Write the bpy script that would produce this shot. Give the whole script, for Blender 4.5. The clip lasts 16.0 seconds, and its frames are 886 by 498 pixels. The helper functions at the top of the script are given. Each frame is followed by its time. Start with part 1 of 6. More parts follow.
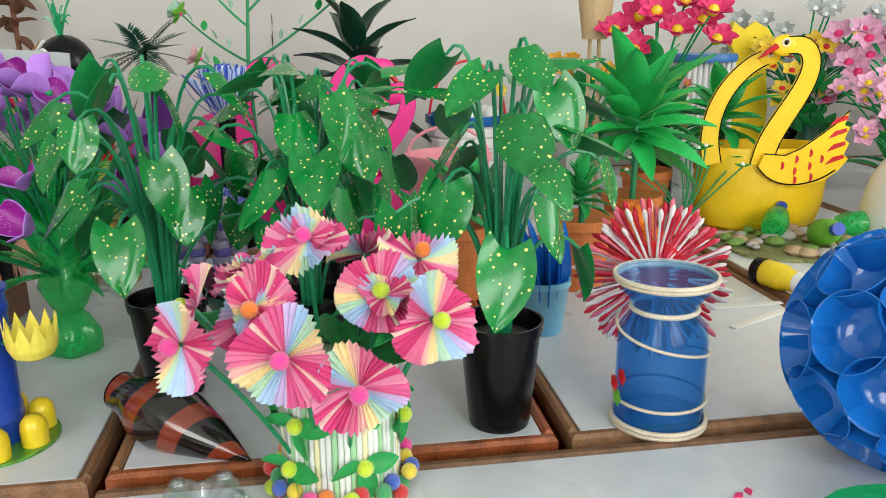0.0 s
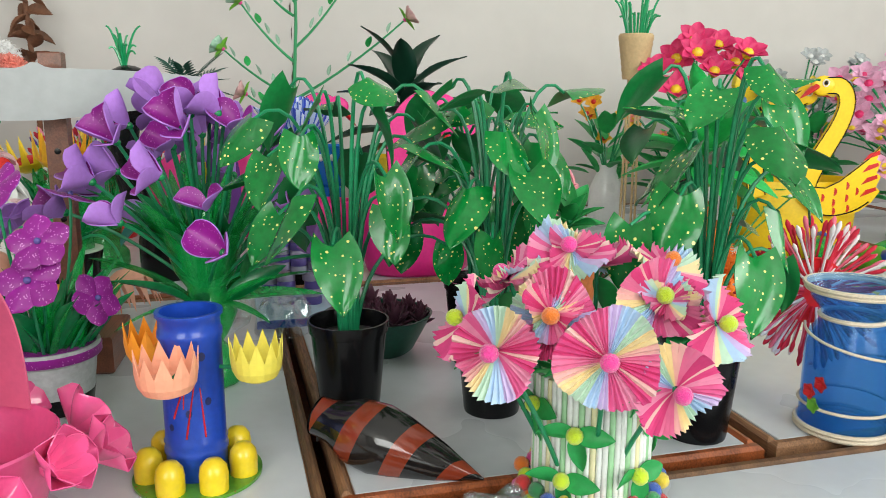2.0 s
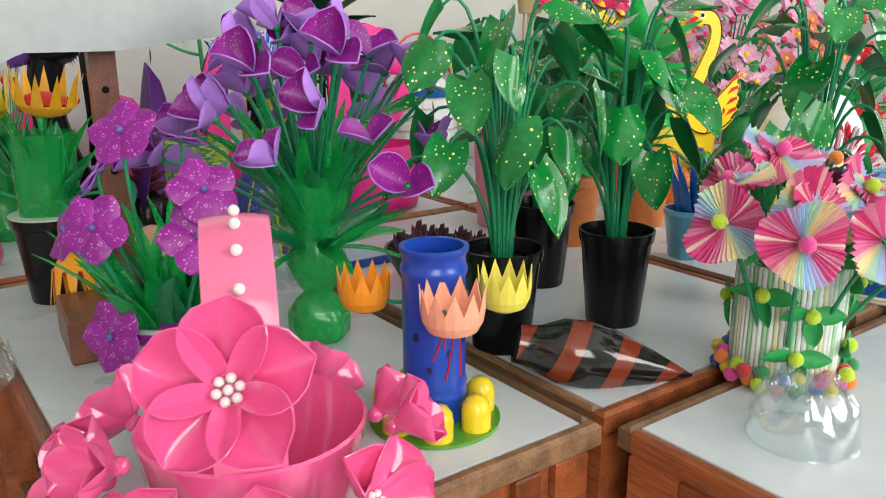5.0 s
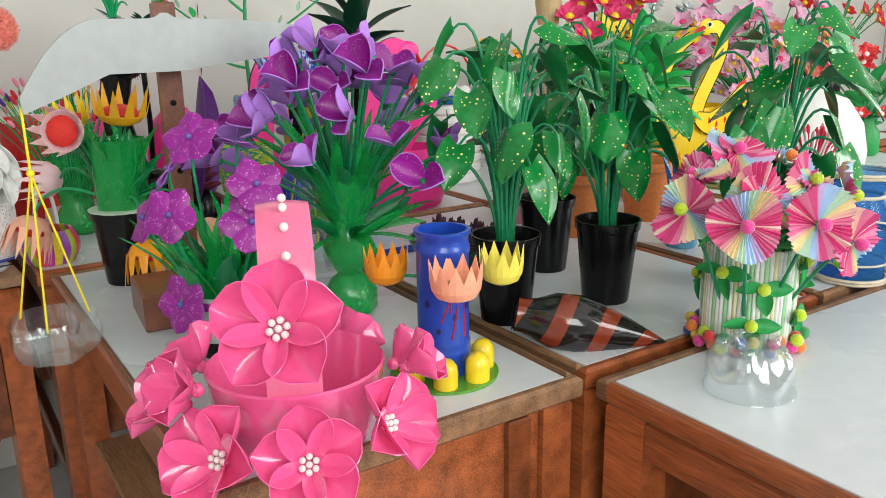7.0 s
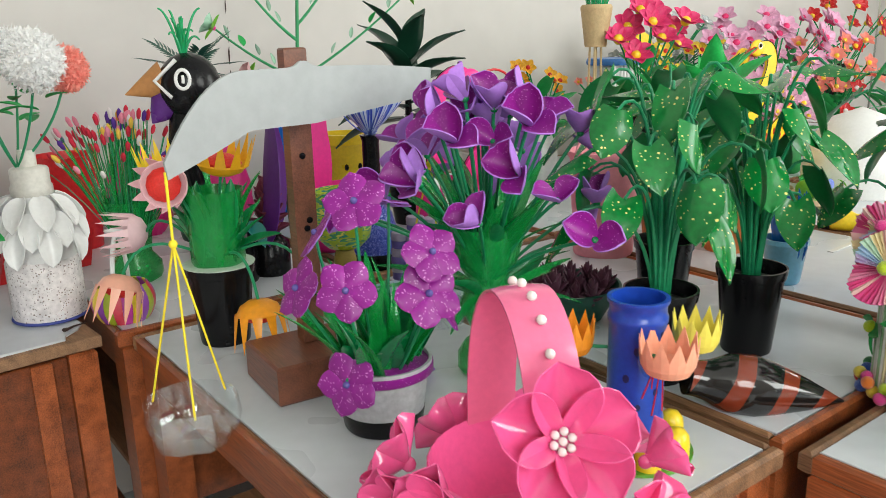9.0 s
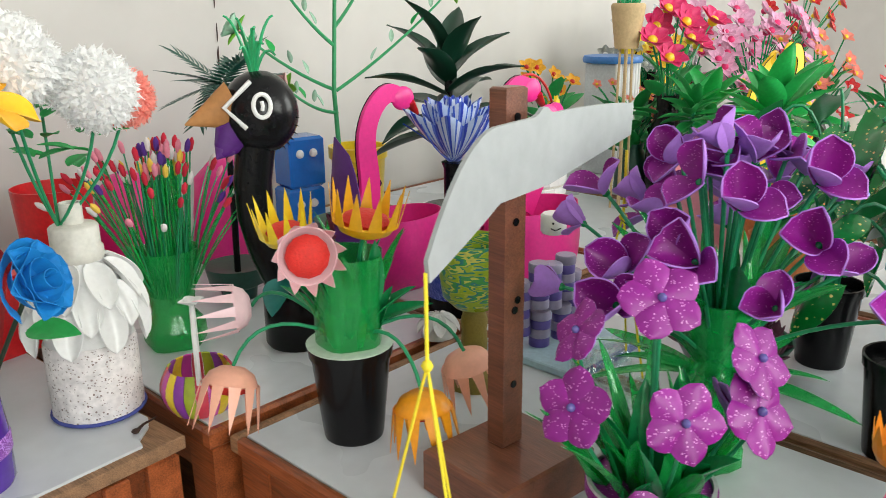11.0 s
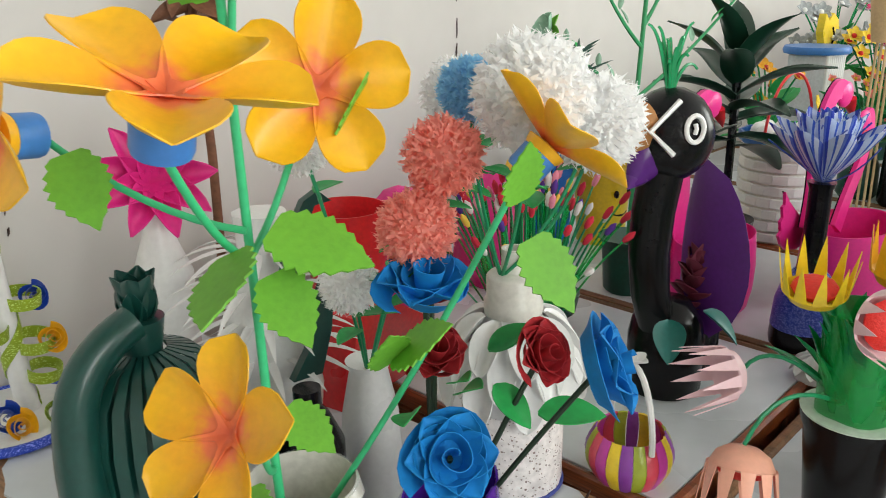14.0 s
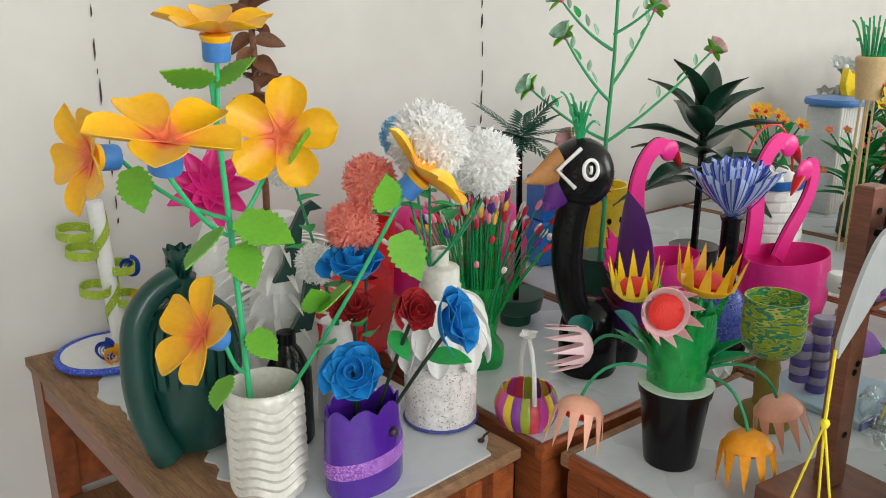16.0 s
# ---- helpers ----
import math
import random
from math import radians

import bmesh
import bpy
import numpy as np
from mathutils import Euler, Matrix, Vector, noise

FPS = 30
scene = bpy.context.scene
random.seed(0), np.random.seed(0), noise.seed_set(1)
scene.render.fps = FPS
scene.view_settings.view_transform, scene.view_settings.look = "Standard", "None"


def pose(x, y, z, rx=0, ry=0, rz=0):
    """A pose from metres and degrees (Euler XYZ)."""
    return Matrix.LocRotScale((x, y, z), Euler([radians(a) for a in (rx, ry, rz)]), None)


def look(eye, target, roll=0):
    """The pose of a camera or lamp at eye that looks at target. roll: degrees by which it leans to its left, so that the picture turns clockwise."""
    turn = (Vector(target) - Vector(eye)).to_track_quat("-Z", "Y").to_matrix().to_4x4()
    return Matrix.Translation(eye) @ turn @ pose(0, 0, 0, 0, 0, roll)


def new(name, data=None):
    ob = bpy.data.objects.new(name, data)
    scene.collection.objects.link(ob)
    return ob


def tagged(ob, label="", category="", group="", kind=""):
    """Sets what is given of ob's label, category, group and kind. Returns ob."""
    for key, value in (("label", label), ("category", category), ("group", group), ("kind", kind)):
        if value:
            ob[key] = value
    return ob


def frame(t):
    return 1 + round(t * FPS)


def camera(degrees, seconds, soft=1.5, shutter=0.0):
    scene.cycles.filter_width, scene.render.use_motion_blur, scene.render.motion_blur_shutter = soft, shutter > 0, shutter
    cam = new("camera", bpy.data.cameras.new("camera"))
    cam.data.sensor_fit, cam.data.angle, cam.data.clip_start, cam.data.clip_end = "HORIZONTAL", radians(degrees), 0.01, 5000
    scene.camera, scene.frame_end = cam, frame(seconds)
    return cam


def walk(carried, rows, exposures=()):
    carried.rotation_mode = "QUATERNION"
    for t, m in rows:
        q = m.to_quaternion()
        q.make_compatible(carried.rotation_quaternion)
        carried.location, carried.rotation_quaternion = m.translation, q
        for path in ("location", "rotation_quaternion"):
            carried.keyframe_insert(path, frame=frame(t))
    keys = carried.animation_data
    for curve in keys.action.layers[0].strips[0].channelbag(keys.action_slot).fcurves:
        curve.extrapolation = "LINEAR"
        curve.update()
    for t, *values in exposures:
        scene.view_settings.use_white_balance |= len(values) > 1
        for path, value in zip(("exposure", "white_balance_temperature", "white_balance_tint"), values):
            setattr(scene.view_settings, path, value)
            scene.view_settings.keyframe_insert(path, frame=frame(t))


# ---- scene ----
cam = camera(57.6, 16.0, 0.8, 0.25)
PATH = [
    (0, (0.015, 0.068, 1.142), (-0.02, 1.995, 0.608), -0.6),
    (0.5, (-0.01, 0.045, 1.102), (-0.085, 1.987, 0.626), -1.1),
    (1, (-0.057, 0.039, 1.1), (-0.149, 1.991, 0.673), -1.0),
    (1.5, (-0.173, 0.057, 1.104), (-0.203, 2.014, 0.695), -0.7),
    (2, (-0.302, 0.066, 1.109), (-0.109, 2.013, 0.697), 0.2),
    (2.5, (-0.373, 0.084, 1.107), (-0.037, 2.011, 0.691), 0.2),
    (3, (-0.414, 0.168, 1.067), (0.01, 2.08, 0.659), 0.4),
    (3.5, (-0.459, 0.22, 1.066), (0.053, 2.099, 0.613), -0.4),
    (4, (-0.533, 0.213, 1.08), (0.058, 2.057, 0.581), -0.8),
    (4.5, (-0.672, 0.208, 1.081), (0.078, 1.99, 0.57), -0.7),
    (5, (-0.775, 0.202, 1.082), (0.094, 1.922, 0.548), -0.1),
    (5.2, (-0.806, 0.198, 1.088), (0.093, 1.89, 0.513), -0.0),
    (7.3, (-0.82, 0.034, 1.103), (-0.051, 1.806, 0.583), -0.9),
    (7.5, (-0.825, 0.033, 1.102), (-0.062, 1.808, 0.584), -0.9),
    (8, (-0.87, 0.055, 1.108), (-0.11, 1.832, 0.595), -1.3),
    (8.2, (-0.905, 0.083, 1.119), (-0.123, 1.85, 0.603), -1.7),
    (10.5, (-1.127, 0.54, 1.198), (-0.033, 2.124, 0.653), 0.6),
    (11, (-1.205, 0.62, 1.215), (-0.047, 2.143, 0.633), -0.7),
    (11.5, (-1.266, 0.675, 1.224), (-0.065, 2.164, 0.64), -0.5),
    (12, (-1.307, 0.72, 1.228), (-0.071, 2.181, 0.646), 0.2),
    (12.5, (-1.3, 0.756, 1.224), (-0.07, 2.217, 0.632), 0.4),
    (13, (-1.366, 0.859, 1.223), (-0.157, 2.322, 0.591), 0.1),
    (13.5, (-1.469, 1.002, 1.238), (-0.291, 2.485, 0.594), -1.2),
    (14, (-1.516, 1.051, 1.256), (-0.381, 2.57, 0.619), -1.0),
    (14.5, (-1.56, 1.033, 1.279), (-0.474, 2.588, 0.644), -0.8),
    (15, (-1.566, 0.89, 1.298), (-0.622, 2.532, 0.656), -1.3),
    (15.5, (-1.54, 0.704, 1.31), (-0.656, 2.392, 0.702), -0.0),
    (16, (-1.509, 0.644, 1.327), (-0.614, 2.338, 0.752), -0.2),
]
walk(cam, [(t, look(eye, target, roll)) for t, eye, target, roll in PATH], [(0, -0.06), (5, 0.06), (8.2, 0.08), (10.5, 0.27), (12.5, 0.34), (14, 0.26), (16, 0.1)])

# ---- light ----
world = bpy.data.worlds.new("world")
scene.world = world
world.use_nodes = True
wn = world.node_tree.nodes
sky = wn.new("ShaderNodeTexSky")
sky.sky_type, sky.sun_disc, sky.sun_elevation, sky.sun_rotation = "NISHITA", False, radians(45), radians(200)
world.node_tree.links.new(sky.outputs[0], wn["Background"].inputs[0])
wn["Background"].inputs[1].default_value = 0.08

TURN = 9.5


def room(u, v, z=0.0):
    """A place of the room: u along the back wall, v towards it."""
    return Vector((-0.333 + 0.9863 * u - 0.165 * v, 0.739 + 0.165 * u + 0.9863 * v, z))


def window_fill(name, u, v, z, turn, w, h, watts):
    lamp = bpy.data.lights.new(name, "AREA")
    lamp.shape, lamp.size, lamp.size_y, lamp.energy, lamp.color = "RECTANGLE", w, h, watts, (0.98, 1.0, 0.935)
    ob = new(name, lamp)
    p = room(u, v, z)
    ob.matrix_world = pose(p.x, p.y, p.z, 90, 0, TURN + turn)


# Added area lamps in assumed windows out of view, set high to brighten desk tops.
window_fill("fill_window_front", -1.6, -2.55, 1.95, 0, 1.55, 1.75, 58)
window_fill("fill_window_front_far", 1.2, -2.55, 1.95, 0, 1.55, 1.75, 58)
window_fill("fill_window_side", 3.55, -1.0, 1.95, 90, 1.6, 1.75, 58)

# ---- materials ----
MATS = {}


def mat(name, colour, rough=0.4, metal=0.0, vary=0.12, scale=25.0, bump=0.1, coat=0.0, clear=0.0, glitter=0.0, grain=False, sheen=0.0, soft=0.0):
    """A named procedural material; clear lets light through like thin tinted plastic, glitter adds bright flakes."""
    if name in MATS:
        return MATS[name]
    m = bpy.data.materials.new(name)
    m.use_nodes = True
    n, l = m.node_tree.nodes, m.node_tree.links
    b = n["Principled BSDF"]
    out = n["Material Output"]
    tc = n.new("ShaderNodeTexCoord")
    info = n.new("ShaderNodeObjectInfo")
    src = tc.outputs["Object"]
    if grain:
        mp = n.new("ShaderNodeMapping")
        mp.inputs["Scale"].default_value = (9, 0.6, 9)
        l.new(src, mp.inputs[0])
        src = mp.outputs[0]
    fine, coarse = n.new("ShaderNodeTexNoise"), n.new("ShaderNodeTexNoise")
    fine.inputs["Scale"].default_value, fine.inputs["Detail"].default_value = scale * 6, 5
    coarse.inputs["Scale"].default_value, coarse.inputs["Detail"].default_value = scale * 0.5, 3
    for t in (fine, coarse):
        l.new(src, t.inputs["Vector"])
    mix = n.new("ShaderNodeMath")
    mix.operation = "ADD"
    l.new(fine.outputs["Fac"], mix.inputs[0])
    l.new(coarse.outputs["Fac"], mix.inputs[1])
    hsv = n.new("ShaderNodeHueSaturation")
    hsv.inputs["Color"].default_value = (*colour, 1)
    span = n.new("ShaderNodeMapRange")
    span.inputs[1].default_value, span.inputs[2].default_value = 0.7, 1.3
    span.inputs[3].default_value, span.inputs[4].default_value = 1 - vary, 1 + vary
    l.new(mix.outputs[0], span.inputs[0])
    tone = n.new("ShaderNodeMapRange")
    tone.inputs[3].default_value, tone.inputs[4].default_value = 1 - vary * 0.7, 1 + vary * 0.7
    l.new(info.outputs["Random"], tone.inputs[0])
    both = n.new("ShaderNodeMath")
    both.operation = "MULTIPLY"
    l.new(span.outputs[0], both.inputs[0])
    l.new(tone.outputs[0], both.inputs[1])
    l.new(both.outputs[0], hsv.inputs["Value"])
    col = hsv.outputs[0]
    if glitter:
        vor = n.new("ShaderNodeTexVoronoi")
        vor.inputs["Scale"].default_value = 900
        l.new(tc.outputs["Object"], vor.inputs["Vector"])
        sep = n.new("ShaderNodeSeparateColor")
        l.new(vor.outputs["Color"], sep.inputs[0])
        gt = n.new("ShaderNodeMath")
        gt.operation, gt.inputs[1].default_value = "GREATER_THAN", 1 - glitter
        l.new(sep.outputs[0], gt.inputs[0])
        mx = n.new("ShaderNodeMix")
        mx.data_type = "RGBA"
        mx.inputs["B"].default_value = tuple(min(1, c * 1.6 + 0.25) for c in colour) + (1,)
        l.new(gt.outputs[0], mx.inputs["Factor"])
        l.new(col, mx.inputs["A"])
        col = mx.outputs["Result"]
    l.new(col, b.inputs["Base Color"])
    rr = n.new("ShaderNodeMapRange")
    rr.inputs[3].default_value, rr.inputs[4].default_value = max(0.02, rough - 0.08), min(1, rough + 0.08)
    l.new(coarse.outputs["Fac"], rr.inputs[0])
    l.new(rr.outputs[0], b.inputs["Roughness"])
    b.inputs["Metallic"].default_value = metal
    b.inputs["Coat Weight"].default_value = coat
    b.inputs["Coat Roughness"].default_value = 0.08
    b.inputs["Sheen Weight"].default_value = sheen
    if bump:
        bp = n.new("ShaderNodeBump")
        bp.inputs["Strength"].default_value, bp.inputs["Distance"].default_value = bump, 0.002
        l.new(mix.outputs[0], bp.inputs["Height"])
        l.new(bp.outputs[0], b.inputs["Normal"])
    if clear:
        tr = n.new("ShaderNodeBsdfTransparent")
        tr.inputs[0].default_value = tuple(0.55 + 0.45 * c / max(colour) for c in colour) + (1,)
        ms = n.new("ShaderNodeMixShader")
        ms.inputs[0].default_value = clear
        l.new(b.outputs[0], ms.inputs[1])
        l.new(tr.outputs[0], ms.inputs[2])
        l.new(ms.outputs[0], out.inputs[0])
    if soft:
        tl = n.new("ShaderNodeBsdfTranslucent")
        l.new(col, tl.inputs[0])
        ms = n.new("ShaderNodeMixShader")
        ms.inputs[0].default_value = soft
        l.new(b.outputs[0], ms.inputs[1])
        l.new(tl.outputs[0], ms.inputs[2])
        l.new(ms.outputs[0], out.inputs[0])
    MATS[name] = m
    return m


def spotted(name, base, dot, scale, size, rough=0.3, coat=0.3):
    """A material with scattered dots of a second colour."""
    m = mat(name, base, rough, coat=coat, vary=0.25, scale=18)
    n, l = m.node_tree.nodes, m.node_tree.links
    b = n["Principled BSDF"]
    old = b.inputs["Base Color"].links[0].from_socket
    vor = n.new("ShaderNodeTexVoronoi")
    vor.inputs["Scale"].default_value = scale
    tc = n.new("ShaderNodeTexCoord")
    l.new(tc.outputs["Object"], vor.inputs["Vector"])
    lt = n.new("ShaderNodeMath")
    lt.operation, lt.inputs[1].default_value = "LESS_THAN", size
    sep = n.new("ShaderNodeSeparateColor")
    l.new(vor.outputs["Color"], sep.inputs[0])
    swing = n.new("ShaderNodeMapRange")
    swing.inputs[3].default_value, swing.inputs[4].default_value = 1.9, 0.75
    l.new(sep.outputs[0], swing.inputs[0])
    reach = n.new("ShaderNodeMath")
    reach.operation = "MULTIPLY"
    l.new(vor.outputs["Distance"], reach.inputs[0])
    l.new(swing.outputs[0], reach.inputs[1])
    l.new(reach.outputs[0], lt.inputs[0])
    mx = n.new("ShaderNodeMix")
    mx.data_type = "RGBA"
    mx.inputs["B"].default_value = (*dot, 1)
    l.new(lt.outputs[0], mx.inputs["Factor"])
    l.new(old, mx.inputs["A"])
    l.new(mx.outputs["Result"], b.inputs["Base Color"])
    return m


def ramped(name, stops, mode="angle", rough=0.8, turns=1.0, reach=0.05):
    """A material whose colour runs round the z axis, outward from it, along z or in a spiral."""
    if name in MATS:
        return MATS[name]
    m = mat(name, (0.5, 0.5, 0.5), rough, vary=0.08)
    n, l = m.node_tree.nodes, m.node_tree.links
    tc = n.new("ShaderNodeTexCoord")
    sep = n.new("ShaderNodeSeparateXYZ")
    l.new(tc.outputs["Object"], sep.inputs[0])

    def calc(op, a, b):
        q = n.new("ShaderNodeMath")
        q.operation = op
        for k, v in enumerate((a, b)):
            if isinstance(v, (int, float)):
                q.inputs[k].default_value = v
            else:
                l.new(v, q.inputs[k])
        return q.outputs[0]

    x, y, z = sep.outputs
    ang = calc("ADD", calc("DIVIDE", calc("ARCTAN2", y, x), 2 * math.pi), 0.5)
    if mode == "angle":
        f = calc("FRACT", calc("MULTIPLY", ang, turns), 0)
    elif mode == "radius":
        f = calc("DIVIDE", calc("SQRT", calc("ADD", calc("MULTIPLY", x, x), calc("MULTIPLY", y, y)), 0), reach)
        nz = n.new("ShaderNodeTexNoise")
        nz.inputs["Scale"].default_value = 90
        l.new(tc.outputs["Object"], nz.inputs["Vector"])
        f = calc("ADD", f, calc("MULTIPLY", calc("SUBTRACT", nz.outputs["Fac"], 0.5), 0.5))
    elif mode == "spiral":
        f = calc("FRACT", calc("ADD", calc("MULTIPLY", ang, turns), calc("DIVIDE", z, reach)), 0)
    elif mode == "marble":
        nz = n.new("ShaderNodeTexNoise")
        nz.inputs["Scale"].default_value, nz.inputs["Detail"].default_value = 26, 3
        stretch = n.new("ShaderNodeMapping")
        stretch.inputs["Scale"].default_value = (0.6, 0.6, 2.2)
        l.new(tc.outputs["Object"], stretch.inputs[0])
        l.new(stretch.outputs[0], nz.inputs["Vector"])
        f = calc("FRACT", calc("ADD", calc("DIVIDE", z, reach), calc("MULTIPLY", nz.outputs["Fac"], turns)), 0)
    else:
        f = calc("DIVIDE", z, reach)
    ramp = n.new("ShaderNodeValToRGB")
    r = ramp.color_ramp
    r.interpolation = "LINEAR" if mode == "radius" else "CONSTANT"
    while len(r.elements) > 1:
        r.elements.remove(r.elements[-1])
    for k, (at, c) in enumerate(stops):
        e = r.elements[0] if k == 0 else r.elements.new(at)
        e.position, e.color = at, (*c, 1)
    l.new(f, ramp.inputs[0])
    hsv = [q for q in n if q.bl_idname == "ShaderNodeHueSaturation"][0]
    l.new(ramp.outputs[0], hsv.inputs["Color"])
    return m


# ---- shapes: each returns (points, faces) ----
def lathe(profile, n=28, wave=None):
    """Turned form from (radius, height) pairs, from the bottom up; wave(angle, k) scales the radius."""
    pts, faces = [], []
    for k, (r, z) in enumerate(profile):
        for i in range(n):
            a = 2 * math.pi * i / n
            q = r * (wave(a, k) if wave else 1)
            pts.append(Vector((q * math.cos(a), q * math.sin(a), z)))
    for k in range(len(profile) - 1):
        for i in range(n):
            j = (i + 1) % n
            faces.append((k * n + i, k * n + j, (k + 1) * n + j, (k + 1) * n + i))
    if profile[0][0] > 0:
        faces.append(tuple(reversed(range(n))))
    if profile[-1][0] > 0:
        faces.append(tuple((len(profile) - 1) * n + i for i in range(n)))
    return pts, faces


def tube(path, r=0.003, n=7, end=None):
    """A round rod along a path; the radius runs to end."""
    path = [Vector(p) for p in path]
    end = r if end is None else end
    pts, faces = [], []
    side = None
    for k, p in enumerate(path):
        d = (path[min(k + 1, len(path) - 1)] - path[max(k - 1, 0)]).normalized()
        side = d.orthogonal() if side is None else side - d * side.dot(d)
        side.normalize()
        up = d.cross(side)
        q = r + (end - r) * k / (len(path) - 1)
        for i in range(n):
            a = 2 * math.pi * i / n
            pts.append(p + (side * math.cos(a) + up * math.sin(a)) * q)
    for k in range(len(path) - 1):
        for i in range(n):
            j = (i + 1) % n
            faces.append((k * n + i, k * n + j, (k + 1) * n + j, (k + 1) * n + i))
    faces += [tuple(reversed(range(n))), tuple((len(path) - 1) * n + i for i in range(n))]
    return pts, faces


def bow(a, b, sag, n=8):
    """A path from a to b that bends by the vector sag."""
    a, b, sag = Vector(a), Vector(b), Vector(sag)
    return [a.lerp(b, k / n) + sag * (4 * k / n * (1 - k / n)) for k in range(n + 1)]


def petal(length, width, shape=0.9, cup=0.3, curl=0.0, tip=1.0, wave=0.0, nl=9, nw=6, fold=0.0, root=0.12):
    """A blade along +x from the origin: cup lifts its sides, curl lifts or drops (minus) its end, root is its width at the base."""
    pts, faces = [], []
    for i in range(nl + 1):
        t = i / nl
        w = width / 2 * max(root * (1 - t) ** 2, math.sin(math.pi * min(1, t ** shape)) ** (0.75 * tip) if t < 1 else 0.02)
        for j in range(nw + 1):
            s = 2 * j / nw - 1
            z = cup * width * s * s * (w / width) * 2 + curl * length * t * t + fold * abs(s) * w + wave * length * math.sin(7 * t + 3 * s) * abs(s)
            pts.append(Vector((length * t, w * s, z)))
    for i in range(nl):
        for j in range(nw):
            a = i * (nw + 1) + j
            faces.append((a, a + nw + 1, a + nw + 2, a + 1))
    return pts, faces


def heart(length, width, curl=-0.2, cup=0.1, nl=10, nw=8):
    """A heart-shaped leaf along +x, its stalk at the origin, lobes behind it."""
    pts, faces = [], []
    for i in range(nl + 1):
        t = i / nl
        w = width / 2 * (math.sin(math.pi * (0.22 + 0.78 * t)) ** 0.8 if t < 1 else 0.01)
        for j in range(nw + 1):
            s = 2 * j / nw - 1
            x = length * t - 0.16 * length * abs(s) ** 1.2 * (1 - t) ** 2
            pts.append(Vector((x, w * s, cup * width * (s * s - 0.2) * (1 - t) + curl * length * t * t + 0.02 * length * math.sin(5 * t + 4 * s))))
    for i in range(nl):
        for j in range(nw):
            a = i * (nw + 1) + j
            faces.append((a, a + nw + 1, a + nw + 2, a + 1))
    return pts, faces


def ball(r, n=14, squash=1.0):
    k = n // 2
    return lathe([(max(1e-4, r * math.sin(math.pi * i / k)), -r * squash * math.cos(math.pi * i / k)) for i in range(k + 1)], n)


def slab(w, d, h, c=0.002):
    """A box with chamfered edges, standing on z = 0."""
    pts, faces = [], []
    for z, q in ((0, c), (c, 0), (h - c, 0), (h, c)):
        x, y = w / 2 - q, d / 2 - q
        pts += [Vector(p) for p in ((-x, -y, z), (x, -y, z), (x, y, z), (-x, y, z))]
    faces.append((3, 2, 1, 0))
    for k in range(3):
        for i in range(4):
            j = (i + 1) % 4
            faces.append((4 * k + i, 4 * k + j, 4 * k + 4 + j, 4 * k + 4 + i))
    faces.append((12, 13, 14, 15))
    return pts, faces


def plate(outline, h):
    """A flat piece from an outline in x and y, h thick."""
    n = len(outline)
    pts = [Vector((x, y, 0)) for x, y in outline] + [Vector((x, y, h)) for x, y in outline]
    faces = [tuple(reversed(range(n))), tuple(range(n, 2 * n))] + [(i, (i + 1) % n, n + (i + 1) % n, n + i) for i in range(n)]
    return pts, faces


def at(geo, m):
    return [m @ p for p in geo[0]], geo[1]


def join(*geos):
    pts, faces = [], []
    for p, f in geos:
        k = len(pts)
        pts += p
        faces += [tuple(i + k for i in q) for q in f]
    return pts, faces


def thick(geo, d):
    """Gives a sheet a thickness d; its upper side comes first, then the lower side."""
    pts, faces = geo
    nor = [Vector() for _ in pts]
    edges = {}
    for f in faces:
        c = (pts[f[1]] - pts[f[0]]).cross(pts[f[-1]] - pts[f[0]])
        for k, i in enumerate(f):
            nor[i] += c
            j = f[(k + 1) % len(f)]
            edges[(i, j)] = 1
    n = len(pts)
    low = [p - (v.normalized() if v.length > 1e-12 else Vector((0, 0, 1))) * d for p, v in zip(pts, nor)]
    back = [tuple(n + i for i in reversed(f)) for f in faces]
    rim = [(j, i, n + i, n + j) for i, j in edges if (j, i) not in edges]
    return pts + low, faces + back + rim


def mesh(name, geo, materials, smooth=True, under=None):
    me = bpy.data.meshes.new(name)
    me.from_pydata([tuple(p) for p in geo[0]], [], geo[1])
    for m in materials if isinstance(materials, (list, tuple)) else [materials]:
        me.materials.append(m)
    me.polygons.foreach_set("use_smooth", [smooth] * len(me.polygons))
    if under:
        k = (len(me.polygons) - under) if under > 0 else 0
        for q in me.polygons[k:]:
            q.material_index = 1
    if smooth:
        me.set_sharp_from_angle(angle=radians(50))
    me.update()
    return me


def two_sided(name, geo, d, top, below):
    """A sheet of thickness d with one material above and another below."""
    g = thick(geo, d)
    me = mesh(name, g, [top, below])
    for q in me.polygons[len(geo[1]):]:
        q.material_index = 1
    return me


def thing(name, p, label, category, group="", turn=0.0):
    ob = new(name)
    ob.empty_display_size = 0.02
    ob.matrix_world = pose(p[0], p[1], p[2], 0, 0, turn)
    return tagged(ob, label, category, group)


def part(name, shape, material, parent, label="", m=None, smooth=True):
    """One mesh under a thing or part; shape is (points, faces) or a ready mesh."""
    me = shape if isinstance(shape, bpy.types.Mesh) else mesh(name, shape, material, smooth)
    ob = new(name, me)
    ob.parent = parent
    if m is not None:
        ob.matrix_local = m
    if label:
        ob["label"] = label
    return ob


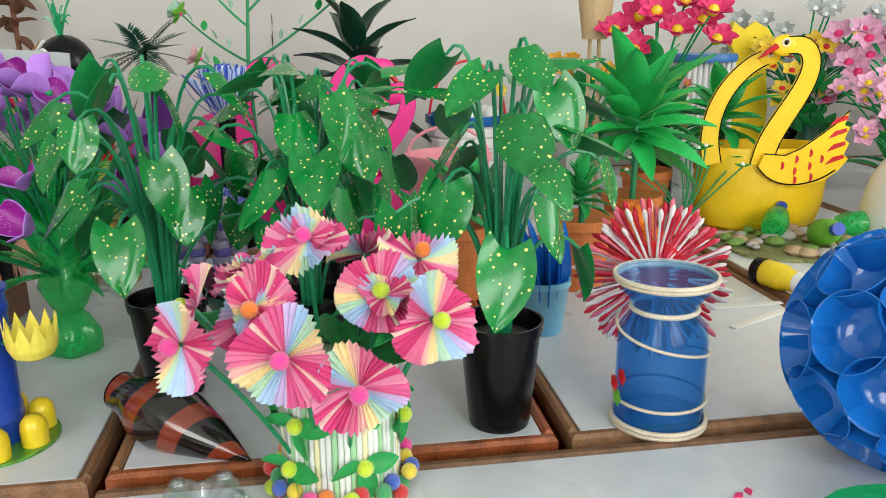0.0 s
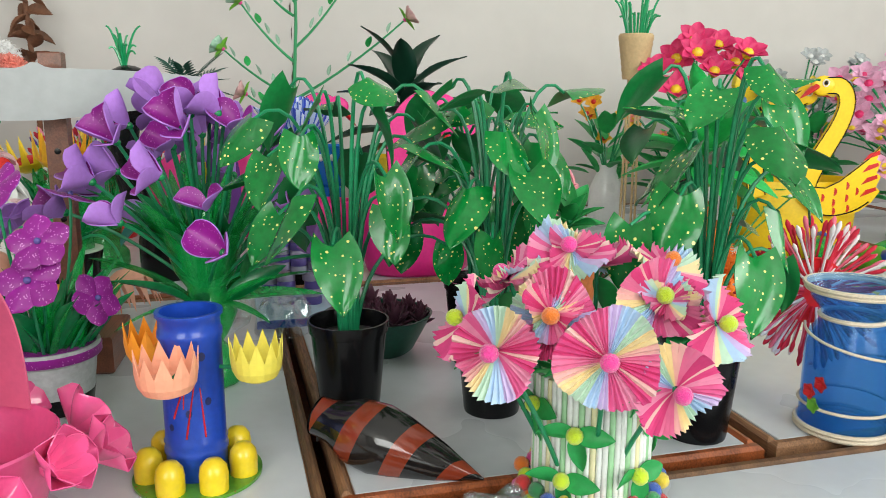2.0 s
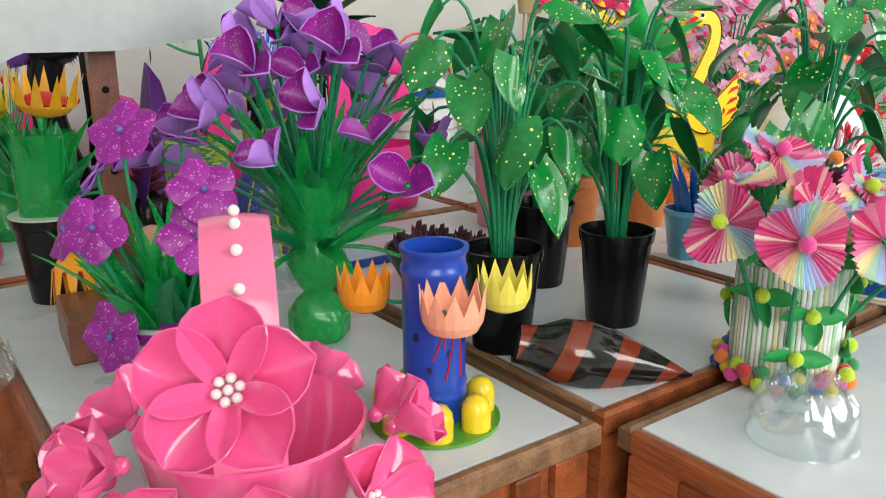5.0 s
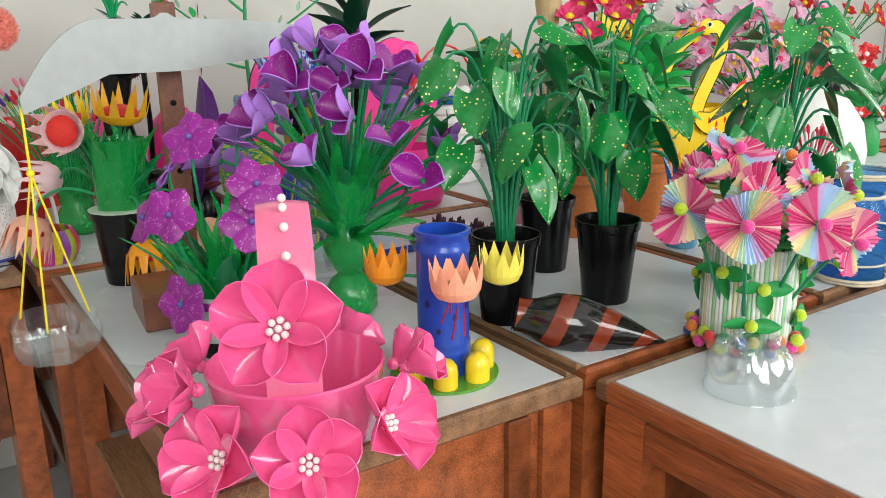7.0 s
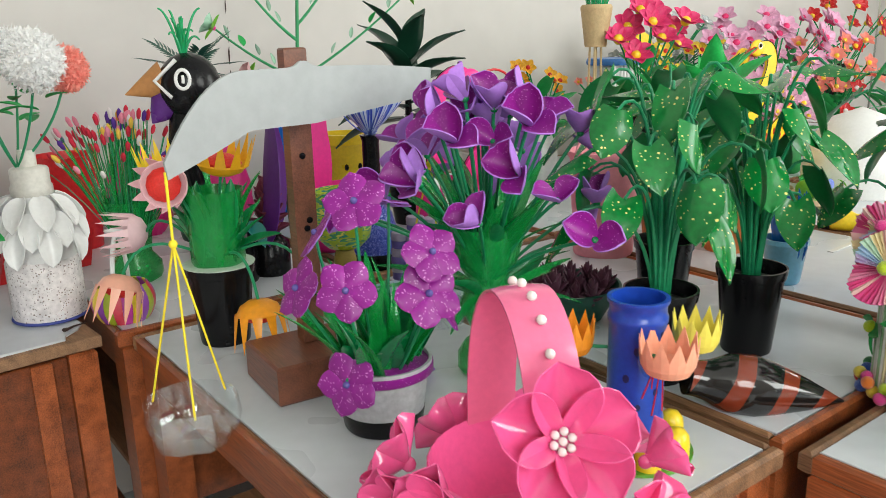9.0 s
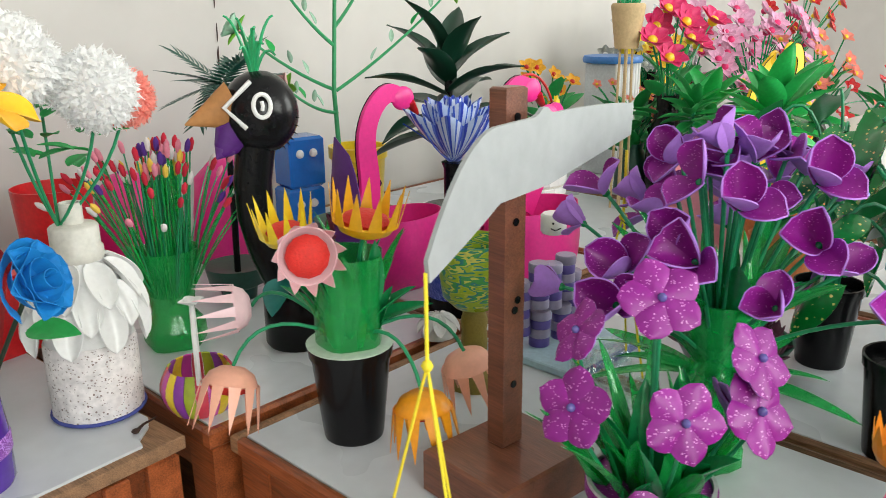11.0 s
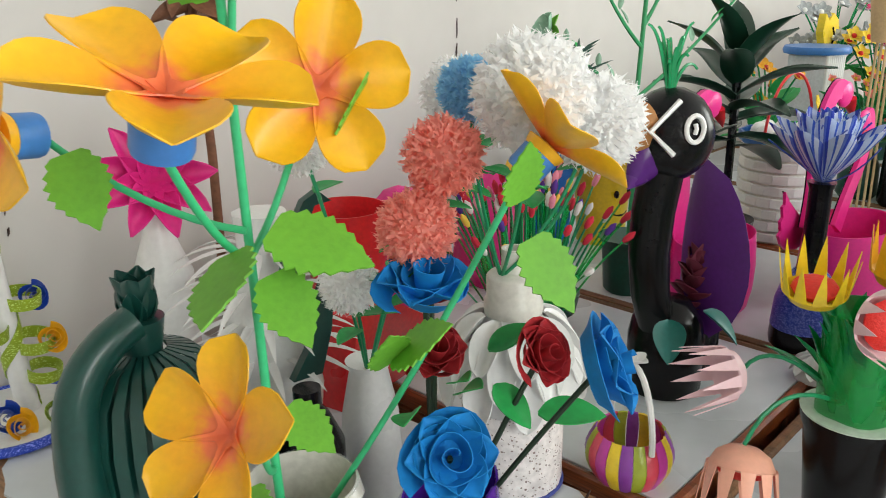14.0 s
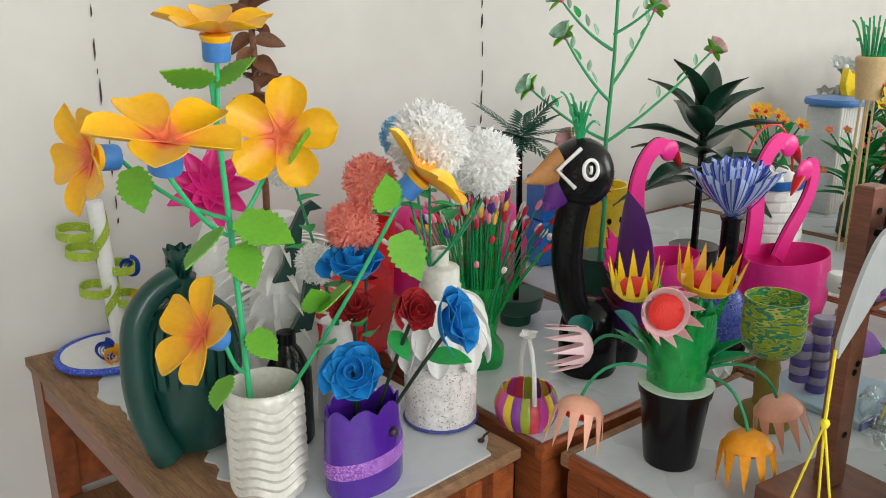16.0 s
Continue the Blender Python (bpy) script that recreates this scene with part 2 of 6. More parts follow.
def aim(p, d, spin=0.0):
    """A pose at p whose +x axis points along d, with its z axis as near up as can be."""
    x = Vector(d).normalized()
    up = Vector((0, 0, 1))
    if abs(x.z) > 0.98:
        up = Vector((0, -1, 0))
    y = up.cross(x).normalized()
    z = x.cross(y)
    m = Matrix((x, y, z)).transposed().to_4x4()
    m.translation = Vector(p)
    return m @ Matrix.Rotation(spin, 4, "X")


def face(p, d, spin=0.0):
    """A pose at p whose +z axis points along d."""
    z = Vector(d).normalized()
    x = Vector((0, 0, 1)).cross(z)
    x = Vector((1, 0, 0)) if x.length < 1e-3 else x.normalized()
    m = Matrix((x, z.cross(x), z)).transposed().to_4x4()
    m.translation = Vector(p)
    return m @ Matrix.Rotation(spin, 4, "Z")


def sph(yaw, lift, r=1.0):
    """A direction from degrees round z and degrees up."""
    a, b = radians(yaw), radians(lift)
    return Vector((math.cos(a) * math.cos(b), math.sin(a) * math.cos(b), math.sin(b))) * r


rnd = random.Random(7)

WOOD = mat("varnished_wood", (0.30, 0.078, 0.024), 0.34, grain=True, vary=0.55, scale=9, bump=0.25, coat=0.25)
WORN = mat("worn_wood", (0.25, 0.125, 0.06), 0.6, grain=True, vary=0.5, scale=12, bump=0.4)
BOARD = mat("bare_brown_board", (0.29, 0.16, 0.085), 0.7, grain=True, vary=0.5, scale=14, bump=0.5)
TOP = mat("grey_laminate", (0.63, 0.66, 0.695), 0.28, vary=0.05, scale=6, bump=0.03)
PAINT = mat("cream_wall_paint", (0.61, 0.585, 0.56), 0.75, vary=0.035, scale=2.2, bump=0.12)
CEIL = mat("white_ceiling", (0.66, 0.66, 0.65), 0.9, vary=0.03, scale=3)
FLOOR = mat("grey_floor_tile", (0.52, 0.53, 0.54), 0.35, vary=0.08, scale=4)
BLACK = mat("black_plastic", (0.006, 0.006, 0.007), 0.22, vary=0.2, bump=0.05)
BLACK.node_tree.nodes["Principled BSDF"].inputs["Specular IOR Level"].default_value = 0.25
CHIP = mat("dark_chipped_paint", (0.05, 0.025, 0.02), 0.8)

# ---- room ----
T = 0.725


def wall_box(name, u0, u1, v0, v1, z0, z1, material, label):
    p = room((u0 + u1) / 2, (v0 + v1) / 2, z0)
    ob = new(name, mesh(name, slab(u1 - u0, v1 - v0, z1 - z0, 0.003), material, False))
    ob.matrix_world = pose(p.x, p.y, p.z, 0, 0, TURN)
    return tagged(ob, label, "wall", kind="structure")


wall_box("floor", -3.7, 3.7, -2.7, 1.76, -0.1, 0.0, FLOOR, "grey tiled classroom floor")
# The ceiling stays out of view; added to bounce lamp light downward.
wall_box("ceiling", -3.7, 3.7, -2.7, 1.76, 2.9, 3.0, CEIL, "unseen plain white ceiling that bounces light")
wall_box("wall_back", -3.55, 3.55, 1.63, 1.76, 0.0, 2.9, PAINT, "cream painted wall with chipped drip marks")
# The left wall is unseen too, added to close the room.
wall_box("wall_left", -3.7, -3.55, -2.7, 1.76, 0.0, 2.9, PAINT, "unseen plain cream wall that closes the room")


def pierced(name, openings, place, label):
    """An unseen wall with assumed window openings, from (start, end, opening start, opening end) along it."""
    root = new(name)
    tagged(root, label, "wall", kind="structure")
    lo, hi = -3.7, 3.7
    if name == "wall_side":
        lo, hi = -2.54, 1.62
    cuts = sorted(openings)
    edges = [lo] + [e for o in cuts for e in o] + [hi]
    for k in range(0, len(edges), 2):
        place(root, edges[k], edges[k + 1], 0.0, 2.9)
    for a, b in cuts:
        place(root, a, b, 0.0, 1.0)
        place(root, a, b, 2.85, 2.9)


def front_piece(root, a, b, z0, z1):
    p = room((a + b) / 2, -2.62, z0)
    part("wall_panel", slab(b - a, 0.14, z1 - z0, 0.002), PAINT, root, m=pose(p.x, p.y, p.z, 0, 0, TURN), smooth=False)


def side_piece(root, a, b, z0, z1):
    p = room(3.62, (a + b) / 2, z0)
    part("wall_panel", slab(0.14, b - a, z1 - z0, 0.002), PAINT, root, m=pose(p.x, p.y, p.z, 0, 0, TURN), smooth=False)


# Walls out of view; their openings are assumed, to hold the added lamps.
pierced("wall_front", [(-2.4, -0.8), (0.4, 2.0)], front_piece, "unseen cream wall with two assumed windows")
pierced("wall_side", [(-1.85, -0.15)], side_piece, "unseen cream wall with one assumed window")


def drip(u, z0, z1, seed):
    """A run of chipped paint down the wall."""
    r = random.Random(seed)
    root = thing("wall_chip", room(u, 1.629, 0), "dark vertical crack of chipped wall paint", "wall mark", "wall chips", TURN)
    z, x = z1, 0.0
    while z > z0:
        h = r.uniform(0.01, 0.05)
        w = r.uniform(0.0015, 0.005)
        outline = [(x - w * 0.4, 0), (x + w * r.uniform(0.2, 0.6), h * 0.3), (x + w * 0.3, h), (x - w * r.uniform(0.2, 0.5), h * 0.7)]
        part("chip", plate(outline, 0.002), CHIP, root, m=pose(0, 0.0005, z - h, 90, 0, 0), smooth=False)
        z -= h + r.uniform(0.0, 0.035)
        x += r.uniform(-0.002, 0.002)


drip(0.107, 0.97, 1.75, 3)
drip(-0.772, 0.92, 1.75, 5)


def desk(u, v, w, d, turn=0.0, worn=False, p=None):
    """A school desk: framed laminate top, legs, panels and a book shelf."""
    q = p or room(u, v, 0)
    root = thing("school_desk", (q[0], q[1], 0), "varnished wooden school desk with " + ("a torn grey laminate top" if worn else "a grey laminate top"), "desk", "classroom desks", TURN + turn)
    e = 0.0145
    part("board", slab(w - 0.004, d - 0.004, 0.018, 0.001), BOARD if worn else WORN, root, m=pose(0, 0, T - 0.0225), smooth=False)
    if worn:
        r = random.Random(11)
        n = 46
        edge = []
        for k in range(n + 1):
            s = k / n
            edge.append((-w / 2 + 0.082 + 0.026 * math.sin(5 * s + 1) + 0.013 * math.sin(17 * s) + 0.006 * math.sin(43 * s) + r.uniform(-0.009, 0.009), -d / 2 + 0.012 + (d - 0.03) * s))
        edge = [(w / 2 - 0.008, d / 2 - 0.01)] + edge[::-1] + [(w / 2 - 0.05, -d / 2 + 0.015), (w / 2 - 0.045, -d / 2 + 0.03), (w / 2 - 0.02, -d / 2 + 0.05), (w / 2 - 0.008, -d / 2 + 0.07)]
        part("laminate", plate(edge, 0.0035), TOP, root, "torn grey laminate sheet", m=pose(0, 0, T - 0.0044), smooth=False)
    else:
        part("laminate", slab(w - 2 * e - 0.002, d - 2 * e - 0.002, 0.004, 0.0008), TOP, root, m=pose(0, 0, T - 0.0044), smooth=False)
        for sx, sy, a, b in ((0, -1, w, e), (0, 1, w, e), (-1, 0, e, d - 2 * e - 0.002), (1, 0, e, d - 2 * e - 0.002)):
            part("edge_strip", slab(a - 0.003, b, 0.026, 0.004), WOOD if rnd.random() > 0.4 else WORN, root, m=pose(sx * (w - e) / 2, sy * (d - e) / 2, T - 0.0245), smooth=False)
    for sx in (-1, 1):
        for sy in (-1, 1):
            part("leg", slab(0.042, 0.055, T - 0.027, 0.004), WOOD, root, m=pose(sx * (w / 2 - 0.03), sy * (d / 2 - 0.036), 0), smooth=False)
    for sy in (-1, 1):
        part("end_panel", slab(w - 0.105, 0.012, 0.26, 0.002), WOOD, root, m=pose(0, sy * (d / 2 - 0.022), T - 0.29), smooth=False)
        part("end_batten", slab(0.03, 0.008, 0.26, 0.002), WOOD, root, m=pose(0.13, sy * (d / 2 - 0.0115), T - 0.29), smooth=False)
        part("stretcher", slab(w - 0.105, 0.022, 0.04, 0.003), WOOD, root, m=pose(0, sy * (d / 2 - 0.036), 0.24), smooth=False)
    if not worn:
        part("side_panel", slab(0.012, d - 0.13, 0.26, 0.002), WOOD, root, m=pose(w / 2 - 0.022, 0, T - 0.29), smooth=False)
    part("shelf_board", slab(w - 0.06, d - 0.14, 0.012, 0.002), WORN, root, m=pose(-0.005, 0, T - 0.29), smooth=False)
    part("rail", slab(0.018, d - 0.13, 0.045, 0.003), WOOD, root, m=pose(-w / 2 + 0.02, 0, T - 0.075), smooth=False)
    part("rail", slab(0.018, d - 0.13, 0.035, 0.003), WOOD, root, m=pose(-w / 2 + 0.02, 0, 0.3), smooth=False)
    return root


desk(-0.218, 0.402, 0.43, 0.80)
for u, v in ((0.235, 0.412), (0.702, 0.412), (1.17, 0.42), (1.64, 0.42)):
    desk(u, v, 0.455, 0.80)
for k in range(7):
    desk(-0.222 + 0.463 * k, 1.222, 0.455, 0.80)
desk(0.405, -0.228, 0.80, 0.44)
desk(1.22, -0.228, 0.80, 0.44)
desk(0, 0, 0.44, 0.83, 4.6, True, p=(-1.243, 1.848))

# ---- leaf plants in black pots ----
LEAF = spotted("green_spotted_plastic", (0.003, 0.20, 0.034), (0.82, 0.78, 0.24), 128, 0.21, 0.24, 0.2)
STEM = mat("green_tape", (0.012, 0.24, 0.10), 0.35, vary=0.2)


def pot_parts(root, r=0.045, h=0.118, material=BLACK):
    part("pot", lathe([(r * 0.72, 0), (r * 0.74, 0.004), (r * 0.95, h * 0.88), (r * 1.0, h * 0.89), (r * 1.03, h * 0.97), (r * 1.03, h), (r * 0.97, h), (r * 0.9, h * 0.86)], 36), material, root)
    part("soil", lathe([(r * 0.84, h * 0.72), (r * 0.9, h * 0.85), (r * 0.5, h * 0.87), (0.001, h * 0.88)], 24), mat("black_filling", (0.015, 0.014, 0.013), 0.5, bump=0.6), root)


LEAF_BACK = mat("plain_green_leaf_back", (0.006, 0.17, 0.04), 0.35, vary=0.2, coat=0.15)
LEAVES = [two_sided("leaf", heart(0.078, 0.060, c, q), 0.0006, LEAF, LEAF_BACK) for c, q in ((-0.25, 0.1), (-0.05, -0.25), (-0.4, 0.2), (0.08, -0.3))]


def leaf_plant(p, seed, height=0.3, count=24, pot=(0.045, 0.118), spread=0.105, turn=0):
    """Long taped stems that rise in a bundle, arch outward and carry hanging heart leaves."""
    r = random.Random(seed)
    root = thing("leafy_plant", p, "artificial plant with yellow-speckled green leaves in black pot", "plant", "speckled leaf plants", turn)
    pot_parts(root, *pot)
    z0 = pot[1] * 0.8
    for k in range(count):
        yaw = 360 * k * 0.382 + r.uniform(-20, 20)
        s = (k + 0.5) / count
        reach = spread * (0.45 + 0.6 * r.random()) * (1.15 - 0.35 * s)
        z = pot[1] + 0.065 + (height - pot[1] - 0.065) * s ** 0.75
        d = sph(yaw, 0)
        a, e = d * 0.009 + Vector((0, 0, z0)), d * reach + Vector((0, 0, z))
        b, c = d * 0.012 + Vector((0, 0, z0 + (z - z0) * 0.75)), d * reach * 0.5 + Vector((0, 0, z + 0.045))
        path = []
        for i in range(11):
            q = i / 10
            path.append(a * (1 - q) ** 3 + b * 3 * q * (1 - q) ** 2 + c * 3 * q * q * (1 - q) + e * q ** 3)
        part("stem", tube(path, 0.0027, 6, 0.0018), STEM, root)
        lean = r.choice((-82, -70, -60, -45, -25)) if s < 0.65 else r.choice((-50, -30, -12, 5))
        size = r.uniform(0.66, 0.94)
        part("leaf", LEAVES[k % 4], None, root, m=aim(e, sph(yaw + r.uniform(-40, 40), lean), r.uniform(-0.5, 0.5)) @ Matrix.Scale(size, 4))
    return root


leaf_plant((-0.322, 0.950, T), 2, 0.385)
leaf_plant((-0.155, 0.958, T), 5, 0.385)
leaf_plant((0.060, 0.870, T), 9, 0.40)
leaf_plant((-0.15, 1.13, T), 12, 0.37, 17)

# ---- shared flower shapes ----
GREEN_PET = mat("green_bottle_plastic", (0.015, 0.44, 0.10), 0.1, clear=0.42, vary=0.2, coat=0.4)
GREEN = mat("green_foam", (0.015, 0.32, 0.07), 0.5, vary=0.2)
DEEP_GREEN = mat("deep_green_plastic", (0.008, 0.24, 0.075), 0.26, vary=0.25, coat=0.2)
LIME = mat("lime_foam", (0.135, 0.40, 0.03), 0.6, vary=0.12)
CLEAR = mat("clear_bottle_plastic", (0.84, 0.87, 0.88), 0.05, metal=1.0, clear=0.84, vary=0.04, coat=0.6, bump=0.3, scale=14)
PEARL = mat("pearl_bead", (0.85, 0.80, 0.76), 0.2, coat=0.6, vary=0.05)
WHITE = mat("white_plastic", (0.80, 0.80, 0.79), 0.3, vary=0.05, coat=0.2)
LILAC = mat("lilac_foam", (0.42, 0.19, 0.66), 0.7, vary=0.1)
MAGENTA = mat("magenta_glitter_foam", (0.27, 0.008, 0.25), 0.42, glitter=0.03, vary=0.15)
YELLOW = mat("yellow_plastic", (0.85, 0.62, 0.02), 0.3, vary=0.1, coat=0.2)
ORANGE = mat("orange_plastic", (0.90, 0.34, 0.01), 0.35, vary=0.1)
RED = mat("red_plastic", (0.62, 0.015, 0.02), 0.3, vary=0.15, coat=0.2)
STRING = mat("yellow_string", (0.85, 0.68, 0.03), 0.7)
TEAL = mat("teal_plastic", (0.01, 0.17, 0.15), 0.35)
ROPE = mat("pale_rope", (0.72, 0.62, 0.48), 0.9, scale=80, bump=0.8)


def cup(r, h, cut=0.0, teeth=12, flare=1.0, prong=False, n=None):
    """A small cup that opens upward, its rim cut into teeth or long prongs."""
    n = n or teeth * (4 if prong else 2)
    pts, faces = [], []
    prof = [(0.02, 0), (0.45, 0.02), (0.8, 0.12), (0.95, 0.3), (1.0, 1 - cut)]
    for q, z in prof:
        for i in range(n):
            a = 2 * math.pi * i / n
            pts.append(Vector((r * q * flare ** z * math.cos(a), r * q * flare ** z * math.sin(a), h * z)))
    for k in range(len(prof) - 1):
        for i in range(n):
            faces.append((k * n + i, k * n + (i + 1) % n, (k + 1) * n + (i + 1) % n, (k + 1) * n + i))
    base = (len(prof) - 1) * n
    per = n // teeth
    for t in range(teeth):
        ids = [base + (t * per + j) % n for j in range(per + 1)]
        if prong:
            ids = ids[:-1] if per > 3 else ids
        a = 2 * math.pi * (t + (0.5 if not prong else 0.375)) / teeth
        steps = 3 if prong else 1
        last = ids
        for s in range(1, steps):
            z = 1 - cut + cut * s / steps
            rr = r * (1.0 + (flare - 1) * z)
            row = []
            for j in range(len(ids)):
                f = (j / (len(ids) - 1) - 0.5) * (1 - s / steps) * 2 * math.pi / teeth * (len(ids) - 1) / per
                row.append(len(pts))
                pts.append(Vector((rr * math.cos(a + f), rr * math.sin(a + f), h * z)))
            for j in range(len(ids) - 1):
                faces.append((last[j], last[j + 1], row[j + 1], row[j]))
            last = row
        rr = r * flare
        tip = len(pts)
        pts.append(Vector((rr * math.cos(a), rr * math.sin(a), h)))
        for j in range(len(last) - 1):
            faces.append((last[j], last[j + 1], tip))
    return thick((pts, faces), 0.0007)


def ring_of(geo, n, lift=0.0, spin=0.0):
    """n copies of a blade round the z axis, each tipped up by lift degrees."""
    return join(*[at(geo, Matrix.Rotation(2 * math.pi * k / n + spin, 4, "Z") @ Matrix.Rotation(-radians(lift), 4, "Y")) for k in range(n)])


def pleated(r, seed, folds=44, gap=0.0, lobe=0.1):
    """A pleated paper rosette in the xy plane, its rim ruffled."""
    q = random.Random(seed)
    n = folds * 2
    pts, faces = [], []
    ph = q.uniform(0, 6)
    for k, s in enumerate((0.08, 0.35, 0.7, 0.93, 1.0)):
        for i in range(n + 1):
            a = (2 * math.pi - gap) * i / n
            big = 1 + lobe * math.sin(3 * a + ph) * s
            z = (0.0018 if i % 2 else -0.0018) * (0.4 + s) + r * s * s * (0.12 + 0.17 * math.sin(2 * a + ph) + 0.10 * math.sin(5 * a + 2 * ph)) + (q.uniform(-0.004, 0.004) if s == 1 else 0)
            pts.append(Vector((r * s * big * math.cos(a), r * s * big * math.sin(a), z)))
    for k in range(4):
        for i in range(n):
            b = k * (n + 1) + i
            faces.append((b, b + 1, b + n + 2, b + n + 1))
    return pts, faces


# ---- pink flower basket ----
PINK = mat("glossy_pink_plastic", (0.88, 0.115, 0.33), 0.10, vary=0.06, coat=0.6, bump=0.03)
PALE_PINK = mat("pale_pink_plastic", (0.86, 0.17, 0.33), 0.15, vary=0.05, coat=0.5)


def bottle_flower(parent, p, d, r, spin=0.0, lift=18, beads=True):
    """Five cupped bottle petals round a cluster of pearls."""
    f = part("flower", ball(r * 0.16, 10), PINK, parent, m=face(p, d, spin))
    g = mesh("petal", thick(petal(r, r * 0.86, 1.45, 0.5, 0.05, 0.55, nl=11, nw=8, root=0.34), 0.0009), PINK)
    for k in range(5):
        part("petal", g, None, f, m=Matrix.Rotation(2 * math.pi * k / 5, 4, "Z") @ Matrix.Rotation(-radians(lift), 4, "Y"))
    if beads:
        bead = mesh("pearl", ball(r * 0.062, 8), PEARL)
        for k in range(7):
            q = Vector((0, 0, 0)) if k == 6 else sph(60 * k, 0, r * 0.125)
            part("pearl", bead, None, f, m=Matrix.Translation(q + Vector((0, 0, r * 0.17))))


basket = thing("flower_basket", (-0.657, 0.748, T), "glossy pink basket of bottle-plastic flowers with arched handle", "basket", turn=-12)
part("bowl", lathe([(0.055, 0), (0.066, 0.004), (0.078, 0.04), (0.084, 0.078), (0.082, 0.08), (0.075, 0.04), (0.06, 0.008), (0.001, 0.006)], 36), PINK, basket)
arc = [Vector((-0.003, -0.079 * math.cos(math.pi * k / 24), 0.075 + 0.155 * math.sin(math.pi * k / 24) ** 0.8)) for k in range(25)]
strip = ([p + Vector((s * 0.0235, 0, 0.0025 * (1 - s * s))) for p in arc for s in (-1, -0.5, 0, 0.5, 1)], [(k * 5 + j, k * 5 + j + 1, k * 5 + j + 6, k * 5 + j + 5) for k in range(24) for j in range(4)])
part("handle", thick(strip, 0.0022), PALE_PINK, basket, "pale pink strap handle with pearl studs")
for k in (4, 6, 8, 10, 12, 14, 17, 20):
    part("stud", ball(0.0042, 10), PEARL, basket, m=Matrix.Translation(arc[k] + (arc[k] - Vector((-0.003, 0, 0.09))).normalized() * 0.005))
bottle_flower(basket, (-0.012, -0.098, 0.146), (-0.12, -0.85, 0.5), 0.058, 0.3)
for k, (yaw, z, lift, r) in enumerate(((-130, 0.026, 35, 0.053), (-88, 0.026, 35, 0.053), (-46, 0.04, 30, 0.05), (-168, 0.055, 25, 0.05), (20, 0.05, 30, 0.042), (60, 0.05, 25, 0.045), (-14, 0.07, 30, 0.04), (-145, 0.085, 25, 0.044), (105, 0.05, 25, 0.045), (150, 0.06, 30, 0.045))):
    bottle_flower(basket, sph(yaw, 0, 0.104) + Vector((0, 0, z)), sph(yaw, lift), r, k * 0.4, 40 if yaw in (-168, 20, -14, -145) else 22, yaw in (-130, -88, -46))

# ---- blue tube vase ----
BLUE = mat("blue_paint", (0.012, 0.06, 0.42), 0.3, vary=0.15, coat=0.3)
NAVY = mat("navy_spot", (0.01, 0.015, 0.09), 0.5)
tubev = thing("tube_vase", (-0.470, 0.824, T), "blue painted tube vase on a round green base", "vase")
outline = [(0.062 * math.cos(2 * math.pi * k / 48), 0.062 * math.sin(2 * math.pi * k / 48)) for k in range(48)]
part("base", plate(outline, 0.003), spotted("leafy_green_base", (0.10, 0.34, 0.03), (0.30, 0.05, 0.02), 120, 0.22), tubev, "green base with painted twigs")
prof = [(0.027, 0.003), (0.029, 0.006), (0.029, 0.026), (0.0305, 0.029), (0.0305, 0.033), (0.029, 0.036), (0.0305, 0.040), (0.029, 0.044), (0.029, 0.142), (0.0305, 0.145), (0.0305, 0.150), (0.029, 0.153), (0.029, 0.162), (0.0315, 0.165), (0.0315, 0.169), (0.027, 0.169), (0.027, 0.02), (0.001, 0.02)]
part("tube", lathe(prof, 36), BLUE, tubev)
for yaw, z, s in ((-100, 0.10, 1), (-88, 0.075, 0.9), (-130, 0.12, 1), (-125, 0.06, 0.8), (-60, 0.13, 1), (-52, 0.085, 0.9), (-150, 0.09, 1), (-75, 0.135, 0.7)):
    part("spot", plate([(0.0035 * s * math.cos(a), 0.0045 * s * math.sin(a)) for a in [k * 0.7 for k in range(9)]], 0.0006), NAVY, tubev, m=face(sph(yaw, 0, 0.0291) + Vector((0, 0, z)), sph(yaw, 0)))
for y0, z0, y1, z1 in ((-95, 0.05, -72, 0.115), (-104, 0.105, -80, 0.1), (-92, 0.118, -98, 0.08), (-118, 0.07, -92, 0.105), (-60, 0.05, -66, 0.1)):
    part("brush_stroke", tube([sph(y0 + (y1 - y0) * k / 6, 0, 0.0292) + Vector((0, 0, z0 + (z1 - z0) * k / 6)) for k in range(7)], 0.0011, 5, 0.0006), RED, tubev)
for k in range(7):
    part("dome", lathe([(0.0135, 0), (0.0138, 0.016), (0.0125, 0.024), (0.008, 0.030), (0.001, 0.032)], 20), YELLOW, tubev, "yellow plastic dome", m=Matrix.Translation(sph(-112 + 51.4 * k, 0, 0.046) + Vector((0, 0, 0.003))))
for p, c, nm in (((-0.010, -0.056, 0.105), (0.88, 0.38, 0.24), "salmon"), ((0.064, -0.018, 0.102), (0.85, 0.72, 0.10), "yellow"), ((-0.05, 0.045, 0.10), (0.90, 0.32, 0.02), "orange")):
    m = mat(nm + "_tulip_plastic", c, 0.45, vary=0.08)
    part("tulip_cup", cup(0.027 if nm == "salmon" else 0.024, 0.044, 0.45, 11, 1.06), m, tubev, nm + " tulip-shaped cup", m=Matrix.Translation(p), smooth=False)
    part("twig", tube([(p[0] * 0.4, p[1] * 0.4, p[2] + 0.012), (p[0] * 0.75, p[1] * 0.75, p[2] + 0.012)], 0.002), STEM, tubev)

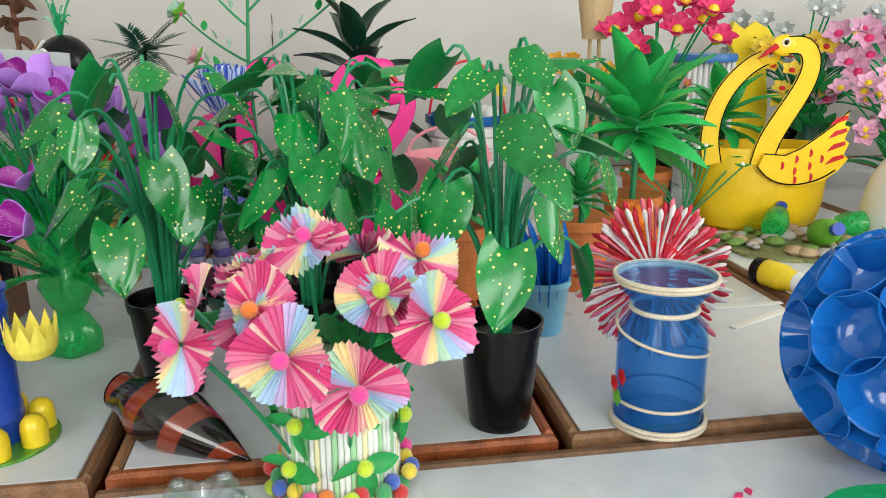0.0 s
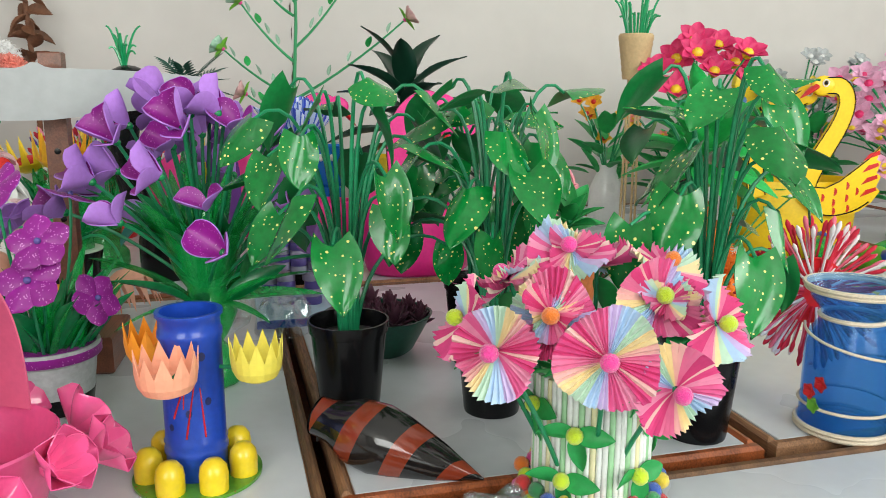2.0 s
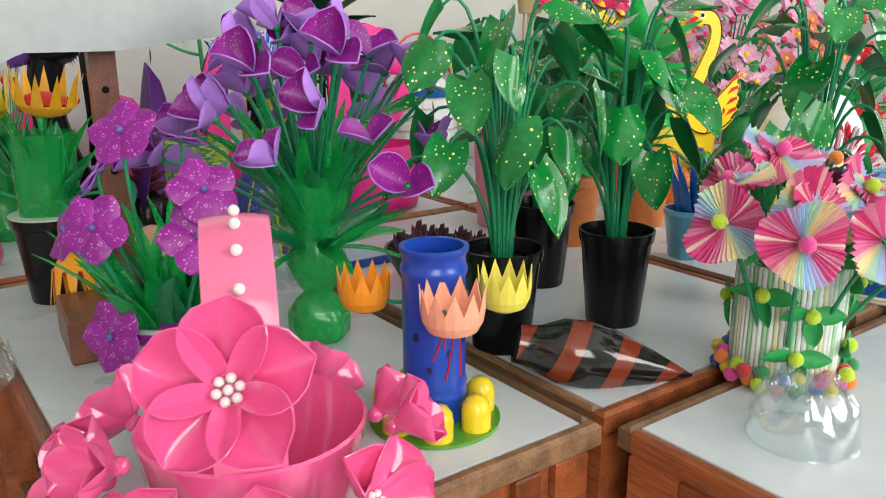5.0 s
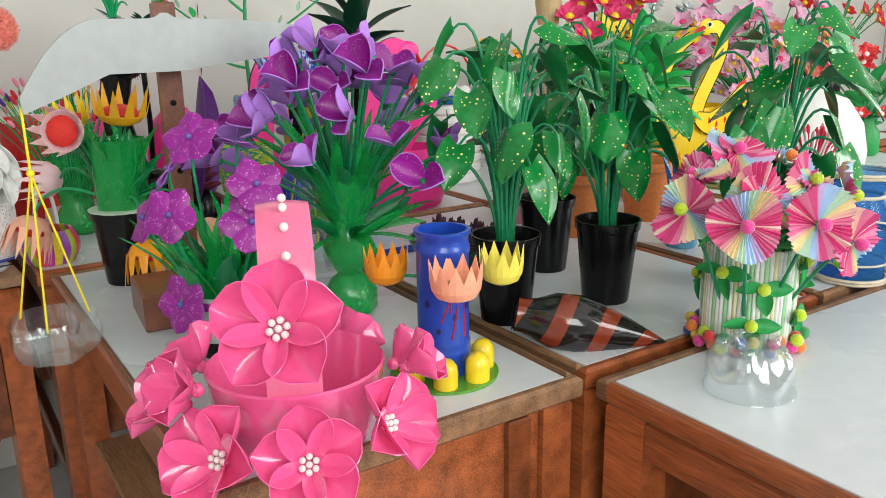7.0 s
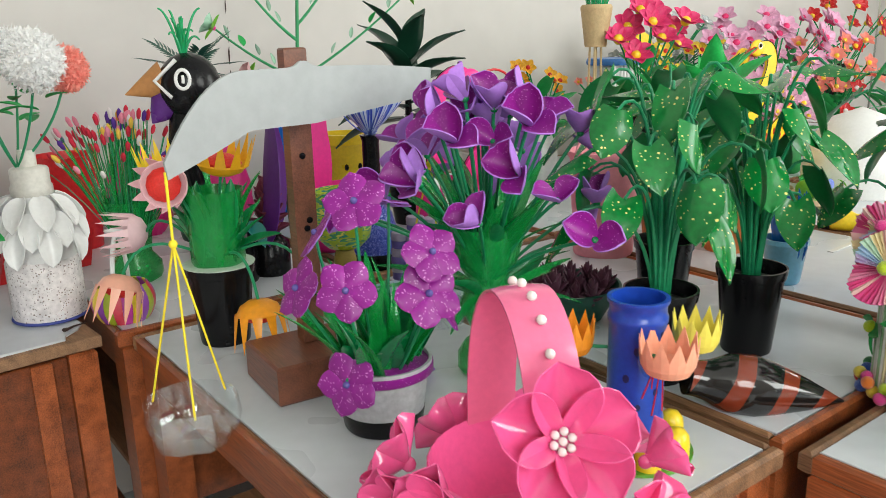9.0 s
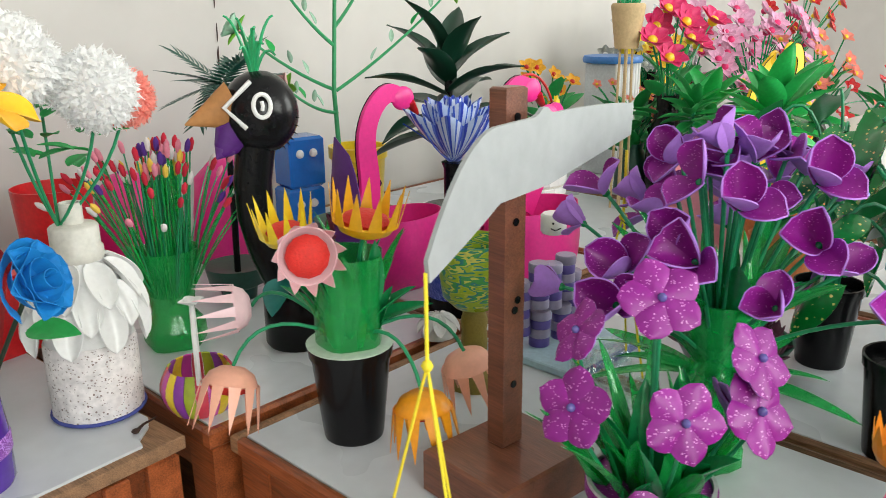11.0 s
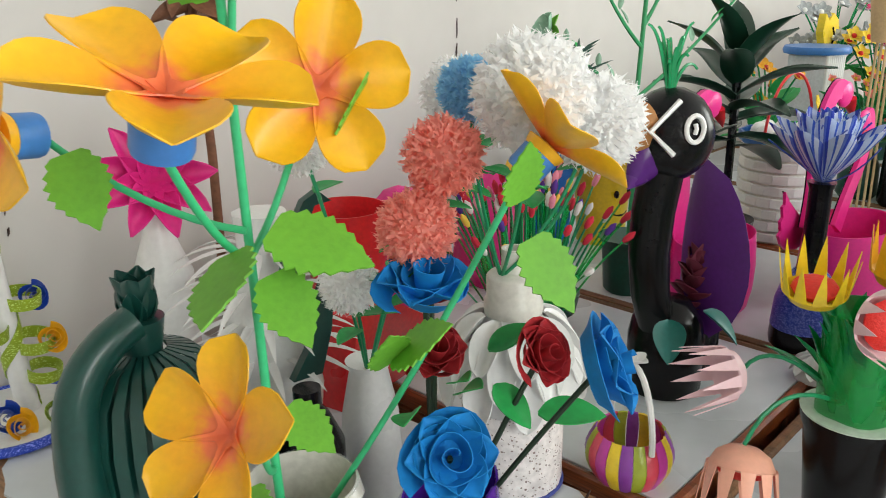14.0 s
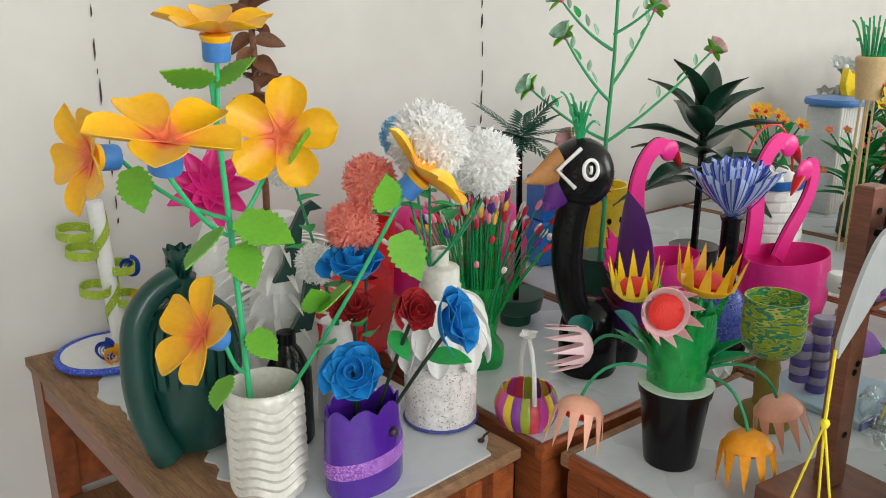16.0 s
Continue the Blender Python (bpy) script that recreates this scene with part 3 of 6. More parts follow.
# ---- purple flowers ----
ORCHID = two_sided("petal", petal(0.034, 0.031, 1.0, -0.16, -0.14, 0.8, 0.03, nl=8, nw=6, root=0.3), 0.0015, MAGENTA, LILAC)
TULIP = [two_sided("petal", petal(0.052, 0.042, 1.25, 0.40, 0.05, 0.6, nl=9, nw=6, root=0.3), 0.0018, MAGENTA, LILAC), two_sided("petal", petal(0.046, 0.042, 1.25, 0.3, -0.12, 0.6, nl=9, nw=6, root=0.3), 0.0018, MAGENTA, LILAC)]
BLADE = [mesh("blade", thick(petal(0.13, 0.018, 0.6, 0.2, -0.25, 0.8, nl=10, nw=2, root=0.5), 0.0005), GREEN_PET), mesh("blade", thick(petal(0.10, 0.03, 0.8, 0.25, -0.15, 0.9, nl=9, nw=4, root=0.3), 0.0005), DEEP_GREEN)]


def orchid(parent, p, d, s=1.0, spin=0.0):
    f = part("flower", at(ball(0.004, 8), Matrix.Translation((0, 0, 0.002))), mat("purple_gem", (0.12, 0.10, 0.35), 0.15), parent, m=face(p, d, spin) @ Matrix.Scale(s, 4))
    for k in range(5):
        part("petal", ORCHID, None, f, m=Matrix.Rotation(2 * math.pi * k / 5, 4, "Z") @ Matrix.Rotation(radians(-8), 4, "Y"))


def tulip(parent, p, d, s=1.0, spin=0.0, n=4):
    f = part("flower", ball(0.006, 8), DEEP_GREEN, parent, m=face(p, d, spin) @ Matrix.Scale(s, 4))
    for k in range(n):
        part("petal", TULIP[k % 2], None, f, m=Matrix.Rotation(2 * math.pi * k / n, 4, "Z") @ Matrix.Rotation(radians(-24 if k % 2 else -56), 4, "Y"))


r = random.Random(21)
orc = thing("orchid_pot", (-0.675, 1.012, T), "purple foam orchids in a white pot with purple band", "plant")
part("pot", lathe([(0.043, 0), (0.045, 0.003), (0.048, 0.022)], 36), BLACK, orc)
part("pot_wall", lathe([(0.0475, 0.022), (0.0525, 0.062), (0.0565, 0.064), (0.0575, 0.068), (0.0575, 0.080), (0.054, 0.080), (0.05, 0.05), (0.001, 0.048)], 40), mat("silver_grey_paper", (0.55, 0.56, 0.58), 0.45, vary=0.2), orc)
part("band", lathe([(0.058, 0.0655), (0.0586, 0.066), (0.0588, 0.0755), (0.058, 0.076)], 40), MAGENTA, orc, "purple glitter band")
for k in range(46):
    yaw, lift = k * 137.5, r.uniform(55, 86)
    p = sph(yaw, 0, r.uniform(0.005, 0.04)) + Vector((0, 0, 0.055))
    part("blade", BLADE[0] if k % 3 else BLADE[1], None, orc, m=aim(p, sph(yaw, lift), r.uniform(-1, 1)) @ Matrix.Scale(r.uniform(0.75, 1.15), 4))
for p, d, s in (((-0.065, -0.075, 0.19), (-0.6, -0.9, 0.4), 1.1), ((0.03, -0.075, 0.215), (0, -1, 0.7), 1.15), ((0.02, -0.085, 0.175), (-0.1, -1, 0.6), 1.25), ((-0.06, -0.05, 0.08), (-0.8, -0.7, 0.2), 1.2), ((-0.03, -0.02, 0.265), (-0.5, -0.6, 0.6), 1.2), ((-0.085, 0.02, 0.17), (-1, -0.2, 0.5), 1.2), ((0.07, -0.03, 0.14), (0.8, -0.5, 0.4), 1.1), ((-0.05, 0.05, 0.22), (-0.8, 0.3, 0.6), 1.1), ((0.03, 0.03, 0.25), (0.3, 0.2, 1), 1.0)):
    part("stem", tube(bow((p[0] * 0.2, p[1] * 0.2, 0.05), p, (p[0] * 0.2, p[1] * 0.2, 0.02)), 0.0018), STEM, orc)
    orchid(orc, p, d, s * 0.86, r.uniform(0, 6))

tul = thing("tulip_vase", (-0.500, 1.072, T), "green bottle vase of purple foam tulips", "plant")
part("vase", lathe([(0.03, 0), (0.036, 0.006), (0.036, 0.028), (0.026, 0.046), (0.016, 0.056), (0.024, 0.068), (0.036, 0.095), (0.026, 0.118), (0.024, 0.128), (0.038, 0.15), (0.052, 0.20), (0.050, 0.20), (0.035, 0.15), (0.001, 0.13)], 20, lambda a, k: 1 + (0.09 * math.cos(5 * a) if k < 4 else 0)), GREEN_PET, tul)
for k in range(46):
    yaw = k * 137.5
    low = k % 3 == 0
    p = sph(yaw, 0, 0.022) + Vector((0, 0, 0.11 if low else 0.16))
    part("blade", BLADE[0] if k % 4 else BLADE[1], None, tul, m=aim(p, sph(yaw, r.uniform(5, 40) if low else r.uniform(45, 85)), r.uniform(-1, 1)) @ Matrix.Scale(r.uniform(0.7, 1.15), 4))
for k in range(40):
    yaw, lift, q = k * 137.5 + r.uniform(-15, 15), 8 + 80 * (k / 40) ** 0.75, r.uniform(0.14, 0.19)
    d = sph(yaw, lift)
    p = Vector((0, 0, 0.15)) + Vector((d.x * q, d.y * q, d.z * q * 1.12))
    part("stem", tube(bow((d.x * 0.015, d.y * 0.015, 0.13), p, (0, 0, 0.01)), 0.0022), STEM, tul)
    tulip(tul, p, (d * 0.7 + Vector((r.uniform(-1.2, -0.3), r.uniform(-0.3, 0.6), 0.35))), r.uniform(0.72, 0.95), r.uniform(0, 6), r.choice((2, 3, 3)))

# ---- balance of wood and grey sheet ----
GREY_SHEET = mat("grey_plastic_sheet", (0.39, 0.415, 0.42), 0.45, vary=0.08, scale=10)
DARKWOOD = mat("dark_wood", (0.16, 0.055, 0.03), 0.4, grain=True, vary=0.4, scale=10, bump=0.25, coat=0.2)
bal = thing("balance_scale", (-0.706, 1.168, T), "dark wooden balance scale with grey beam and bottle pans", "scale", turn=4)
part("base", slab(0.135, 0.115, 0.05, 0.003), DARKWOOD, bal, smooth=False)
part("post", slab(0.028, 0.022, 0.367, 0.002), DARKWOOD, bal, m=pose(0.006, 0.012, 0.05), smooth=False)
for z in (0.12, 0.2, 0.21, 0.29, 0.39):
    part("screw_hole", lathe([(0.004, 0), (0.004, 0.001), (0.0015, 0.0012)], 12), BLACK, bal, m=pose(0.006 + (0.004 if z == 0.21 else 0), 0.0006, z, 90))
up, lo = [], []
for k in range(49):
    x = -0.19 + 0.38 * k / 48
    a, b = max(0, -x - 0.09) / 0.10, max(0, x) / 0.19
    up.append((x, 0.008 * math.exp(-((x + 0.012) / 0.010) ** 2) - 0.010 * b * b - 0.086 * a ** 2.0))
    lo.append((x * 0.99, -0.064 + 0.020 * b - 0.040 * a ** 0.9))
part("beam", plate(lo + up[::-1], 0.004), GREY_SHEET, bal, "grey sheet beam with one drooping end", m=pose(0.0096, -0.033, 0.396, 90, 0, 13.8), smooth=False)
part("bolt", lathe([(0.004, 0), (0.004, 0.036), (0.001, 0.037)], 12), BLACK, bal, m=pose(0.006, 0.003, 0.366, 90, 0, 0))
for sx, zt, zp in ((-1, 0.300, -0.005), (1, 0.335, 0.03)):
    p = Vector((0.19, 0.010, zt)) if sx > 0 else Vector((-0.174, -0.079, zt))
    knot = p + Vector((0, 0, -0.075))
    part("string", tube([p, knot], 0.0016), STRING, bal, "yellow string with a knot")
    part("knot", ball(0.005, 8), STRING, bal, m=Matrix.Translation(knot))
    for yaw in (-100, 20, 140):
        part("string", tube([knot, knot + sph(yaw, 0, 0.045) + Vector((0, 0, zp - knot.z + 0.05))], 0.0013), STRING, bal)
    part("pan", thick(lathe([(0.012, 0.012), (0.03, 0.002), (0.045, 0.012), (0.05, 0.03), (0.05, 0.056)][::1], 40, lambda a, k: 1 + (0.1 * math.cos(5 * a) if k < 4 else 0))[0:1] + ([f for f in lathe([(0.012, 0.012), (0.03, 0.002), (0.045, 0.012), (0.05, 0.03), (0.05, 0.056)], 40)[1] if len(f) == 4],), 0.0006), CLEAR, bal, "clear bottle-bottom pan", m=Matrix.Translation((knot.x, knot.y, zp)))

# ---- painted cone bottle lying down ----
BROWNBLACK = ramped("black_and_rust_spiral", [(0.0, (0.012, 0.011, 0.011)), (0.62, (0.22, 0.035, 0.015))], "spiral", 0.12, 1.0, 0.055)
BROWNBLACK.node_tree.nodes["Principled BSDF"].inputs["Coat Weight"].default_value = 0.7
cone = thing("painted_bottle", (-0.352, 0.868, T + 0.037), "black bottle with rust spiral stripes lying flat", "bottle")
ax = (Vector((-0.195, 0.782, T + 0.004)) - Vector((-0.352, 0.868, T + 0.037)))
part("body", lathe([(0.021, 0), (0.0215, 0.01), (0.024, 0.022), (0.035, 0.045), (0.0375, 0.075), (0.033, 0.098), (0.02, 0.14), (0.008, 0.17), (0.001, 0.187)], 32, lambda a, k: 1 + 0.025 * math.cos(6 * a)), BROWNBLACK, cone, m=face((0, 0, 0), ax, 0.5))
part("mouth", lathe([(0.0213, -0.002), (0.019, -0.0025), (0.017, 0.012), (0.001, 0.013)], 24), BLACK, cone, m=face((0, 0, 0), ax))

# ---- straw vase with pleated paper flowers ----
RAINBOW = ramped("rainbow_crepe_paper", [(0, (0.70, 0.07, 0.25)), (0.14, (0.80, 0.22, 0.40)), (0.24, (0.84, 0.52, 0.50)), (0.31, (0.86, 0.72, 0.42)), (0.41, (0.56, 0.74, 0.60)), (0.5, (0.46, 0.62, 0.80)), (0.60, (0.62, 0.50, 0.74)), (0.68, (0.74, 0.14, 0.34)), (0.80, (0.78, 0.30, 0.46)), (0.88, (0.70, 0.07, 0.25)), (0.95, (0.84, 0.62, 0.56))], "angle", 0.85, 2.0)
sv = thing("straw_vase", (-0.095, 0.748, T), "white straw vase of rainbow pleated paper flowers", "flower vase")
part("liner", lathe([(0.05, 0.001), (0.05, 0.122), (0.047, 0.122), (0.046, 0.01), (0.001, 0.01)], 32), mat("pale_green_straw", (0.42, 0.66, 0.40), 0.4), sv)
straws = [mesh("straw", lathe([(0.0027, 0), (0.0027, 0.126), (0.0019, 0.126)], 8), mat(nm, c, 0.25, coat=0.3)) for nm, c in (("straw_white", (0.78, 0.81, 0.77)), ("straw_green", (0.35, 0.62, 0.35)), ("straw_cream", (0.75, 0.70, 0.42)))]
for k in range(62):
    part("straw", straws[(0, 0, 1, 0, 2, 0, 0, 1)[k % 8]], None, sv, m=Matrix.Translation(sph(360 * k / 62, 0, 0.0527) + Vector((0, 0, r.uniform(0, 0.002)))))
fuzz = {nm: mat("fuzzy_" + nm, c, 0.95, bump=0.9, scale=120, sheen=0.5) for nm, c in (("lime", (0.55, 0.72, 0.02)), ("pink", (0.85, 0.05, 0.32)), ("orange", (0.9, 0.22, 0.02)), ("blue", (0.05, 0.12, 0.5)), ("red", (0.65, 0.03, 0.03)), ("green", (0.04, 0.3, 0.1)), ("yellow", (0.85, 0.65, 0.05)))}
pom = {nm: mesh("pompom", ball(0.0078, 12), m) for nm, m in fuzz.items()}
small_leaf = mesh("leaf", thick(petal(0.034, 0.018, 0.8, 0.15, -0.15), 0.0006), GREEN)
for yaw, z in ((-120, 0.085), (-55, 0.11), (-165, 0.1), (-10, 0.075), (-130, 0.04), (-62, 0.045), (50, 0.08), (130, 0.08)):
    q = sph(yaw, 0, 0.0565) + Vector((0, 0, z))
    part("pompom", pom["lime"], None, sv, "lime pompom", m=Matrix.Translation(q + sph(yaw, 0, 0.005)))
    for s in (-75, 10, 75):
        t1 = Vector((-math.sin(radians(yaw)), math.cos(radians(yaw)), 0)) * math.sin(radians(s)) - Vector((0, 0, 1)) * math.cos(radians(s)) * (1 if s == 10 else -0.2)
        part("leaf", small_leaf, None, sv, m=aim(q + sph(yaw, 0, 0.001), t1 + sph(yaw, 0, 0.12), 1.2))
for k in range(46):
    yaw = 360 * k / 23 + r.uniform(-4, 4)
    q = sph(yaw, 0, 0.060 + 0.006 * (k % 2)) + Vector((0, 0, 0.008 + 0.011 * (k // 23)))
    part("pompom", pom[("red", "green", "blue", "yellow", "pink", "orange", "lime")[k % 7]], None, sv, m=Matrix.Translation(q))
base = Vector((-0.095, 0.748, T))
for k, (p, d, rr, c) in enumerate((((-0.202, 0.655, 0.903), (-0.55, -0.75, 0.1), 0.043, "pink"), ((-0.150, 0.69, 0.916), (-0.3, -0.8, 0.5), 0.045, "orange"), ((-0.117, 0.640, 0.898), (-0.2, -1, 0.15), 0.047, "pink"), ((-0.062, 0.640, 0.872), (0.15, -1, -0.05), 0.043, "pink"), ((-0.050, 0.715, 0.923), (0.1, -0.8, 0.6), 0.042, "lime"), ((-0.005, 0.70, 0.906), (0.6, -0.8, 0.2), 0.045, "lime"), ((-0.02, 0.778, 0.935), (0.3, -0.3, 0.9), 0.045, "orange"), ((-0.172, 0.765, 0.93), (-0.6, 0.1, 0.7), 0.045, "pink"), ((-0.215, 0.73, 0.905), (-0.9, -0.2, 0.3), 0.045, "lime"), ((-0.075, 0.82, 0.93), (-0.1, 0.5, 0.8), 0.045, "orange"), ((-0.12, 0.76, 0.955), (-0.1, -0.5, 0.9), 0.045, "pink"), ((0.0, 0.77, 0.89), (0.9, 0.2, 0.3), 0.042, "pink"))):
    q = Vector(p) - base
    part("stem", tube(bow((q.x * 0.3, q.y * 0.3, 0.03), q, (0, 0, 0.01)), 0.0022), STEM, sv)
    f = part("flower", pleated(rr * 0.87, k, 46, 0.0, 0.08), RAINBOW, sv, "rainbow pleated paper flower", m=face(q, d, k * 1.3))
    if k % 3 == 1:
        part("inner_ruffle", pleated(rr * 0.5, k + 50, 30, 0.0, 0.25), RAINBOW, f, m=pose(0.004, 0.002, 0.005, 14, -10, 70 * k))
    part("pompom", pom[c], None, f, m=Matrix.Translation((0, 0, 0.012)))
    part("leaf", small_leaf, None, sv, m=aim(q - Vector(d).normalized() * 0.012, Vector(d).cross(Vector((0.3, 0.2, 1))) - Vector((0, 0, 0.5))) @ Matrix.Scale(1.5, 4))
for k in range(14):
    part("leaf", small_leaf, None, sv, m=aim(sph(k * 26, 0, 0.035) + Vector((0, 0, 0.125)), sph(k * 26, 25), 0.3) @ Matrix.Scale(1.5, 4))

# ---- clear bottle bottoms ----


def clear_foot(p, s=1.0, tilt=(0, 0)):
    ob = thing("bottle_bottom", p, "clear plastic bottle bottom standing on the desk", "bottle", "clear bottle bottoms")
    prof = [(0.047, 0.0), (0.049, 0.012), (0.049, 0.022), (0.047, 0.034), (0.043, 0.046), (0.034, 0.056), (0.024, 0.056), (0.012, 0.046)]
    g = lathe(prof, 60, lambda a, k: 1 + (0, 0.01, 0.04, 0.10, 0.17, 0.22, 0.16, 0.0)[k] * (math.cos(5 * a) - 0.35))
    part("shell", thick((g[0], [f for f in g[1] if len(f) == 4]), 0.0007), CLEAR, ob, m=Matrix.Scale(s, 4) @ Matrix.Rotation(radians(tilt[0]), 4, "X"))
    part("cut_rim", tube([sph(10 * k, 0, 0.0502) + Vector((0, 0, 0.001)) for k in range(37)], 0.0009, 5), CLEAR, ob, m=Matrix.Scale(s, 4))
    for k in range(5):
        part("foot_lobe", at(ball(0.0085, 10, 0.7), Matrix.Translation(sph(72 * k, 0, 0.0335) + Vector((0, 0, 0.054)))), CLEAR, ob, m=Matrix.Scale(s, 4))


clear_foot((-0.193, 0.640, T), 0.95)
clear_foot((-0.43, 1.29, T), 0.9)

# ---- blue rope vase, bud wreath ----
BLUEGLASS = mat("blue_bottle_plastic", (0.03, 0.22, 0.46), 0.06, clear=0.78, vary=0.1, coat=0.6)
rv = thing("bottle_vase", (0.232, 0.869, T), "blue plastic bottle vase wound with pale rope", "vase")
part("body", lathe([(0.044, 0.0), (0.047, 0.006), (0.047, 0.098), (0.044, 0.112), (0.034, 0.126), (0.0335, 0.136), (0.045, 0.150), (0.052, 0.168), (0.0505, 0.168), (0.043, 0.15), (0.031, 0.136), (0.031, 0.126), (0.045, 0.098), (0.045, 0.008), (0.001, 0.006)], 40), BLUEGLASS, rv)


def hoop(rad, z0, z1, turns=1.0, a0=0.0):
    n = int(36 * turns)
    return [sph(a0 + 360 * turns * k / n, 0, rad if not callable(rad) else rad(k / n)) + Vector((0, 0, z0 + (z1 - z0) * k / n)) for k in range(n + 1)]


for rad, z in ((0.0495, 0.003), (0.0498, 0.008), (0.0345, 0.131), (0.0525, 0.166), (0.051, 0.162)):
    part("rope", tube(hoop(rad, z, z), 0.0027, 6), ROPE, rv, "pale twisted rope")
part("rope", tube(hoop(0.0485, 0.118, 0.072, 0.75, -215), 0.0016, 6), ROPE, rv)
part("rope", tube(hoop(0.0485, 0.032, 0.032), 0.0018, 6), ROPE, rv)
for k, z in ((0, 0.05), (1, 0.036), (2, 0.062)):
    part("blossom", ring_of(thick(petal(0.010, 0.009, 0.9, 0.2), 0.0006), 5, 20), RED if k != 1 else LIME, rv, m=face(sph(192 + 8 * k, 0, 0.0485) + Vector((0, 0, z)), sph(192, 0)))
wr = thing("bud_wreath", (0.245, 0.975, T), "round wreath of red and white cotton buds", "wreath")
BUDR, BUDW = mat("red_bud", (0.60, 0.02, 0.05), 0.9), mat("white_bud", (0.80, 0.74, 0.74), 0.9)
budm = [mesh("bud", lathe([(0.0016, 0), (0.0016, 0.056), (0.0028, 0.060), (0.0031, 0.068), (0.001, 0.073)], 7), m) for m in (BUDR, BUDW, mat("pink_bud", (0.75, 0.16, 0.24), 0.9))]
part("disc", lathe([(0.04, -0.004), (0.042, 0), (0.04, 0.004)], 24), RED, wr, m=pose(0, 0, 0.132, 90, 0, 0))
for k in range(150):
    yaw = 360 * k / 50 + 2.4 * (k // 50)
    ring = k // 50
    c = Vector((0, -0.008 + 0.01 * ring, 0.132))
    d = Vector((math.cos(radians(yaw)), r.uniform(-0.35, 0.2), math.sin(radians(yaw))))
    part("bud", budm[k % 3 if k % 5 else 0], None, wr, m=face(c + d * 0.018, d) @ Matrix.Scale(r.uniform(0.85, 1.05), 4))

# ---- blue cup ball, torch and sticks ----
SKY = mat("blue_plastic", (0.01, 0.17, 0.62), 0.14, vary=0.08, coat=0.5, clear=0.12)
bb = thing("cup_ball", (0.455, 0.795, T), "large ball of glossy blue bottle bottoms", "ball")
cupm = mesh("cup", thick((lambda g: (g[0], [f for f in g[1] if len(f) == 4]))(lathe([(0.004, -0.006), (0.016, -0.004), (0.024, 0.004), (0.0285, 0.02), (0.030, 0.022)], 22)), 0.0008), SKY)
part("core", at(ball(0.082, 24), Matrix.Translation((0, 0, 0.113))), SKY, bb)
for k in range(38):
    z = 1 - 2 * (k + 0.5) / 38
    a = k * 137.5
    d = Vector((math.sqrt(1 - z * z) * math.cos(radians(a)), math.sqrt(1 - z * z) * math.sin(radians(a)), z))
    if z > -0.93:
        part("cup", cupm, None, bb, m=face(Vector((0, 0, 0.113)) + d * 0.086, d) @ Matrix.Scale(1.3, 4))
lf = thing("leaf_packet", (0.37, 0.66, T), "folded green printed plastic packet", "packet")
part("sheet", thick(petal(0.15, 0.09, 0.8, 0.12, 0.05, 0.6, 0.01, root=0.4), 0.002), DEEP_GREEN, lf, m=pose(-0.05, 0.0, 0.02, 0, 0, -12))
part("sheet", thick(petal(0.13, 0.10, 0.8, -0.12, 0.05, 0.6, 0.01, root=0.4), 0.002), GREEN, lf, m=pose(-0.04, -0.02, 0.012, 0, 0, -30))
for k in range(4):
    part("letter_bar", slab(0.012, 0.004, 0.0006, 0.0002), mat("pale_print", (0.6, 0.75, 0.5), 0.5), lf, m=pose(0.015 + 0.017 * k, -0.012 - 0.004 * k, 0.0265, 0, 0, -14))
tc = thing("torch", (0.515, 1.35, T), "yellow tube torch with a white tape", "torch", turn=-62)
part("tube", at(lathe([(0.019, 0), (0.022, 0.004), (0.022, 0.05), (0.017, 0.06), (0.0165, 0.15), (0.001, 0.15)], 24), pose(0, 0, 0.022, 0, 90, 0)), YELLOW, tc)
part("head", at(lathe([(0.0225, -0.004), (0.0228, 0.012), (0.0222, 0.013)], 24), pose(0, 0, 0.022, 0, 90, 0)), BLACK, tc)
part("tape", at(lathe([(0.0172, 0.075), (0.0174, 0.105), (0.017, 0.106)], 24), pose(0, 0, 0.022, 0, 90, 0)), WHITE, tc)
for k, (x, y, a) in enumerate(((0.47, 1.19, 35), (0.60, 1.26, 60), (0.44, 1.235, 12))):
    stick = thing("paper_strip", (x, y, T), "white paper strip lying on the desk", "paper", "paper strips", a)
    part("strip", slab(0.16, 0.012, 0.0015, 0.0003), WHITE, stick, smooth=False)

# ---- black pot with prong flowers ----
PEACH = mat("peach_plastic", (0.86, 0.42, 0.30), 0.4, vary=0.06)
PALE = mat("pale_pink_white_plastic", (0.85, 0.58, 0.62), 0.4, vary=0.06)
SCARLET = mat("scarlet_mesh", (0.80, 0.03, 0.02), 0.55, bump=0.8, scale=60)
GOLD = mat("amber_plastic", (0.88, 0.45, 0.01), 0.35, vary=0.1)
pf = thing("prong_flower_pot", (-0.770, 1.372, T), "prong-petalled plastic flowers in a black pot", "plant")
pot_parts(pf, 0.0485, 0.116)
part("rim_sheet", lathe([(0.05, 0.116), (0.051, 0.118), (0.034, 0.120), (0.03, 0.119)], 36), mat("pale_green_film", (0.55, 0.66, 0.55), 0.4), pf)
part("bottle", lathe([(0.024, 0.1), (0.038, 0.118), (0.039, 0.17), (0.042, 0.225), (0.041, 0.225), (0.036, 0.17), (0.001, 0.12)], 24, lambda a, k: 1 + 0.04 * math.cos(5 * a)), GREEN_PET, pf)
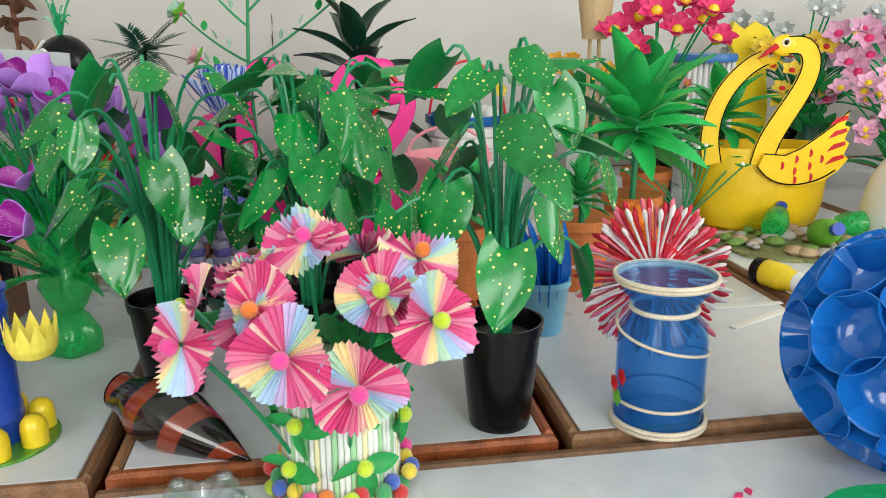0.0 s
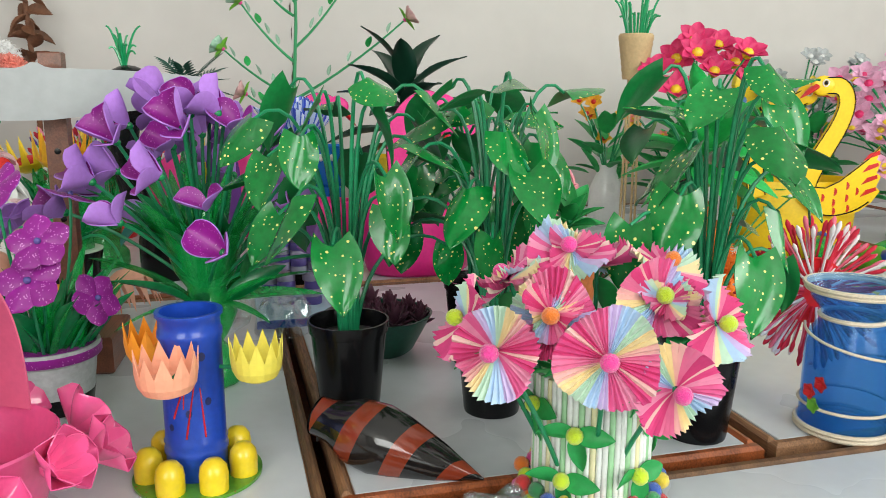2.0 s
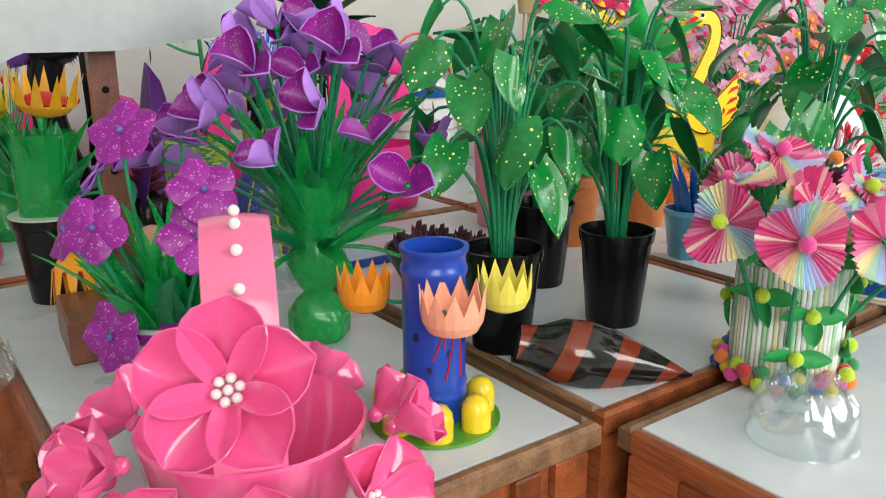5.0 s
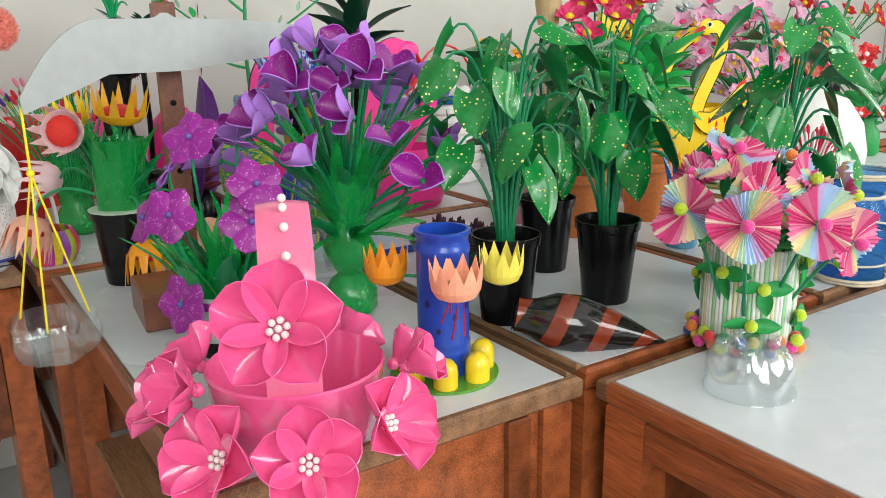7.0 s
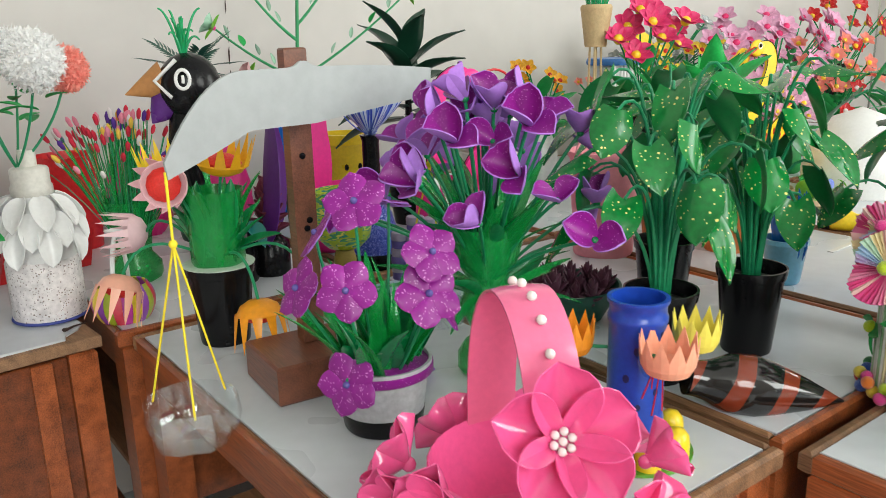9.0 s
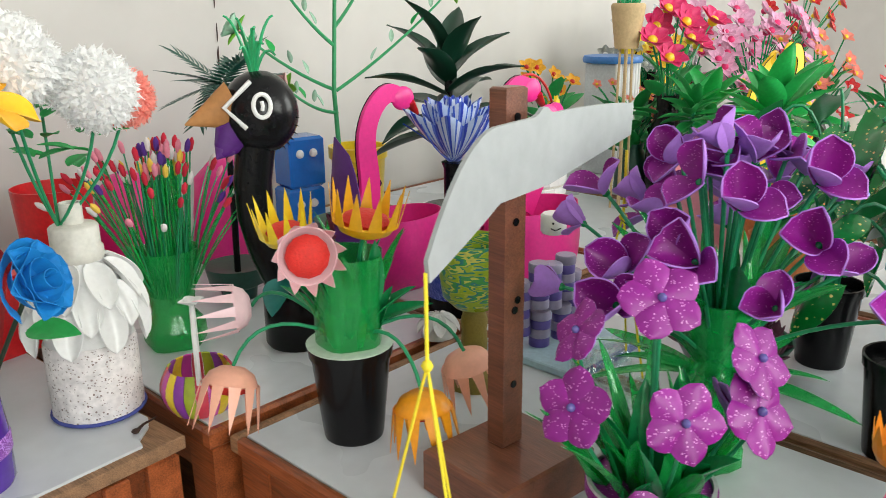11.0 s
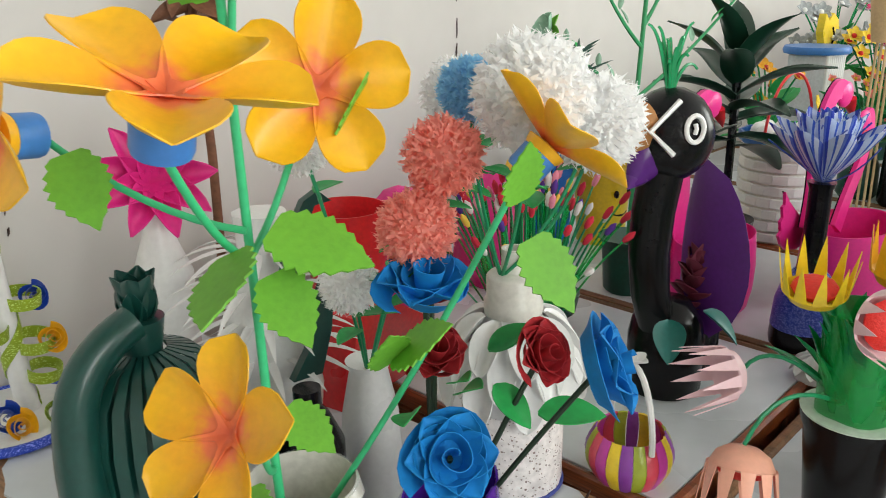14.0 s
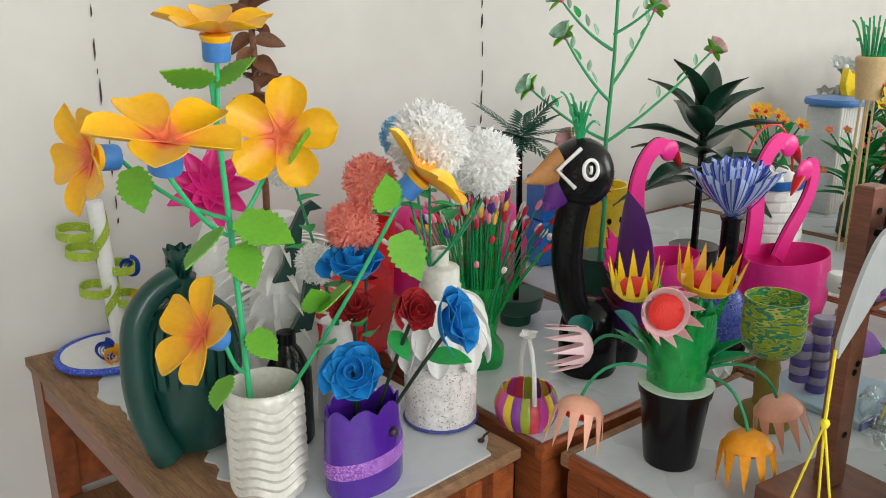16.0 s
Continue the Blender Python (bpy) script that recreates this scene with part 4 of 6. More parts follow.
for k in range(26):
    yaw = k * 137.5
    part("blade", BLADE[0] if k % 2 else BLADE[1], None, pf, m=aim(sph(yaw, 0, 0.028) + Vector((0, 0, 0.16 if k % 3 else 0.12)), sph(yaw, r.uniform(74, 88)), r.uniform(-1, 1)) @ Matrix.Scale(r.uniform(0.55, 0.85), 4))
for yaw, lift in ((150, 40), (165, 62), (40, 58), (-20, 52), (-5, 30)):
    part("long_leaf", BLADE[1], None, pf, m=aim(sph(yaw, 0, 0.02) + Vector((0, 0, 0.13)), sph(yaw - 40, lift), 0.3) @ Matrix.Scale(0.85, 4))
for p, d, m, rr, h, core in (((-0.834, 1.405, 0.962), (-0.15, -0.1, 1), YELLOW, 0.027, 0.05, True), ((-0.768, 1.352, 0.972), (0.1, -0.1, 1), GOLD, 0.034, 0.052, True), ((-0.843, 1.345, 0.968), (-0.35, -0.85, 0.15), PALE, 0.029, 0.04, True), ((-0.862, 1.452, 0.884), (-0.77, 0.35, -0.05), PALE, 0.026, 0.055, False), ((-0.905, 1.415, 0.835), (-0.35, -0.2, -1), PEACH, 0.03, 0.062, True), ((-0.752, 1.272, 0.812), (0.0, -0.1, -1), ORANGE, 0.031, 0.06, True), ((-0.672, 1.298, 0.828), (0.25, -0.1, -1), PEACH, 0.03, 0.058, False)):
    q = Vector(p) - Vector((-0.778, 1.376, T))
    f = part("flower", cup(rr, h * 1.12, 0.72, 11, 1.3, True), m, pf, "prong-petalled cup flower", m=face(q, d))
    if core:
        part("core", at(ball(rr * 0.8, 12, 0.45), Matrix.Translation((0, 0, h * 0.36))), SCARLET, f)
    part("stem", tube(bow((q.x * 0.15, q.y * 0.15, 0.13), q, (q.x * 0.1, q.y * 0.1, 0.03)), 0.0022), STEM, pf)

# ---- striped pumpkin basket ----
pk = thing("mini_basket", (-0.888, 1.552, T), "small pumpkin basket of coloured spoon strips with white handle", "basket")
for k in range(20):
    c = (("spoon_magenta", (0.62, 0.05, 0.38)), ("spoon_yellow", (0.85, 0.62, 0.04)), ("spoon_violet", (0.30, 0.06, 0.42)), ("spoon_lime", (0.38, 0.45, 0.03)), ("spoon_red", (0.70, 0.06, 0.10)))[k % 5]
    part("strip", thick(([sph(360 * (k + s) / 20, 0, 0.046 * (0.68 + 0.36 * math.sin(math.pi * (0.1 + 0.78 * t / 6))) * (1.03 if abs(s) < 0.1 else 1)) + Vector((0, 0, 0.058 * t / 6)) for t in range(7) for s in (-0.48, 0, 0.48)], [(3 * t + j, 3 * t + j + 1, 3 * t + j + 4, 3 * t + j + 3) for t in range(6) for j in range(2)]), 0.002), mat(c[0], c[1], 0.3, coat=0.3), pk)
part("handle", tube([Vector((0.045 * math.cos(a), 0, 0.05 + 0.085 * math.sin(a))) for a in [math.pi * k / 14 for k in range(15)]], 0.0035), WHITE, pk, "white strap handle", m=pose(0, 0, 0, 0, 0, 70))
part("bow", ring_of(thick(petal(0.018, 0.014, 0.9, 0.3), 0.001), 4, 25), WHITE, pk, m=Matrix.Translation((0, 0, 0.137)))

# ---- goblet ----
gob = thing("goblet", (-0.572, 1.386, T), "marbled lime and green goblet with olive stem", "goblet")
MARB = ramped("marbled_paint", [(0, (0.30, 0.42, 0.02)), (0.3, (0.02, 0.22, 0.16)), (0.42, (0.55, 0.55, 0.10)), (0.6, (0.05, 0.30, 0.08)), (0.78, (0.02, 0.20, 0.22)), (0.9, (0.42, 0.48, 0.05))], "marble", 0.3, 5.0, 0.045)
part("bowl", lathe([(0.008, 0.105), (0.026, 0.110), (0.041, 0.125), (0.045, 0.15), (0.044, 0.20), (0.042, 0.20), (0.042, 0.15), (0.03, 0.118), (0.001, 0.112)], 36, lambda a, k: 1 + 0.012 * math.sin(7 * a + k)), MARB, gob)
OLIVE = mat("olive_wrap", (0.22, 0.16, 0.02), 0.55, bump=0.5, scale=50)
part("stem", lathe([(0.018, 0.03), (0.0165, 0.045), (0.018, 0.06), (0.0165, 0.075), (0.018, 0.09), (0.014, 0.105)], 24), OLIVE, gob)
part("foot", lathe([(0.04, 0), (0.041, 0.01), (0.034, 0.022), (0.02, 0.031), (0.001, 0.031)], 32), OLIVE, gob)

# ---- crow bird bottle ----
crow = thing("bird_bottle", (-0.690, 1.662, T), "black bird-shaped bottle with tan beak and white eye ring", "bird figure")
part("body", lathe([(0.047, 0), (0.05, 0.006), (0.05, 0.075), (0.045, 0.1), (0.028, 0.125), (0.001, 0.13)], 32), BLACK, crow)
part("neck", tube([(-0.02, 0.0, 0.09), (-0.045, -0.004, 0.15), (-0.06, -0.01, 0.21), (-0.062, -0.014, 0.26), (-0.054, -0.016, 0.31)], 0.024, 16, 0.027), BLACK, crow)
CREST_AT = Vector((-0.05, -0.016, 0.012))
part("head", at(ball(0.052, 24, 1.08), Matrix.Translation(CREST_AT + Vector((0.006, 0.0, 0.34)))), BLACK, crow)
side = Vector((-0.77, 0.12, 0.0)).normalized()
part("beak", join(at(lathe([(0.033, 0), (0.024, 0.02), (0.012, 0.045), (0.001, 0.068)], 16), face((0, 0, 0), side - Vector((0, 0, 0.32))) @ Matrix.Diagonal((0.6, 1, 1, 1)))), mat("tan_paint", (0.42, 0.19, 0.06), 0.6), crow, "tan painted beak", m=Matrix.Translation(CREST_AT + Vector((0, -0.005, 0.352)) + side * 0.032))
part("lower_beak", at(lathe([(0.028, 0), (0.026, 0.02), (0.014, 0.04), (0.001, 0.055)], 16), face((0, 0, 0), side - Vector((0, 0, 1.2))) @ Matrix.Diagonal((0.6, 1, 1, 1))), mat("violet_gloss", (0.10, 0.02, 0.20), 0.25), crow, m=Matrix.Translation(CREST_AT + Vector((0, -0.005, 0.325)) + side * 0.025))
vdir = Vector((-0.35, -0.9, 0.05)).normalized()
part("beak_edge", tube([(-0.018, -0.03, 0.385), (-0.052, -0.018, 0.352), (-0.03, -0.035, 0.325)], 0.0035), WHITE, crow, m=Matrix.Translation(CREST_AT))
eye = part("eye", tube([Vector((0.011 * math.cos(a), 0.015 * math.sin(a), 0)) for a in [2 * math.pi * k / 20 for k in range(21)]], 0.003), WHITE, crow, "white painted eye ring", m=face(CREST_AT + Vector((0.004, -0.005, 0.352)) + vdir * 0.047, vdir))
part("pupil", tube([(0, -0.006, 0), (0.001, 0, 0.001), (0, 0.006, 0)], 0.0026), WHITE, eye)
CREST = mat("clear_green_strip", (0.02, 0.40, 0.16), 0.12, clear=0.3, coat=0.5)
for k in range(16):
    yaw = k * 137.5
    part("crest_strip", tube(bow((0, 0, 0.38), sph(yaw, 0, r.uniform(0.008, 0.035)) + Vector((0, 0, r.uniform(0.41, 0.475))), (0, 0, 0.02)), 0.003, 5, 0.0015), CREST, crow, m=Matrix.Translation(CREST_AT))
PURPLE = mat("deep_purple_foam", (0.09, 0.012, 0.17), 0.5)
part("wing", thick(petal(0.25, 0.15, 0.75, 0.25, 0.06, 0.7, root=0.3), 0.002), PURPLE, crow, "deep purple wing sheet", m=aim((0.065, 0.01, 0.05), (0.08, 0.12, 1), 1.2))
for yaw in (-140, -60):
    part("leaf", thick(petal(0.06, 0.04, 0.8, 0.2, -0.2), 0.0008), TEAL, crow, m=aim(sph(yaw, 0, 0.045) + Vector((0, 0, 0.115)), sph(yaw, 0) - Vector((0, 0, 0.6)), 0))
part("feather_fringe", ring_of(thick(petal(0.05, 0.006, 0.8, 0.1, 0.1), 0.0005), 26, 8), BLACK, crow, m=face((-0.03, -0.01, 0.345), (1, 0.3, 0)))
WINE = mat("wine_foam", (0.16, 0.02, 0.045), 0.6)
art = thing("wine_flower", (-0.612, 1.675, T), "wine-red layered foam flower in a bottle", "flower")
part("bottle", lathe([(0.034, 0), (0.036, 0.006), (0.036, 0.06), (0.012, 0.08), (0.001, 0.08)], 24), BLACK, art)
wp = mesh("petal", thick(petal(0.045, 0.032, 0.8, 0.3, 0.15), 0.0015), WINE)
for k in range(24):
    part("petal", wp, None, art, m=Matrix.Translation((0, 0, 0.075 + 0.003 * k)) @ Matrix.Rotation(k * 2.4, 4, "Z") @ Matrix.Rotation(-radians(10 + 2.6 * k), 4, "Y"))

# ---- white spoon bottle with pom flowers ----
sb = thing("spoon_bottle", (-0.993, 1.630, T), "white bottle with spoon petals and knitted lower sleeve", "bottle")
KNIT = spotted("white_knit_net", (0.76, 0.72, 0.71), (0.26, 0.19, 0.18), 250, 0.27, 0.7, 0)
part("sleeve", lathe([(0.052, 0), (0.055, 0.004), (0.055, 0.095), (0.053, 0.1), (0.001, 0.1)], 40, lambda a, k: 1 + 0.01 * math.cos(24 * a)), KNIT, sb, "white knitted net sleeve")
part("trim", tube(hoop(0.0555, 0.003, 0.003), 0.0025, 6), mat("blue_thread", (0.06, 0.08, 0.32), 0.8), sb)
part("shoulder", lathe([(0.052, 0.1), (0.053, 0.14), (0.044, 0.175), (0.028, 0.2), (0.028, 0.205)], 32), WHITE, sb)
IVORY = mat("ivory_cap", (0.68, 0.66, 0.60), 0.35)
part("cap", lathe([(0.030, 0.2), (0.031, 0.204), (0.031, 0.214), (0.0285, 0.217), (0.0285, 0.24), (0.026, 0.243), (0.013, 0.245), (0.013, 0.27), (0.010, 0.27), (0.01, 0.245)], 32), IVORY, sb, "ivory screw cap")
sp = mesh("spoon_petal", thick(petal(0.062, 0.034, 0.85, 0.32, -0.05, 0.7, nl=9, nw=6, root=0.3), 0.0012), WHITE)
for k in range(26):
    row = k // 9
    yaw = 360 * (k % 9) / 9 + 20 * row
    part("spoon_petal", sp, None, sb, m=aim(sph(yaw, 0, 0.032 + 0.012 * row) + Vector((0, 0, 0.2 - 0.022 * row)), sph(yaw, -48 - 12 * row), r.uniform(-0.15, 0.15)))


def ruffle(parent, p, d, rad, material, n=90, seed=1, name="pom_flower", label=""):
    """A loose ball of many thin, bent strips that end at uneven lengths."""
    q = random.Random(seed)
    geos = [ball(rad * 0.74, 16)]
    for k in range(n):
        z = 1 - 1.9 * (k + 0.5) / n
        a = k * 2.39996
        v = Vector((math.sqrt(max(0, 1 - z * z)) * math.cos(a), math.sqrt(max(0, 1 - z * z)) * math.sin(a), z))
        geos.append(at(petal(rad * q.uniform(0.26, 0.42), rad * q.uniform(0.06, 0.11), 1.5, 0.3, q.uniform(-0.3, 0.3), 0.4, 0.1, nl=3, nw=1, root=0.5), face(v * rad * 0.68, v, q.uniform(0, 6.3)) @ Matrix.Rotation(-radians(q.uniform(35, 88)), 4, "Y")))
    return part(name, join(*geos), material, parent, label, m=face(p, d))


TULLE = mat("white_tulle", (0.97, 0.97, 0.97), 0.95, vary=0.01, bump=0.0, soft=0.5)
CORAL = mat("coral_tulle", (0.96, 0.43, 0.36), 0.85, vary=0.06, bump=0.0, soft=0.5)
PALEBLUE = mat("pale_blue_tulle", (0.36, 0.68, 0.90), 0.85, vary=0.06, bump=0.0, soft=0.5)
pb = thing("pom_bouquet", (-1.008, 1.632, T + 0.271), "bouquet of white, blue and coral tulle poms", "flowers")
broot = Vector((-1.008, 1.632, T + 0.271))
for k, (p, rad, m) in enumerate((((-1.052, 1.545, 1.165), 0.05, TULLE), ((-0.968, 1.55, 1.13), 0.045, TULLE), ((-0.925, 1.60, 1.115), 0.036, CORAL), ((-1.05, 1.63, 1.16), 0.03, PALEBLUE), ((-0.99, 1.72, 1.14), 0.04, TULLE))):
    q = Vector(p) - broot
    part("stem", tube(bow((0, 0, -0.03), q, (q.x * 0.2, q.y * 0.2, 0)), 0.002), STEM, pb)
    ruffle(pb, q, q + Vector((-0.05, -0.08, 0.02)), rad * 1.05, m, 1000, k)
    for s in range(3):
        part("leaf", small_leaf, None, pb, m=aim(q * (0.35 + 0.15 * s), sph(120 * s + 40 * k, 20)) @ Matrix.Scale(1.1, 4))
cb = thing("carnation_vase", (-1.13, 1.70, T), "coral tulle carnations in a white vase", "flowers")
part("vase", lathe([(0.028, 0), (0.034, 0.01), (0.03, 0.1), (0.02, 0.15), (0.024, 0.16), (0.022, 0.16), (0.001, 0.15)], 28), WHITE, cb)
for k, (p, rad, m) in enumerate((((-1.146, 1.583, 1.057), 0.036, CORAL), ((-1.122, 1.576, 1.116), 0.036, CORAL), ((-1.19, 1.70, 1.12), 0.032, TULLE), ((-1.17, 1.66, 0.99), 0.03, TULLE))):
    q = Vector(p) - Vector((-1.13, 1.70, T))
    part("stem", tube(bow((0, 0, 0.14), q, (0, 0, 0.02)), 0.002), STEM, cb)
    ruffle(cb, q, q + Vector((-0.1, -0.3, -0.1)), rad, m, 800, 20 + k)
    for s in range(3):
        part("leaf", small_leaf, None, cb, m=aim(Vector((0, 0, 0.15)).lerp(q, 0.5 + 0.15 * s), sph(120 * s + 70 * k, 10)) @ Matrix.Scale(1.2, 4))

# ---- cotton-bud grass ----
bg = thing("bud_grass", (-0.84, 1.775, T), "green bottle grass with coloured cotton-bud tips", "plant")
part("bottle", lathe([(0.042, 0), (0.046, 0.008), (0.045, 0.03), (0.03, 0.05), (0.036, 0.09), (0.046, 0.15), (0.044, 0.15), (0.001, 0.06)], 24, lambda a, k: 1 + (0.06 * math.cos(5 * a) if k < 4 else 0)), GREEN_PET, bg)
tips = [mesh("bud_tip", lathe([(0.0022, 0), (0.0038, 0.004), (0.0042, 0.014), (0.001, 0.02)], 7), m) for m in (BUDR, BUDW, mat("violet_bud", (0.10, 0.03, 0.28), 0.9), mat("pink_soft_bud", (0.8, 0.25, 0.35), 0.9), mat("yellow_bud", (0.85, 0.55, 0.08), 0.9))]
for k in range(120):
    yaw, lift = k * 137.5, 34 + 54 * r.random() ** 0.6
    d = sph(yaw, lift)
    p = Vector((0, 0, 0.10)) + d * r.uniform(0.16, 0.2)
    part("blade", tube(bow(sph(yaw, 0, 0.03) + Vector((0, 0, 0.08)), p, (0, 0, 0.012), 5), 0.0013, 4), GREEN_PET if k % 2 else STEM, bg)
    if k % 6 or lift > 55:
        part("bud_tip", tips[(0, 3, 1, 0, 2, 3, 4, 0, 1)[k % 9]], None, bg, m=face(p, d))

# ---- palm, branch tree, dark plant ----
FAN = mat("dark_green_sheet", (0.008, 0.075, 0.05), 0.4, vary=0.25)
pm = thing("palm_plant", (-0.68, 1.905, T), "dark green fringed palm in a dark green bowl", "plant")
part("bowl", lathe([(0.03, 0), (0.032, 0.02), (0.05, 0.03), (0.056, 0.06), (0.054, 0.06), (0.001, 0.045)], 28), FAN, pm)
part("trunk", tube([(0, 0, 0.04), (0.004, 0, 0.2), (0, 0, 0.37)], 0.006), BLACK, pm)
frond = mesh("frond", join(*[at(thick(petal(0.05, 0.008, 0.7, 0.1, -0.1, nl=4, nw=2), 0.0005), Matrix.Translation((0.012 * k, 0, -0.0016 * k * k * 0.12)) @ Matrix.Rotation(s * radians(62 - 3 * k), 4, "Z")) for k in range(10) for s in (-1, 1)]), FAN)
for k in range(13):
    part("frond", frond, None, pm, m=aim((0, 0, 0.37), sph(k * 137.5, 50 - 7 * k), 0) @ Matrix.Scale(0.72, 4))
BRANCH = mat("green_wrapped_wire", (0.03, 0.30, 0.11), 0.55, bump=0.6)
FILM = mat("mint_film", (0.40, 0.62, 0.48), 0.25, clear=0.35)
BLUSH = mat("blush_petal", (0.70, 0.42, 0.42), 0.4, clear=0.2)
bt = thing("branch_tree", (-0.455, 1.93, T), "tall green wire branches with small blush blossoms", "plant")
part("pot", lathe([(0.035, 0), (0.04, 0.006), (0.045, 0.09), (0.052, 0.1), (0.05, 0.1), (0.001, 0.08)], 30, lambda a, k: 1 + 0.02 * math.cos(18 * a)), FAN, bt)
part("stem", tube([(0, 0, 0.06), (0.006, 0, 0.2), (0.0, 0.0, 0.34), (0.01, 0, 0.5), (0.012, 0, 0.72)], 0.0055, 8, 0.003), BRANCH, bt)
for k, (z0, yaw, lift, L) in enumerate(((0.34, 165, 33, 0.20), (0.34, -5, 35, 0.30), (0.42, 178, 48, 0.17), (0.45, 10, 50, 0.19), (0.52, 150, 42, 0.14), (0.55, -20, 38, 0.16), (0.62, 170, 45, 0.12), (0.3, 190, 25, 0.12), (0.64, 20, 55, 0.12))):
    p0, d = Vector((0.005, 0, z0)), sph(yaw, lift)
    p1 = p0 + d * L
    part("branch", tube(bow(p0, p1, (0, 0, -0.01)), 0.0035, 6, 0.002), BRANCH, bt)
    for s in range(4):
        part("leaf", small_leaf if s % 3 == 2 else mesh("leaf", thick(petal(0.032, 0.011, 0.8, 0.3), 0.0004), FILM), None, bt, m=aim(p0.lerp(p1, 0.3 + 0.18 * s), sph(yaw + (60 if s % 2 else -60), 60)) @ Matrix.Scale(0.85, 4))
    f = part("blossom", ball(0.005, 8), fuzz["pink"], bt, m=face(p1, d))
    part("petal", ring_of(thick(petal(0.032, 0.028, 1.1, 0.35, 0.05, 0.6), 0.0005), 5, 38), BLUSH if k % 2 else FILM, f)
    part("sepal", ring_of(thick(petal(0.03, 0.018, 0.9, 0.3), 0.0005), 4, 8), LIME, f)
dk = thing("spiky_plant", (-0.205, 1.91, T), "near-black green plant with pointed leaves", "plant")
part("pot", lathe([(0.04, 0), (0.055, 0.09), (0.052, 0.09), (0.001, 0.08)], 28), BLACK, dk)
part("stem", tube([(0, 0, 0.07), (0, 0, 0.22), (0, 0, 0.38)], 0.008), BLACK, dk)
dl = mesh("leaf", thick(petal(0.19, 0.07, 0.7, 0.2, -0.3, 1.0, 0.02), 0.001), mat("blackish_green", (0.006, 0.04, 0.022), 0.3, coat=0.2))
for k in range(18):
    part("leaf", dl, None, dk, m=aim((0, 0, 0.23 + 0.009 * k), sph(k * 137.5, -8 + 4.4 * k), 0) @ Matrix.Scale(1.0 - 0.014 * k, 4))

# ---- blue lotus on bottle ----
lo_ = thing("lotus_bottle", (-0.425, 1.615, T), "blue streaked bottle lotus on black neck and glitter base", "flower")
part("base", lathe([(0.045, 0), (0.047, 0.01), (0.046, 0.03)], 28), BLACK, lo_)
part("glitter_band", lathe([(0.0465, 0.03), (0.044, 0.07), (0.034, 0.105), (0.02, 0.12)], 28), mat("blue_glitter", (0.01, 0.04, 0.35), 0.3, glitter=0.25), lo_, "blue glitter band")
part("neck", lathe([(0.02, 0.12), (0.016, 0.15), (0.016, 0.24), (0.02, 0.25), (0.001, 0.25)], 20), BLACK, lo_)
STREAK = ramped("blue_streaked_film", [(0, (0.03, 0.06, 0.45)), (0.18, (0.45, 0.55, 0.78)), (0.5, (0.05, 0.12, 0.55)), (0.62, (0.55, 0.62, 0.80)), (0.85, (0.10, 0.16, 0.55))], "angle", 0.2, 26.0)
for ring, n, lift, L in ((0, 7, 72, 0.085), (1, 8, 55, 0.09), (2, 8, 36, 0.095)):
    lp = mesh("petal", thick(petal(L * 1.2, 0.05, 0.8, 0.3, 0.18, 0.8, root=0.35), 0.0006), STREAK)
    for k in range(n):
        part("petal", lp, None, lo_, m=Matrix.Translation((0, 0, 0.25)) @ Matrix.Rotation(2 * math.pi * (k + 0.5 * ring) / n, 4, "Z") @ Matrix.Rotation(-radians(lift), 4, "Y"))
for k in range(30):
    q = sph(k * 137.5, r.uniform(35, 80))
    part("wire", tube(bow((0, 0, 0.25), Vector((0, 0, 0.25)) + q * 0.1, q.orthogonal() * 0.012), 0.0012, 4), BLUE, lo_)

# ---- pink swan planters ----
HOT = mat("hot_pink_paint", (0.78, 0.025, 0.26), 0.38, vary=0.08)


def smooth_line(points, n=4):
    fine = []
    for a, b in zip(points, points[1:]):
        fine += [Vector(a).lerp(Vector(b), q / n) for q in range(n)]
    fine.append(Vector(points[-1]))
    for _ in range(5):
        fine = [fine[0]] + [(fine[i - 1] + fine[i] * 2 + fine[i + 1]) / 4 for i in range(1, len(fine) - 1)] + [fine[-1]]
    return fine


def strap(line, w0, w1, depth):
    """A flat cut strap along a line in the xz plane; returns it and its two edges."""
    pts, left, right = [], [], []
    for k, p in enumerate(line):
        d = (line[min(k + 1, len(line) - 1)] - line[max(k - 1, 0)]).normalized()
        n = Vector((-d.z, 0, d.x)) * ((w0 + (w1 - w0) * k / (len(line) - 1)) / 2)
        left.append(p + n)
        right.append(p - n)
        for y in (-depth / 2, depth / 2):
            pts += [p + n + Vector((0, y, 0)), p - n + Vector((0, y, 0))]
    faces = []
    for k in range(len(line) - 1):
        a, b = 4 * k, 4 * k + 4
        faces += [(a, b, b + 1, a + 1), (a + 2, a + 3, b + 3, b + 2), (a, a + 2, b + 2, b), (a + 1, b + 1, b + 3, a + 3)]
    e = 4 * (len(line) - 1)
    faces += [(0, 1, 3, 2), (e, e + 2, e + 3, e + 1)]
    return (pts, faces), left, right


